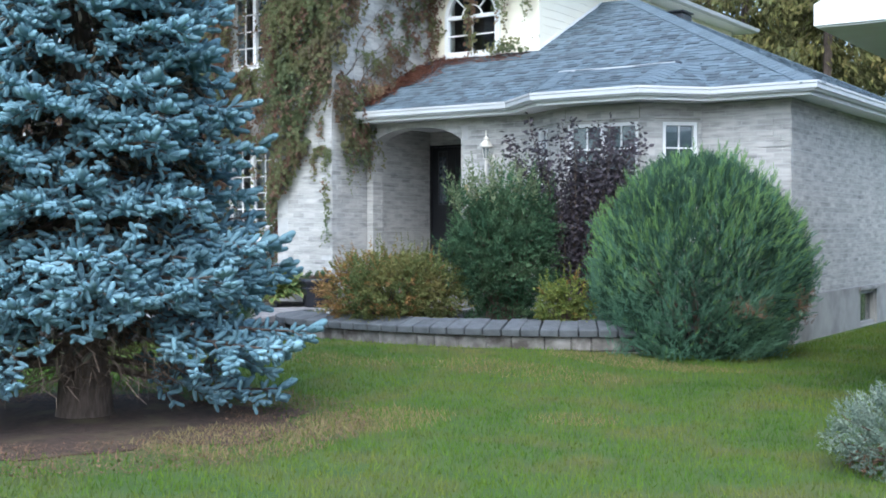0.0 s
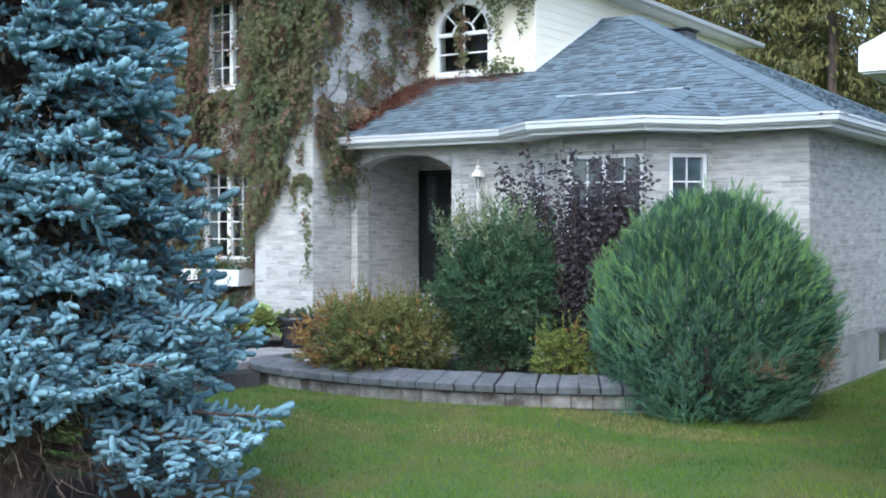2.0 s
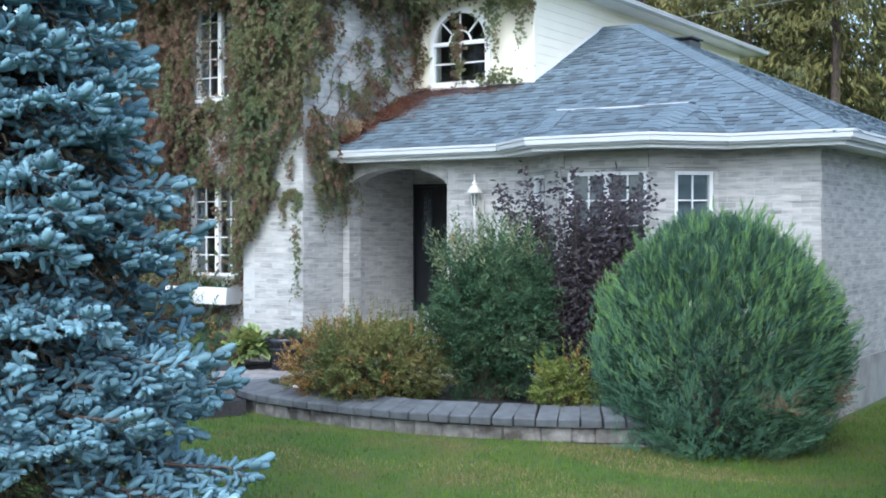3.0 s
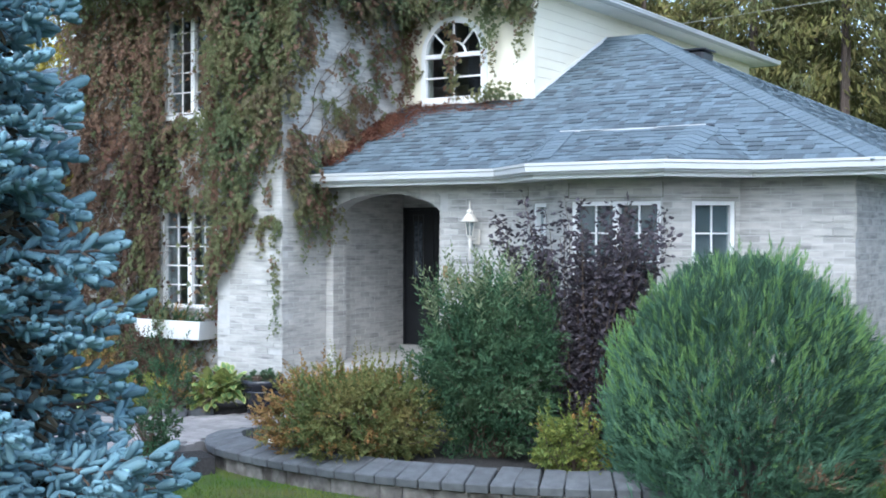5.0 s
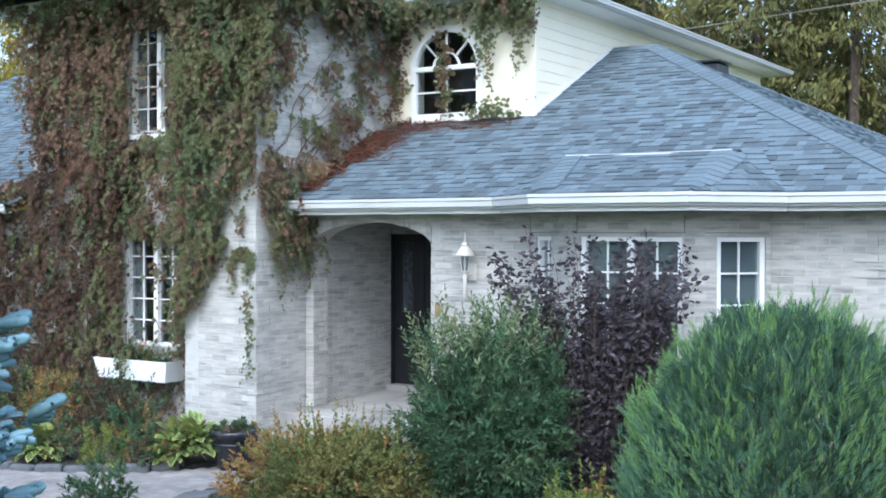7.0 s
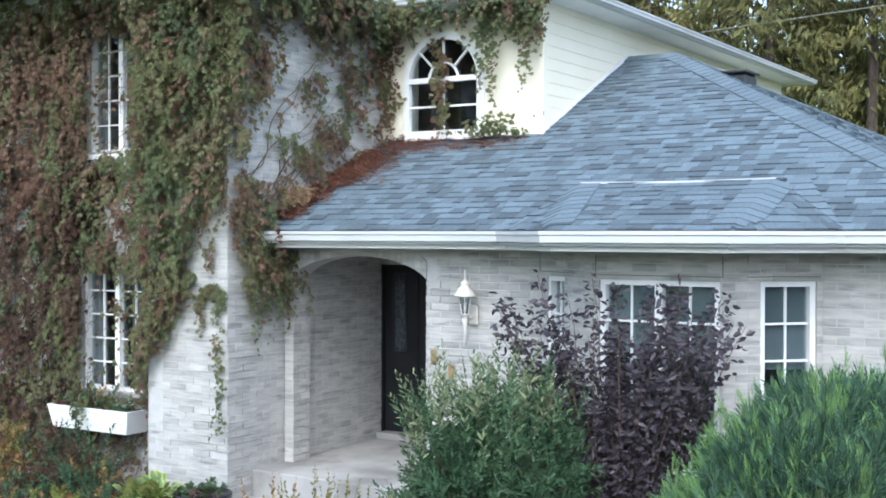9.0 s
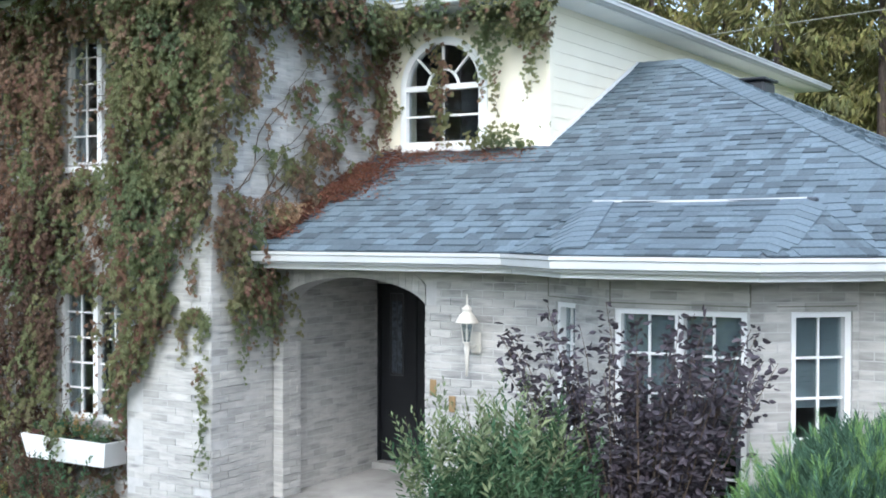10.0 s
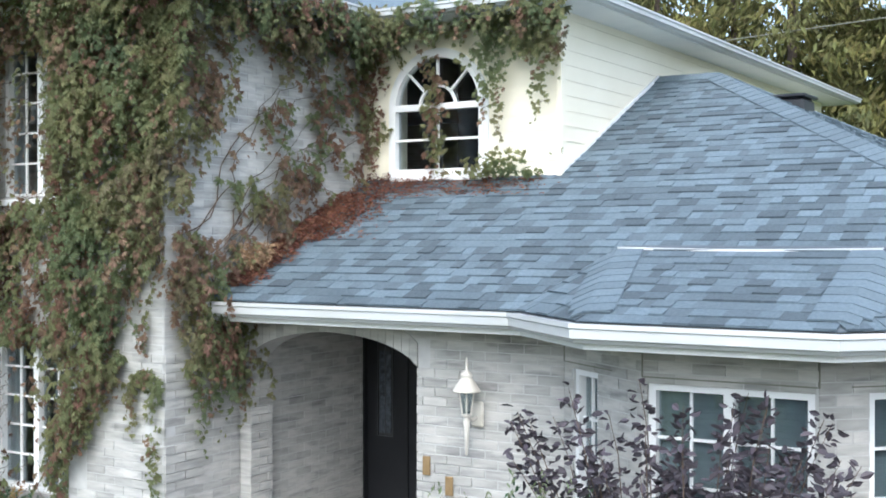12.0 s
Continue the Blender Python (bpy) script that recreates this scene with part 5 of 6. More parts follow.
globe_cedar()
leafy_shrub("green_shrub", (-5.75, 12.95, 0.22), (-5.78, 12.95, 1.22), (0.85, 0.84, 0.95), 30000, 0.078, M_GREEN, "dense dark green leafy shrub with upright shoots", 21, 0.30, 14, 0.13, leaf=(0.60, 1, 1), shoots=120, turn=(M_SHOOT, lambda p: np.clip((p[:, 2] - 2.0) * 2.2, 0.0, 0.85), "pale young leaves on loose upright shoots"))
leafy_shrub("golden_spirea", (-7.05, 12.45, 0.22), (-6.98, 12.20, 0.70), (0.88, 0.84, 0.58), 44000, 0.042, M_SPIREA, "golden and rusty orange spirea behind the stone wall", 31, 0.10, 16, 0.17, leaf=(1.15, 1, 1), shoots=40, reach=0.28, turn=(M_RUST, lambda p: np.clip(0.10 - (p[:, 0] + 7.05) * 0.95 + 0.16 * np.sin(p[:, 0] * 9) * np.sin(p[:, 2] * 8), 0.06, 0.92), "rusty orange spirea leaves"))
leafy_shrub("small_spirea", (-4.62, 12.5, 0.22), (-4.60, 12.5, 0.56), (0.44, 0.4, 0.40), 5200, 0.046, M_YELLOW, "small yellow-green spirea between two larger shrubs", 41, 0.2, 6, 0.3, leaf=(1.0, 1, 1), shoots=9, turn=(M_RUST, lambda p: np.clip((p[:, 2] - 0.66) * 0.6, 0.02, 0.18), "rusty young leaves"))


ROUND_V = np.array([(0, 0, 0), (0.20, 0.22, 0.05), (0.28, 0.55, 0.06), (0.14, 0.86, -0.04), (0, 1, -0.14), (-0.14, 0.86, -0.04), (-0.28, 0.55, 0.06), (-0.20, 0.22, 0.05)])
ROUND_F = np.array([(0, 1, 2), (0, 2, 3), (0, 3, 4), (0, 4, 5), (0, 5, 6), (0, 6, 7)])


def purple_shrub():
    g = np.random.default_rng(51)
    t = thing("purple_ninebark", (-5.05, 13.75, 0.22), "dark purple-leaved ninebark with arching branches before the bay window", "shrub")
    P, D = [], []
    for k in range(84):
        a, L = g.uniform(0, 6.28), g.uniform(1.5, 2.45) if k % 3 else g.uniform(2.4, 2.95)
        lean = g.uniform(0.05, 0.42) if k % 3 else g.uniform(0.05, 0.5)
        if k < 6:
            a, L, lean = (math.pi + g.normal() * 0.3, 2.7, 0.40) if k % 2 else (g.normal() * 0.3, 2.6, 0.5)
        s = np.linspace(0, 1, 12)
        o = lean * s ** 1.5 * L * 0.75
        pts = np.stack([-5.05 + 0.15 * math.cos(a) + o * math.cos(a) * (0.82 if math.cos(a) > 0 else 1.1), 13.72 + 0.1 * math.sin(a) + o * math.sin(a) * 0.55, 0.22 + L * s * (1 - 0.10 * lean * s)], -1)
        pts[:, :2] += np.cumsum(g.normal(size=(12, 2)) * 0.012, 0)
        part("branch", np_mesh("branch", *tubes([pts], [np.linspace(0.011, 0.002, 12)])), M_TWIG, t)
        m = int(L / 0.015)
        q0 = g.uniform(0.12, 1.0, m)
        q = np.stack([np.interp(q0 * 11, np.arange(12), pts[:, j]) for j in range(3)], -1)
        spread = (0.26 * (1 - q0) + 0.06)[:, None]
        dd = unit(g.normal(size=(m, 3)) + (0, 0, 0.35))
        P.append(q + dd * spread * g.random((m, 1)))
        D.append(unit(dd * (1, 1, 0.5) + (0, 0, -0.15) + g.normal(size=(m, 3)) * 0.3))
    P, D = np.concatenate(P), np.concatenate(D)
    tagged(part("foliage", np_mesh("foliage", *scatter(ROUND_V, ROUND_F, frames_along(D), P, g.uniform(0.046, 0.084, len(P)))), M_PURPLE, t), kind="stuff")


purple_shrub()

# silver shrub and small plants
leafy_shrub("silver_shrub", (0.88, 7.1, 0.0), (0.90, 7.1, 0.24), (0.66, 0.6, 0.42), 26000, 0.028, M_PALE, "pale silver-leaved low shrub on the lawn", 61, 0.15, 10, 0.10, leaf=(0.9, 1, 1), reach=0.25, jut=0.04, turn=(M_DRY, lambda p: np.clip(0.5 - p[:, 2] * 2.2, 0.0, 0.4), "dry brown leaves low down"))


def hosta(name, x, y, z, n, size, seed, mat, label):
    g = np.random.default_rng(seed)
    t = thing(name, (x, y, z), label, "plant")
    out = []
    wide = np.array([(0, 0, 0), (0.2, 0.25, 0.05), (0.24, 0.5, 0.06), (0.13, 0.8, 0.0), (0, 1, -0.12), (-0.13, 0.8, 0.0), (-0.24, 0.5, 0.06), (-0.2, 0.25, 0.05), (0, 0.5, 0.0)])
    wf = np.array([(8, 0, 1), (8, 1, 2), (8, 2, 3), (8, 3, 4), (8, 4, 5), (8, 5, 6), (8, 6, 7), (8, 7, 0)])
    a = g.uniform(0, 6.28, n)
    tilt = g.uniform(-0.1, 1.35, n)
    d = np.stack([np.cos(a) * np.cos(tilt), np.sin(a) * np.cos(tilt), np.sin(tilt)], -1)
    p = np.array([x, y, z]) + d * g.uniform(0.10, 0.55, n)[:, None] * (1, 1, 1.1) * size * 3.6
    dd = unit(d + np.array([0, 0, -0.45]))
    fr, sz = frames_along(dd, np.array([0, 0, 1.0]) + g.normal(size=(n, 3)) * 0.25), size * g.uniform(0.6, 1.15, n)
    wide = wide * (1.5, 1, 1)
    tagged(part("leaf_margin", np_mesh("leaf_margin", *scatter(wide, wf, fr, p, sz)), M_MARGIN, t, "cream-yellow leaf margins"), kind="stuff")
    inner = wide * (0.66, 0.84, 1) + (0, 0.05, 0.022)
    tagged(part("leaf_blade", np_mesh("leaf_blade", *scatter(inner, wf, fr, p, sz)), mat, t, "green leaf centres"), kind="stuff")
    part("stalk", np_mesh("stalk", *tubes([[(x, y, z), q] for q in p], [[0.006, 0.004]] * n, 4)), mat, t)


hosta("hosta", -10.27, 13.48, 0.50, 210, 0.15, 71, M_HOSTA, "variegated hosta with yellow-edged leaves beside the pot")
hosta("hosta", -10.08, 13.60, 0.56, 190, 0.15, 72, M_HOSTA, "variegated hosta with yellow-edged leaves beside the pot")
hosta("hosta", -11.75, 12.72, 0.48, 170, 0.15, 73, M_HOSTA, "variegated hosta in the bed below the creeper")
leafy_shrub("pot_plant", (PX, PY, 0.73), (PX - 0.02, PY - 0.02, 0.78), (0.26, 0.25, 0.09), 800, 0.055, M_GREEN, "green plant filling the black pot", 81, 0.8, 1, category="plant", shoots=4)
brownish = (M_IVY_DEEP, lambda p: np.full(len(p), 0.55), "deep brown turning leaves")
rusty = lambda share: (M_RUST, lambda p: np.full(len(p), share), "rusty brown leaves")
leafy_shrub("bed_shrub", (-11.5, 13.6, 0.36), (-11.5, 13.65, 0.78), (0.72, 0.45, 0.50), 6500, 0.06, M_GREEN, "low green shrub below the window box", 82, 0.4, 8, 0.3, shoots=12, turn=brownish)
leafy_shrub("bed_shrub", (-12.6, 13.5, 0.36), (-12.6, 13.5, 0.74), (0.6, 0.45, 0.5), 5500, 0.055, M_SPIREA, "low rusty spirea in the front bed", 83, 0.4, 8, 0.3, shoots=14, turn=rusty(0.5))
leafy_shrub("bed_shrub", (-13.5, 13.6, 0.36), (-13.5, 13.6, 0.95), (0.5, 0.5, 0.7), 5200, 0.06, M_GREEN, "dark green shrub at the end of the front bed", 84, 0.4, 8, 0.3, shoots=10, turn=brownish)
leafy_shrub("bed_shrub", (-10.95, 13.35, 0.36), (-10.95, 13.38, 0.66), (0.48, 0.36, 0.36), 4200, 0.055, M_GREEN, "dark green shrub between the hostas", 186, 0.4, 8, 0.3, shoots=10, turn=rusty(0.22))
leafy_shrub("bed_plant", (-10.95, 13.0, 0.36), (-10.95, 13.0, 0.52), (0.36, 0.3, 0.26), 1700, 0.055, M_YELLOW, "yellow-green plant at the walkway's edge", 85, 0.5, 5, 0.3, category="plant", shoots=5)
leafy_shrub("bed_plant", (-12.6, 12.75, 0.36), (-12.6, 12.75, 0.52), (0.4, 0.3, 0.30), 1900, 0.055, M_YELLOW, "yellow-green plant at the walkway's edge", 86, 0.5, 5, 0.3, category="plant", shoots=5, turn=rusty(0.2))
leafy_shrub("bed_plant", (-8.62, 10.85, 0.25), (-8.58, 10.85, 0.60), (0.34, 0.32, 0.38), 2400, 0.066, M_GREEN, "leggy green plant in the mulch by the walkway", 87, 0.7, 6, 0.3, category="plant", shoots=3)
for k, (x, y, r, m) in enumerate(((-10.55, 13.02, 0.26, M_GREEN), (-11.55, 12.82, 0.30, M_GREEN), (-10.2, 13.3, 0.22, M_YELLOW), (-12.7, 12.7, 0.32, M_GREEN))):
    leafy_shrub("bed_plant", (x, y, 0.36), (x, y, 0.36 + r * 0.7), (r * 1.3, r, r), 1100, 0.048, m, "low leafy plant spilling over the walkway's edge", 180 + k, 0.4, 2, 0.3, category="plant", shoots=3, turn=rusty(0.1))
leafy_shrub("ground_cover", (-8.45, 12.45, 0.24), (-8.45, 12.5, 0.28), (0.33, 0.25, 0.16), 2200, 0.03, M_SHOOT, "low grey-green ground cover in the raised bed", 88, 0.8, 0, 0.2, category="plant")
leafy_shrub("box_plant", (-11.85, 14.36, 1.385), (-11.85, 14.34, 1.43), (0.62, 0.16, 0.19), 2300, 0.05, M_GREEN, "trailing green plants in the white window box", 89, 0.7, 0, 0.25, category="plant", z_min=1.36, turn=rusty(0.3))

# small garden light
gl = thing("garden_light", (-7.98, 12.02, 0.24), "small white garden light at the bed's edge", "garden light")
part("globe", lathe([(0.0, 0.32), (0.03, 0.33), (0.042, 0.365), (0.03, 0.40), (0.0, 0.41)], 12, (-7.98, 12.02, 0)), M_WHITE, gl, smooth=True)
part("stake", np_mesh("stake", *tubes([[(-7.98, 12.02, 0.2), (-7.98, 12.02, 0.33)]], [[0.01, 0.01]], 6)), M_DARK, gl)


# creeper on the front walls
def creeper():
    g = np.random.default_rng(91)
    t = thing("creeper", (-11.5, 14.3, 0.4), "autumn creeper in green, brown and red over the brick walls", "climbing plant")
    P, N, D, S, B = [], [], [], [], []
    paths, rad = [], []

    def sprays(w, u, z, out, length, leaves=9, brown=0.0, size=1.0, off=0.0):
        """Hanging shoots from the points u, z of a wall, with leaves along them."""
        k = len(u)
        if not k:
            return
        f = (np.arange(leaves) + g.random((k, leaves))) / leaves
        L = (length[0] + (length[1] - length[0]) * g.random(k))[:, None]
        o = (out[0] + (out[1] - out[0]) * g.random(k) ** 1.5)[:, None]
        drift = g.normal(size=(k, 1)) * 0.16
        uu = u[:, None] + drift * f * L + 0.035 * np.sin(f * 9 + g.uniform(0, 6.28, (k, 1))) + g.normal(size=f.shape) * 0.022
        zz = z[:, None] + 0.10 * o * np.sin(f * 2.6) - L * f ** 1.25
        oo = off + 0.02 + o * np.sin(np.minimum(f * 1.9, 1.0) * 1.571) + g.random(f.shape) * 0.03
        P.append(w.at(uu, oo, zz).reshape(-1, 3))
        nn, dd = np.array([*w.n, 0.0]), np.array([*w.d, 0.0])
        sway = np.where(g.random(f.shape) < 0.5, -1, 1) * g.uniform(0.2, 1.0, f.shape)
        way = np.array([0, 0, -0.75]) + dd * sway[..., None] * 0.8 + nn * g.uniform(-0.1, 0.7, f.shape)[..., None]
        D.append(way.reshape(-1, 3))
        N.append((nn * 0.8 + np.array([0, 0, 0.45]) + g.normal(size=f.shape + (3,)) * 0.42).reshape(-1, 3))
        S.append((size * g.uniform(0.75, 1.15, (k, 1)) * (0.080 - 0.028 * f) * g.uniform(0.7, 1.2, f.shape)).reshape(-1))
        B.append(np.repeat(g.random(k) < brown, leaves) | (g.random(k * leaves) < 0.012))
        for i in range(0, k, 5):
            paths.append(w.at(uu[i], oo[i] - 0.01, np.sort(zz[i])[::-1]))
            rad.append(np.linspace(0.0035, 0.001, leaves))

    def cover(w, n, u0, u1, z0, z1, keep, out=(0.03, 0.30), length=(0.2, 0.5), leaves=13, brown=0.12, size=1.0, off=0.0):
        u, z = g.uniform(u0, u1, n), g.uniform(z0, z1, n)
        k = g.random(n) < np.array([keep(a, b) for a, b in zip(u, z)])
        sprays(w, u[k], z[k], out, length, leaves, brown, size, off)

    def window_free(w, rects):
        """Takes leaves off the panes: (u0, u1, z0, z1, share left)."""
        for q in range(len(P)):
            r = P[q][:, :2] - w.a
            o, z = r @ w.n, P[q][:, 2]
            u = r @ w.d - 1.08 * np.maximum(o, 0.0)
            for u0, u1, z0, z1, share in rects:
                drop = (u > u0 - 0.04) & (u < u1 + 0.04) & (z > z0 - 0.03) & (z < z1) & (np.abs(o) < 1.3) & (g.random(len(u)) > share)
                P[q], N[q], D[q], S[q], B[q] = P[q][~drop], N[q][~drop], D[q][~drop], S[q][~drop], B[q][~drop]
                r, u, o, z = r[~drop], u[~drop], o[~drop], z[~drop]

    wob = lambda a, b: 0.5 * math.sin(a * 5.1 + b * 2.3) + 0.5 * math.sin(a * 2.3 - b * 3.9 + 1.0)
    # left front: inner brown layer, then green and red-brown sprays
    cover(w_left, 950, 0, w_left.len, 0.7, UP_Z, lambda u, z: 1.0 if z > 1.3 else 0.5, (0.02, 0.08), (0.2, 0.4), 8, 0.85, 0.8)
    cover(w_left, 700, 0, 2.1, 0.7, UP_Z + 0.15, lambda u, z: 0.9 + 0.3 * wob(u, z), (0.08, 0.34), brown=0.88)
    cover(w_left, 620, 1.3, w_left.len, 1.3, UP_Z + 0.15, lambda u, z: 0.9 + 0.4 * wob(u, z) if z > 1.6 or u < 1.5 else 0.25, (0.08, 0.36), brown=0.36)
    w_wing = Wall((WING_X + 0.4, LEFT_Y), (LEFT_X, LEFT_Y), 0, 3.35)
    cover(w_wing, 900, 3.0, w_wing.len, 0.5, 3.8, lambda u, z: 1.0, (0.05, 0.6), brown=0.86, size=1.2)
    # the pier: bare brick below a ragged edge
    pier = lambda u, z: 1.0 if z > (2.35 + 0.75 * u + 0.12 * wob(u * 3, z) if u < 0.70 else 3.62 + 0.10 * wob(u * 3, z)) else 0.0
    cover(w_tf, 520, 0, w_tf.len + 0.05, 2.2, UP_Z + 0.1, pier, (0.02, 0.08), (0.2, 0.35), 8, 0.4, 0.8)
    cover(w_tf, 430, -0.05, w_tf.len + 0.10, 2.2, UP_Z + 0.2, pier, (0.08, 0.40), brown=0.20)
    cover(Wall((TL, LEFT_Y), (TL, TY), 0, UP_Z), 60, 0, 0.45, 3.3, UP_Z, lambda u, z: 1.0, (0.03, 0.12), brown=0.3)
    cover(w_tf, 120, w_tf.len - 0.2, w_tf.len + 0.32, 4.35, UP_Z, lambda u, z: 1.0 if u < w_tf.len + 0.1 or z > 4.9 else 0.3, (0.0, 0.16), brown=0.15)
    cover(w_left, 170, 0, w_left.len, 4.95, UP_Z + 0.1, lambda u, z: 1.0, (0.24, 0.46), (0.25, 0.55), 10, 0.75)
    cover(w_tf, 90, 0, w_tf.len, 4.95, UP_Z + 0.1, lambda u, z: 1.0, (0.24, 0.46), (0.25, 0.5), 10, 0.2)
    cover(w_tr, 60, 0, w_tr.len, 5.75, UP_Z + 0.1, lambda u, z: 1.0, (0.30, 0.50), (0.12, 0.30), 10, 0.25)
    window_free(w_left, [(LOW_WIN[0] - 0.03, LOW_WIN[0] + 0.50, LOW_WIN[2], LOW_WIN[3] - 0.1, 0.05), (LOW_WIN[0] + 0.50, LOW_WIN[0] + 0.62, LOW_WIN[2], LOW_WIN[3] - 0.1, 0.45), (LOW_WIN[0] + 0.62, LOW_WIN[1] - 0.16, LOW_WIN[2], LOW_WIN[3] - 0.15, 0.10),
                         (UP_WIN[0] - 0.03, UP_WIN[0] + 0.34, UP_WIN[2], UP_WIN[3] - 0.2, 0.14), (UP_WIN[0] + 0.34, UP_WIN[0] + 0.62, UP_WIN[2], UP_WIN[3] - 0.2, 0.03)])
    # down beside the low window, and dark stems and leaves below it
    cover(w_tf, 40, -0.05, 0.36, 2.0, 2.7, lambda u, z: 1.0 if z > 2.0 + 1.2 * u else 0.0, (0.05, 0.22), (0.2, 0.45), 11, 0.35)
    cover(w_left, 46, LOW_WIN[1] - 0.05, w_left.len, 1.75, 2.7, lambda u, z: 1.0, (0.05, 0.22), (0.2, 0.4), 10, 0.35)
    cover(w_left, 150, 0.6, w_left.len, 0.45, 1.25, lambda u, z: 0.9, (0.03, 0.14), (0.15, 0.35), 9, 0.8, 0.85)
    # a ring and a thin strand on the bare brick
    a = np.linspace(0.2, 2.9, 24)
    sprays(w_tf, 0.97 - 0.17 * np.cos(a), 2.66 + 0.22 * np.sin(a), (0.02, 0.07), (0.08, 0.16), 7, 0.1, 0.85)
    sprays(w_tf, np.full(14, 1.08) + g.normal(size=14) * 0.02, np.linspace(2.7, 1.45, 14), (0.02, 0.06), (0.14, 0.22), 9, 0.05, 0.7)
    sprays(w_tf, np.full(5, 0.83) + g.normal(size=5) * 0.015, np.linspace(2.75, 2.5, 5), (0.02, 0.05), (0.1, 0.2), 6, 0.2, 0.7)
    sprays(w_tf, np.full(6, 0.95) + g.normal(size=6) * 0.03, np.linspace(3.35, 3.1, 6), (0.02, 0.06), (0.12, 0.2), 6, 0.4, 0.75)

    # the tower's side: thick at the corner and the eave, thin branches across bare brick
    def side(u, z):
        if z > 5.66 + 0.10 * wob(u * 2, z):
            return 0.7
        edge = float(np.interp(z, [2.6, 3.3, 3.7, 4.1, 4.5, 5.1, 5.6], [0.0, 0.25, 0.42, 0.06, 0.12, 0.52, 0.75]))
        if u < edge + 0.10 * wob(u, z * 2):
            return 0.95 if z > 3.25 else 0.0
        slant = abs((u - 0.75) * 0.78 - (z - 4.15) * 0.62)
        best = 0.0
        if 0.6 < u < 1.9 and slant < 0.16:
            best = 0.42
        for cu, cz, ru, rz, k in ((0.55, 3.75, 0.42, 0.34, 0.9), (1.0, 4.12, 0.45, 0.30, 0.60), (1.40, 4.45, 0.32, 0.38, 0.70), (1.25, 4.95, 0.18, 0.30, 0.45), (1.75, 4.65, 0.25, 0.22, 0.36), (2.0, 5.2, 0.35, 0.22, 0.40), (2.5, 5.3, 0.30, 0.35, 0.40), (2.3, 4.75, 0.35, 0.25, 0.28), (1.6, 5.4, 0.5, 0.2, 0.5)):
            if ((u - cu) / ru) ** 2 + ((z - cz) / rz) ** 2 < 1 + 0.5 * wob(u * 3, z * 3):
                best = max(best, k)
        return best or (0.11 if z > 4.0 and u < 2.2 else 0.03)

    cover(w_tr, 820, 0, w_tr.len, 3.35, UP_Z + 0.1, side, (0.03, 0.22), (0.12, 0.34), 10, 0.48, 0.95)
    cover(w_tr, 44, 0.22, 0.95, 2.85, 3.45, lambda u, z: 1.0, (0.05, 0.24), (0.22, 0.5), 10, 0.35)
    sprays(w_tr, np.array([0.32, 0.42, 0.55, 0.86, 0.95, 0.98]), np.array([2.75, 2.7, 2.8, 2.75, 2.9, 2.6]), (0.03, 0.10), (0.4, 0.6), 14, 0.3, 0.8)
    # a few strands over the window box
    ub = LOW_WIN[0] + 0.42 + g.uniform(-0.16, 0.16, 9)
    sprays(w_left, ub, np.full(9, 1.52) + g.normal(size=9) * 0.05, (0.02, 0.06), (0.16, 0.34), 8, 0.1, 0.65, 0.38)
    # over the end of the porch gutter
    cover(w_tr, 26, 0.12, 0.56, 3.15, 3.95, lambda u, z: 1.0, (0.12, 0.42), (0.3, 0.6), 11, 0.25)
    cover(w_tr, 14, 0.15, 0.75, 2.9, 3.5, lambda u, z: 1.0, (0.05, 0.30), (0.3, 0.6), 11, 0.4, 0.9)
    # round and over the arched window
    cover(w_s1, 150, 0, w_s1.len + 0.05, 5.72, UP_Z + 0.1, lambda u, z: 1.0 if z > 5.93 or abs(u - ARC_C) > 0.60 else 0.06, (0.05, 0.40), (0.10, 0.26), 8, 0.12)
    cover(w_s1, 40, 0.0, 0.30, 4.75, 5.85, lambda u, z: 0.7, (0.03, 0.10), (0.15, 0.3), 8, 0.6, 0.85)
    cover(w_s1, 30, ARC_C - 0.06, ARC_C + 0.10, 4.75, 5.75, lambda u, z: 1.0, (0.05, 0.16), (0.2, 0.35), 8, 0.35, 0.85)
    for u, z1, z0 in ((1.48, 5.85, 5.25), (1.56, 5.8, 5.10), (1.68, 5.75, 4.80), (1.63, 5.8, 5.05), (2.02, 5.85, 5.3), (2.10, 5.85, 5.05), (2.06, 5.8, 5.2), (2.25, 5.85, 5.45)):
        m = int((z1 - z0) / 0.16) + 2
        z = np.linspace(z1, z0 + 0.15, m)
        sprays(w_s1, u + 0.03 * np.sin(z * 7) + g.normal(size=m) * 0.012, z, (0.04, 0.10), (0.16, 0.26), 7, 0.08, 0.72 + 0.2 * (u < 1.6), 0.12)
    # along the gutter above
    for w, n in ((w_s1, 60), (w_tr, 80), (w_tf, 60), (w_left, 90)):
        sprays(w, g.uniform(0, w.len + 0.3, n), UPE + g.normal(size=n) * 0.05, (0.03, 0.14), (0.15, 0.40), 9, 0.22, 0.9, 0.42)
    P, N, D, S, B = np.concatenate(P), unit(np.concatenate(N)), unit(np.concatenate(D)), np.concatenate(S), np.concatenate(B)
    fr = frames_along(D, N)
    # brown leaves low at the left take a darker red-brown
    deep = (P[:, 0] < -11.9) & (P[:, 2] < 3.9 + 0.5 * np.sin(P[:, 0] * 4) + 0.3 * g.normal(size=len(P)))
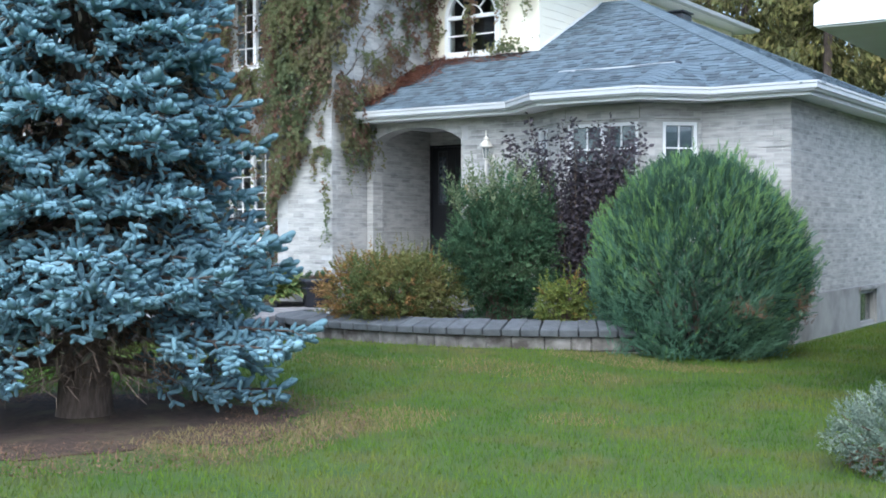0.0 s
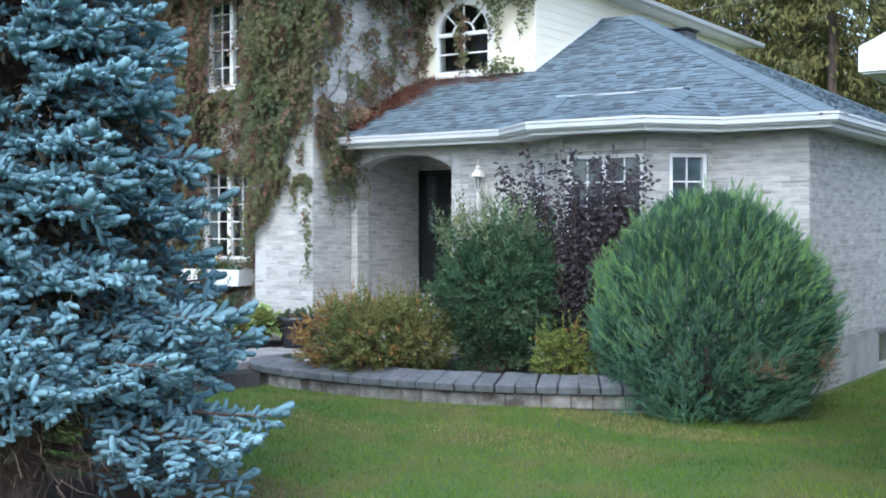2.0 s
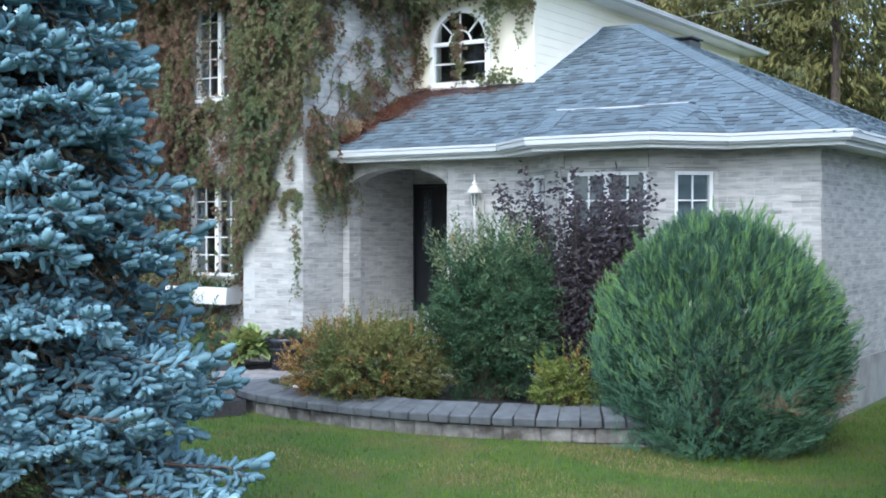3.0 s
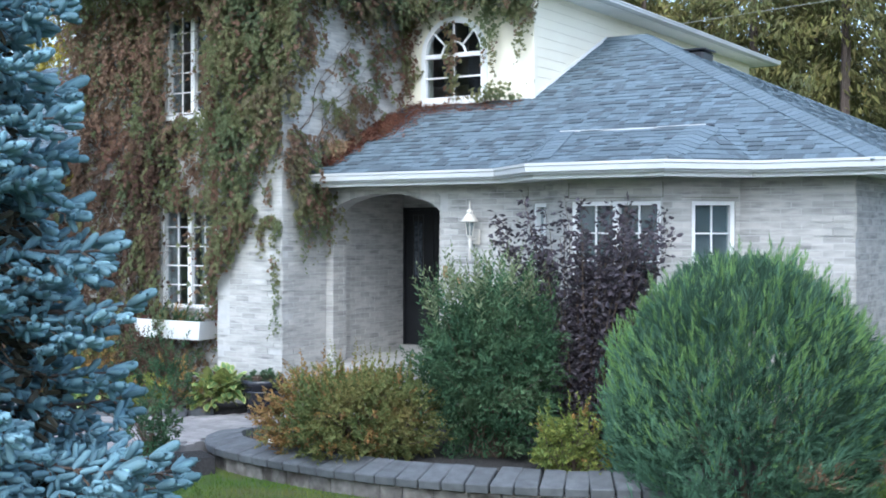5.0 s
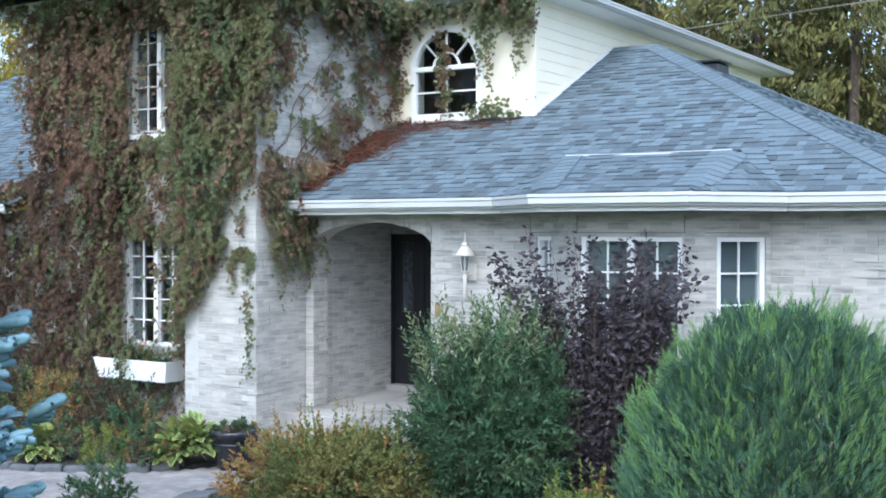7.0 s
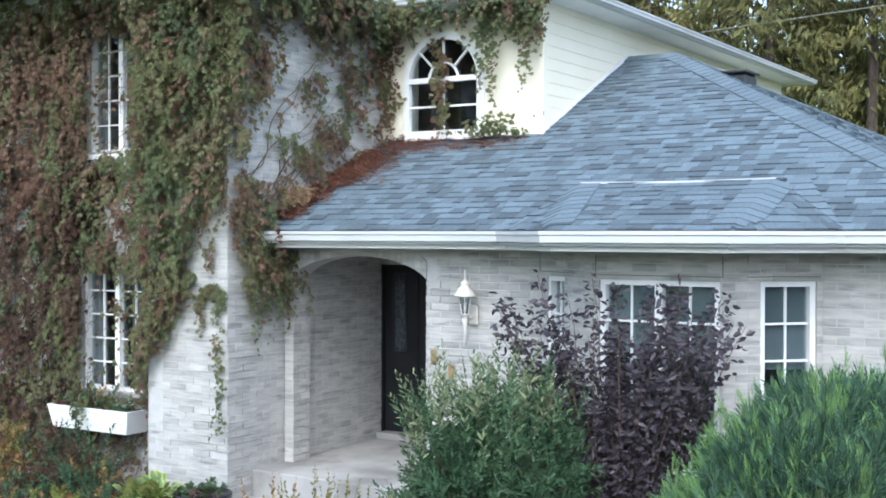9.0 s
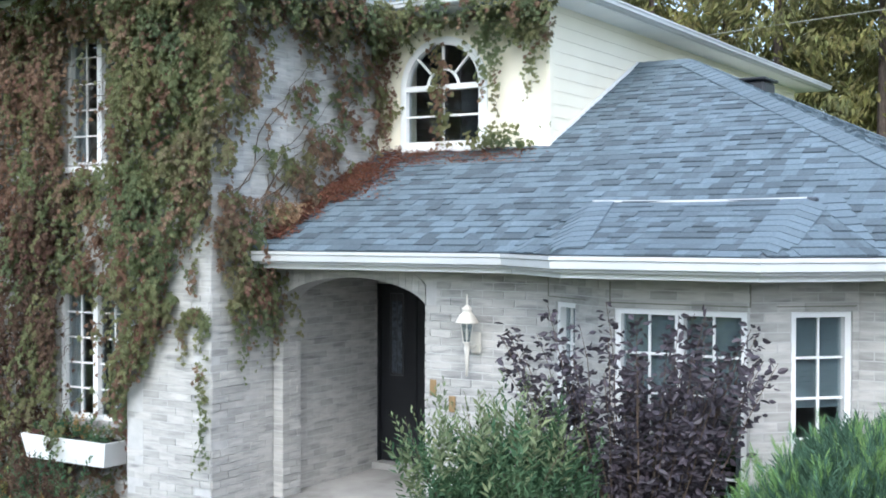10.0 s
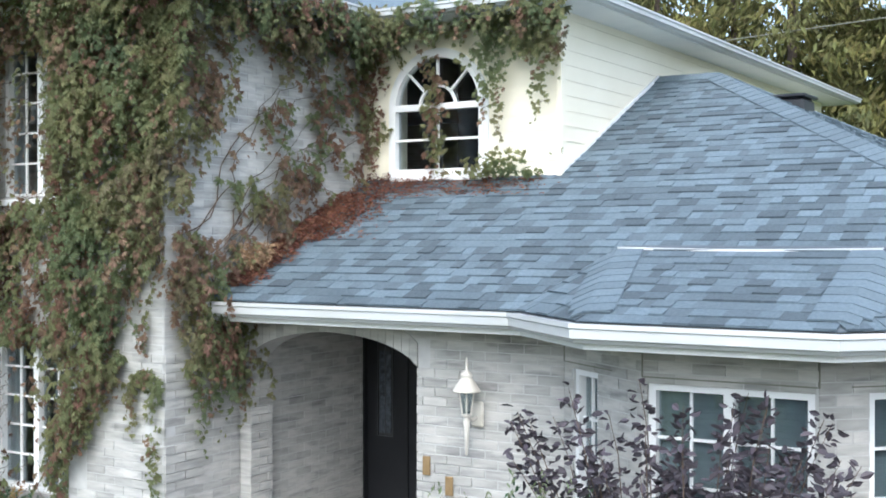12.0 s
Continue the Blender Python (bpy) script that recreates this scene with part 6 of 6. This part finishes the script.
    for name, mask, mat, label in (("foliage", ~B, M_IVY, "green and olive creeper leaves"), ("autumn_foliage", B & ~deep, M_IVY_BROWN, "brown and red autumn creeper leaves"), ("deep_autumn_foliage", B & deep, M_IVY_DEEP, "darker red-brown creeper leaves low on the wall")):
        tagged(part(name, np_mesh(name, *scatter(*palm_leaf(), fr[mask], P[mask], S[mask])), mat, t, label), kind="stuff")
    # woody stems
    for k in range(34):
        w = w_left if k < 16 else (w_tr if k < 26 else w_tf)
        u, z = (g.choice([g.uniform(0.1, 1.55), g.uniform(3.15, 3.3)]) if w is w_left else g.uniform(0.1, w.len * (1.0 if w is not w_tr else 0.3))), 0.3 if w is w_left else g.uniform(3.4, 4.0)
        pts = []
        for q in range(16):
            pts.append(w.at(u, 0.02, z))
            u = float(np.clip(u + g.normal() * (0.02 if w is w_left else 0.07) + (0.13 if w is w_tr else 0), 0.05, w.len - 0.05))
            z += 0.36 if w is w_left else g.uniform(0.04, 0.18)
            if z > UP_Z:
                break
        if len(pts) > 3:
            paths.append(np.array(pts))
            rad.append(np.linspace(0.007, 0.002, len(pts)))
    tagged(part("stem_mass", np_mesh("stem_mass", *tubes(paths, rad, 3)), M_TWIG, t), kind="stuff")
    # red and dry growth lying on the roof against the walls
    n = 4600
    y = g.uniform(14.8, SID_Y, n)
    x = TX + 0.03 + np.abs(g.normal(size=n)) * (0.13 + 0.16 * (y > 15.6)) + np.where(y > 16.45, g.random(n) ** 1.6 * 1.7, 0)
    z = zf(y) + 0.022 + g.random(n) * 0.09 * np.exp(-(x - TX) * 2.2)
    Q = np.stack([x, np.minimum(y, SID_Y - 0.04), z], -1)
    dq = unit(g.normal(size=Q.shape) * (1, 1, 0.35) + (0.2, -0.2, 0.05))
    part("red_growth", np_mesh("red_growth", *scatter(*palm_leaf(3), frames_along(dq, (0, -0.3, 1)), Q, g.uniform(0.025, 0.055, n))), M_IVY_RED, t, "dry red creeper lying along the roof edge")["kind"] = "stuff"
    n = 260
    Q = np.stack([TX + 0.12 + np.abs(g.normal(size=n)) * 0.07, 15.05 + g.normal(size=n) * 0.13, zf(15.05) + 0.05 + g.random(n) * 0.22], -1)
    part("dry_clump", np_mesh("dry_clump", *scatter(*palm_leaf(3), frames_along(unit(g.normal(size=Q.shape) + (0.2, -0.2, -0.5))), Q, g.uniform(0.03, 0.06, n))), M_TAN, t, "tan dried creeper clump")["kind"] = "stuff"
    n = 170
    Q = np.stack([g.normal(size=n) * 0.19 - 7.98, SID_Y - 0.1 - g.random(n) * 0.2, zf(SID_Y) + 0.01 + g.random(n) ** 2 * 0.2], -1)
    part("sprig", np_mesh("sprig", *scatter(*palm_leaf(), frames_along(unit(g.normal(size=Q.shape) + (0, -0.4, 0.2))), Q, g.uniform(0.04, 0.07, n))), M_IVY, t, "green sprig below the arched window")["kind"] = "stuff"


creeper()


# ---- blue spruce ----
def finger(sides=5, needles=16):
    """A short blunt shoot thick with needles."""
    g = np.random.default_rng(5)
    a = np.arange(sides) * 2 * math.pi / sides
    rings = [(0.0, 0.10), (0.32, 0.185), (0.86, 0.175), (1.02, 0.07)]
    v = np.concatenate([np.stack([r * np.cos(a), np.full(sides, y), r * np.sin(a)], -1) for y, r in rings])
    f = []
    for i in range(len(rings) - 1):
        for j in range(sides):
            p, q = i * sides + j, i * sides + (j + 1) % sides
            f += [(p, q, q + sides), (p, q + sides, p + sides)]
    out = [(v, f)]
    for k in range(needles):
        y, t = g.uniform(-0.05, 0.90), 6.28 * (k + g.random()) / needles * 7
        r0, L = 0.15, g.uniform(0.07, 0.14)
        c, s = math.cos(t), math.sin(t)
        b = np.array([c * r0, y, s * r0])
        tip = np.array([c * (r0 + L), y + 0.16, s * (r0 + L)])
        side = np.array([-s, 0.0, c]) * 0.036
        out.append((np.stack([b - side, b + side, tip]), [(0, 1, 2)]))
    return join(out)


def spruce():
    g = np.random.default_rng(103)
    cx, cy, H = -5.5, 5.8, 10.2
    t = thing("blue_spruce", (cx, cy, 0), "tall blue spruce with layered silvery-blue branches", "tree")
    zt = np.linspace(0, H - 0.2, 14)
    part("trunk", np_mesh("trunk", *tubes([np.stack([cx + 0.03 * np.sin(zt), cy + 0.03 * np.cos(zt), zt], -1)], [np.interp(zt, [0, 0.2, H], [0.24, 0.17, 0.02])], 12)), M_BARK, t, smooth=True)
    P, D, S = [], [], []
    up = np.array([0, 0, 1.0])
    twigs, twig_rad = [], []

    def shoot(p, d, size):
        P.append(p)
        D.append(d)
        S.append(size)

    def spray_branch(b, way, sl, out, fine):
        """A side branch: shoots to both sides in a flat, drooping fan, with a longer one at its end."""
        steps = max(1, int(sl / fine))
        level = unit(np.cross(way, up))
        droop = g.uniform(0.10, 0.34)
        for i in range(steps):
            w = (i + 0.8) / steps
            p = b + way * sl * w - up * droop * w * w * sl
            for e in (-1, 1):
                shoot(p + g.normal(size=3) * 0.010, way * g.uniform(0.35, 0.75) + level * e * g.uniform(0.5, 1.0) + up * g.uniform(-0.35, 0.45), g.uniform(0.072, 0.115))
            if g.random() < 0.34:
                shoot(p, way * 0.5 + up * g.uniform(0.4, 1.0) + g.normal(size=3) * 0.35, g.uniform(0.075, 0.115))
            if g.random() < 0.40:
                shoot(p, way * 0.45 - up * g.uniform(0.5, 1.3) + g.normal(size=3) * 0.3, g.uniform(0.07, 0.11))
        tip = b + way * sl - up * droop * sl
        shoot(tip, way + up * g.uniform(-0.05, 0.45), g.uniform(0.10, 0.15))
        for e in (-1, 1):
            shoot(tip, way + level * e * g.uniform(0.5, 0.9) + up * g.uniform(-0.1, 0.4), g.uniform(0.085, 0.125))
        twigs.append([b, b + way * sl * 0.5 - up * droop * 0.25 * sl, tip])
        twig_rad.append([0.007, 0.005, 0.003])

    def limb(z, az, L, frac, fine):
        c, s = math.cos(az), math.sin(az)
        m = 10
        ss = np.linspace(0, 1, m)
        sag = g.uniform(0.28, 0.46) * (1.25 if z < 0.95 else 1.0 if frac < 0.5 else 0.3)
        rise = 0.08 * L - sag * L * ss * (1 - g.uniform(0.45, 0.72) * ss)
        pts = np.stack([cx + c * L * ss, cy + s * L * ss, np.maximum(z + rise, 0.16 if math.sin(az + radians(39)) > 0.55 else 0.46)], -1)
        part("limb", np_mesh("limb", *tubes([pts], [np.linspace(0.030 * (1 - frac) + 0.008, 0.006, m)], 5)), M_BARK, t)
        out, side = np.array([c, s, 0.0]), np.array([-s, c, 0.0])
        q = 0.34 * L
        while q < L * 0.97:
            f = q / L
            b = np.array([np.interp(f, ss, pts[:, j]) for j in range(3)])
            reach = min(0.62 * L * (1 - f) + 0.12, 0.20 + 0.95 * q) * g.uniform(0.65, 1.05)
            for sg in (-1, 1):
                spray_branch(b, unit(out * g.uniform(0.55, 1.0) + side * sg * g.uniform(0.6, 1.0) + up * g.uniform(-0.35, 0.12)), reach, out, fine)
            shoot(b, out * 0.6 + up * g.uniform(0.3, 1.0) + side * g.uniform(-0.6, 0.6), g.uniform(0.09, 0.14))
            q += 0.155 if fine < 0.12 else 0.21
        shoot(pts[-1], out + up * g.uniform(0.15, 0.6), g.uniform(0.15, 0.20))
        for e in (-0.9, -0.45, 0.45, 0.9):
            shoot(pts[-1], out + side * e + up * g.uniform(0.0, 0.6), g.uniform(0.11, 0.16))

    z = 0.40
    while z < H - 0.3:
        frac = z / H
        low = z < 4.6
        reach = float(np.interp(z, [0.4, 1, 2, 3, 3.6, 5, H], [1.80, 1.98, 1.68, 1.36, 1.20, 0.92, 0.05]))
        whorl = int(round(9 - 3 * frac))
        rot = g.uniform(0, 6.28)
        for k in range(whorl):
            az = rot + 6.283 * (k + g.uniform(-0.3, 0.3)) / whorl
            # open below towards the lawn and away from it
            side = math.sin(az + radians(39))
            if (z < 0.62 and -0.40 < side < 0.62) or (z < 0.9 and -0.02 < side < 0.30):
                continue
            limb(z + g.uniform(-0.10, 0.10), az, reach * g.uniform(0.82, 0.99), frac, 0.082 if low else 0.16)
        # shorter branches between the whorls
        if low and z > 0.7:
            for k in range(8):
                limb(z + 0.22 + g.uniform(-0.06, 0.06), 0.785 * (k + g.uniform(-0.4, 0.4)), reach * g.uniform(0.62, 0.90), frac, 0.086)
        z += g.uniform(0.42, 0.50)
    P, D, S = np.array(P), np.array(D), np.array(S)
    keep = P[:, 2] > 0.10
    P, D, S = P[keep], D[keep], S[keep]
    lawn_side = (P[:, 0] - cx) * 0.83 - (P[:, 1] - cy) * 0.56 > -0.35
    for name, mask, tmpl in (("crown", (P[:, 2] < 4.7) & lawn_side, finger()), ("crown_back", (P[:, 2] < 4.7) & ~lawn_side, finger(4, 3)), ("crown_top", P[:, 2] >= 4.7, finger(4, 2))):
        tagged(part(name, np_mesh(name, *scatter(*tmpl, frames_along(D[mask]), P[mask], S[mask])), M_NEEDLE, t, smooth=True), kind="stuff")
    # dull old needles, colour darkened for shade, and bare dead twigs near the trunk
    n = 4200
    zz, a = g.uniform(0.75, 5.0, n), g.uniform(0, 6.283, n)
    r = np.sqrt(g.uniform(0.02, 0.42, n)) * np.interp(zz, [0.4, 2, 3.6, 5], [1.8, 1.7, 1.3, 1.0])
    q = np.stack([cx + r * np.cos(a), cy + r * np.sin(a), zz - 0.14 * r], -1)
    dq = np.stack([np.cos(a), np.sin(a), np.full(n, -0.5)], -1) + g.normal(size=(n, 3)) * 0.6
    tagged(part("inner_growth", np_mesh("inner_growth", *scatter(*finger(4, 3), frames_along(dq), q, g.uniform(0.06, 0.11, n))), M_INNER, t, "dull brown-green old needles inside the crown, colour darkened for shade"), kind="stuff")
    for k in range(2600):
        zz = g.uniform(0.35, 4.8) if k % 4 else g.uniform(0.35, 0.8)
        a, r = g.uniform(0, 6.28), g.uniform(0.1, 0.7) * (1.75 - 0.18 * zz)
        b = np.array([cx + r * math.cos(a), cy + r * math.sin(a), zz])
        e = b + unit(np.array([math.cos(a) + g.normal() * 0.6, math.sin(a) + g.normal() * 0.6, -0.5 + g.normal() * 0.3])) * g.uniform(0.12, 0.34)
        twigs.append([b, (b + e) / 2 + g.normal(size=3) * 0.03, e])
        twig_rad.append([0.006, 0.004, 0.0015])
    tagged(part("twig_mass", np_mesh("twig_mass", *tubes(twigs, twig_rad, 3)), M_TWIG, t), kind="stuff")


spruce()


# ---- woods behind ----
def sprig():
    """A slim hanging sprig."""
    return LEAF_V * (0.66, 1, 1), LEAF_F


def far_conifer(x, y, h, r, seed, mat, label, n=135):
    g = np.random.default_rng(seed)
    t = thing("conifer", (x, y, 0), label, "tree", "woods behind the house")
    part("trunk", np_mesh("trunk", *tubes([[(x, y, 0), (x + 0.1, y, h * 0.5), (x, y, h * 0.98)]], [[0.18, 0.13, 0.03]], 7)), M_BARK, t)
    P, D = [], []
    for k in range(n):
        z = h * (0.30 + 0.70 * (k + g.random()) / n)
        L = r * (1 - z / h) ** 0.6 * g.uniform(0.55, 1.15) + 0.25
        a = g.uniform(0, 6.28)
        m = int(L * 38) + 3
        s = g.random(m) ** 0.6
        p = np.stack([x + math.cos(a) * L * s, y + math.sin(a) * L * s, z - 0.28 * L * s + 0.10 * L * s * s], -1) + g.normal(size=(m, 3)) * (0.16, 0.16, 0.10)
        p[:, 2] -= g.random(m) * 0.45
        P.append(p)
        D.append(np.stack([np.full(m, 0.6 * math.cos(a)), np.full(m, 0.6 * math.sin(a)), np.full(m, -0.9)], -1) + g.normal(size=(m, 3)) * 0.45)
    P, D = np.concatenate(P), np.concatenate(D)
    tagged(part("crown", np_mesh("crown", *scatter(*sprig(), frames_along(D), P, g.uniform(0.16, 0.34, len(P)))), mat, t), kind="stuff")
    return t


M_GOLD = material("yellowing_foliage", [(0.16, 0.14, 0.02), (0.30, 0.24, 0.03)], 0.6, 0.85, spread="island", amount=0.35, translucent=0.25)
gw = np.random.default_rng(77)
for k in range(19):
    x = -20.5 + 1.05 * k + gw.uniform(-0.4, 0.4)
    far_conifer(x, (36, 40, 44)[k % 3] + gw.uniform(-1, 1), gw.uniform(12.5, 16.5), gw.uniform(2.6, 3.5), 200 + k, M_WOODS, "tall olive-green conifer in the woods behind the house")
for k in range(6):
    far_conifer(-58 + 3.6 * k, 40 + gw.uniform(-3, 3), gw.uniform(12, 17), 3.2, 300 + k, M_GOLD, "tall yellowing tree beyond the neighbouring house", 110)

# overhead cable
tagged(part("overhead_cable", np_mesh("overhead_cable", *tubes([[(-20.5, 36.5, 8.9), (-13.2, 34.6, 8.55), (-5, 33.4, 8.75), (-1.5, 35.0, 9.0)]], [[0.014] * 4], 6)), M_CABLE, None), "thin overhead utility cable", "cable")

# ---- lawn blades ----
def lawn():
    g = np.random.default_rng(131)
    n = 270000
    x, y = g.uniform(-9.5, 3.2, n), g.uniform(1.6, 20.0, n)
    cy = np.where(x < -8.25, np.interp(x, [-14.5, -9.32, -8.45, -8.25], [8.85, 10.12, 10.8, 11.3]), np.interp(x, curve[30:, 0], curve[30:, 1], right=20.0))
    keep = (y < cy - 0.04) & (np.hypot((x + 5.3) / 2.1, (y - 5.6) / 1.9) > 0.72 + 0.5 * g.random(n) ** 1.3) & ((x > -2.4) | (y < 13.0)) & ((x > -8.5) | (y < 10.8))
    x, y = x[keep], y[keep]
    n = len(x)
    d = np.stack([g.normal(size=n) * 0.35, g.normal(size=n) * 0.35, np.ones(n)], -1)
    tv, tf = np.array([(-0.10, 0, 0), (0.10, 0, 0), (0, 1, 0.15)]), np.array([(0, 1, 2)])
    # sparser beyond
    xs, ys = g.uniform(-24, 15, 70000), g.uniform(-5, 24, 70000)
    far = ((xs < -9.5) | (xs > 3.2) | (ys < 1.6) | (ys > 20)) & ((xs > -2.2) | (ys < 9.9)) & ((xs < 0.4) | (ys < 8.8) | (xs > 7.5) | (ys > 17))
    x, y = np.concatenate([x, xs[far]]), np.concatenate([y, ys[far]])
    n = len(x)
    d = np.concatenate([d, np.stack([g.normal(size=n - len(d)) * 0.35, g.normal(size=n - len(d)) * 0.35, np.ones(n - len(d))], -1)])
    v, f = scatter(tv, tf, frames_along(d), np.stack([x, y, ground_height(x, y) - 0.005], -1), g.uniform(0.028, 0.065, n))
    tagged(part("grass", np_mesh("grass", v, f), M_GRASS, None), "short green lawn grass with dry blades", "grass", kind="stuff")


lawn()


def dry_grass():
    """Straw-coloured blades in worn patches of the lawn."""
    g = np.random.default_rng(133)
    P = []
    for x, y, rx, ry, n in DRY:
        a, r = g.uniform(0, 6.283, n), np.sqrt(g.random(n)) * (0.8 + 0.35 * g.random(n))
        P.append(np.stack([x + rx * r * np.cos(a), y + ry * r * np.sin(a)], -1))
    P = np.concatenate(P)
    n = len(P)
    z = ground_height(P[:, 0], P[:, 1]) - 0.004
    d = np.stack([g.normal(size=n) * 0.6, g.normal(size=n) * 0.6, np.ones(n)], -1)
    v, f = scatter(np.array([(-0.10, 0, 0), (0.10, 0, 0), (0, 1, 0.15)]), np.array([(0, 1, 2)]), frames_along(d), np.column_stack([P, z]), g.uniform(0.025, 0.06, n))
    tagged(part("dry_grass", np_mesh("dry_grass", v, f), M_STRAW, None), "straw-coloured dry grass in worn patches of the lawn", "grass", kind="stuff")


DRY = ((-3.35, 6.9, 0.55, 0.75, 2600), (-3.6, 5.6, 0.7, 0.7, 2600), (-3.9, 10.2, 1.3, 0.5, 1900), (-3.2, 11.6, 1.2, 0.4, 2600), (-1.98, 7.8, 0.4, 0.3, 420), (-6.2, 9.8, 1.1, 0.4, 1200))
dry_grass()


def litter():
    g = np.random.default_rng(161)
    n = 16000
    a, r = g.uniform(0, 6.283, n), 0.55 + 0.62 * g.random(n) ** 0.8
    x, y = -5.3 + 2.1 * r * np.cos(a), 5.6 + 1.9 * r * np.sin(a)
    d = np.stack([g.normal(size=n), g.normal(size=n), g.normal(size=n) * 0.25 + 0.1], -1)
    v, f = scatter(np.array([(-0.12, 0, 0), (0.12, 0, 0), (0, 1, 0)]), np.array([(0, 1, 2)]), frames_along(d, (0, 0, 1)), np.stack([x, y, 0.012 + 0.012 * g.random(n)], -1), g.uniform(0.02, 0.06, n))
    tagged(part("needle_litter", np_mesh("needle_litter", v, f), M_DRY, None), "dry brown needles and twigs round the spruce", "litter", kind="stuff")


litter()

# ---- pieces ----
def block_piece(w, d, h, bevel):
    bm = box(-w / 2, w / 2, 0, d, 0, h, bevel)
    me = bpy.data.meshes.new("block")
    bm.to_mesh(me)
    bm.free()
    return me


retaining = thing("retaining_wall", (-6.1, 11.6, 0), "low curved retaining wall of grey split stone blocks with caps", "garden wall")
total = arc[-1]
g = np.random.default_rng(141)
course_part = part("courses", sweep([tuple(p) for p in curve[::6]], [(-0.03, -0.08), (-0.03, 0.235), (-0.22, 0.235), (-0.22, -0.08)]), M_MULCH, retaining)
caps, blocks = {}, {}
for zc, h, lo, hi, out in ((-0.06, 0.135, 0.26, 0.44, 0.0), (0.078, 0.165, 0.22, 0.42, 0.008), (0.245, 0.095, 0.30, 0.31, -0.06)):
    s = g.uniform(0, 0.2)
    while s < total - 0.1:
        w = round(g.uniform(lo, hi) / 0.04) * 0.04 if hi - lo > 0.05 else 0.23
        p, d = on_curve(s + w / 2)
        cap = zc > 0.2
        key = (w, h)
        store = caps if cap else blocks
        if key not in store:
            me = block_piece(w - (0.014 if cap else 0.008), 0.42 if cap else 0.18, h - 0.004, 0.010 if cap else 0.014)
            me.materials.append(M_CAP if cap else M_BLOCK)
            store[key] = me
        ob = new("cap_stone" if cap else "stone_block", store[key])
        nrm = np.array([d[1], -d[0]])
        q = p - nrm * (out + g.uniform(-0.006, 0.006) * (0.4 if cap else 1.0))
        ob.matrix_basis = Matrix.Translation((q[0], q[1], zc)) @ Matrix.Rotation(math.atan2(d[1], d[0]) + g.normal() * (0.03 if cap else 0.012), 4, "Z")
        if cap:  # the caps have settled and lean out
            ob.matrix_basis = ob.matrix_basis @ Matrix.Rotation(radians(min(12.5, 6 + 2.0 * s) + g.normal() * 0.8), 4, "X")
        ob.parent = course_part
        s += w

# walkway pavers
g = np.random.default_rng(151)


def inside(px, py, poly):
    c = False
    for (x0, y0), (x1, y1) in zip(poly, poly[1:] + poly[:1]):
        if (y0 > py) != (y1 > py) and px < (x1 - x0) * (py - y0) / (y1 - y0) + x0:
            c = not c
    return c


pw, pd = 0.20, 0.15
pm = block_piece(pw - 0.008, pd - 0.008, 0.03, 0.004)
pm.materials.append(material("grey_paver_pieces", [(0.19, 0.18, 0.18), (0.28, 0.265, 0.265)], 5, 0.92, 0.3, 90, spread="object", amount=0.12))
rest, count = [], 0
for j in range(36):
    for i in range(34):
        x, y = -14.4 + i * pw + (0.1 if j % 2 else 0), 9.7 + j * pd
        if not all(inside(x + a, y + b, WALK) for a in (-0.03, 0.03) for b in (0.05, 0.10)):
            continue
        if x > -11.5 and count < 290:
            ob = new("paver", pm)
            ob.matrix_basis = Matrix.Translation((x, y, WALK_Z - 0.02 + g.uniform(-0.002, 0.002)))
            ob.parent = walkway
            count += 1
        else:
            rest.append((x - pw / 2 + 0.004, y, WALK_Z - 0.02))
if rest:
    r = np.array(rest)
    k = len(r)
    one = np.ones((k, 1))
    tagged(part("pavers", np_mesh("pavers", *boxes_np(r, one * (pw - 0.008, 0, 0), one * (0, pd - 0.008, 0), one * (0, 0, 0.03))), M_PAVER, walkway), kind="stuff")

# single bricks and shingles
brick_me = None
for w, wall, rows in PIECES:
    ang = math.atan2(w.d[1], w.d[0])
    for r in rows:
        if brick_me is None:
            brick_me = block_piece(BRICK - JOINT, 0.03, COURSE - JOINT, 0.003)
            brick_me.materials.append(M_BRICK_P)
        ob = new("brick", brick_me)
        p = w.at((r[0] + r[1]) / 2, r[3], r[4])
        ob.matrix_basis = Matrix.Translation(p) @ Matrix.Rotation(ang, 4, "Z")
        ob.parent = wall
tab_me = {}
m3 = Matrix((s_front.u, s_front.v, s_front.n)).transposed().to_4x4()
for r in near:
    w = round(r[1] - r[0], 2)
    if (w, r[4]) not in tab_me:
        s = Slope((0, 0, 0), (1, 0, 0), (0, 1, 0))
        tab_me[w, r[4]] = np_mesh("shingle", *s.tabs([(0, w - 0.002, 0, EXPO + 0.02, r[4])]))
        tab_me[w, r[4]].materials.append(M_SHINGLE_P)
    ob = new("shingle", tab_me[w, r[4]])
    ob.matrix_basis = Matrix.Translation(s_front.o + r[0] * s_front.u + r[2] * s_front.v) @ m3
    ob.parent = roof
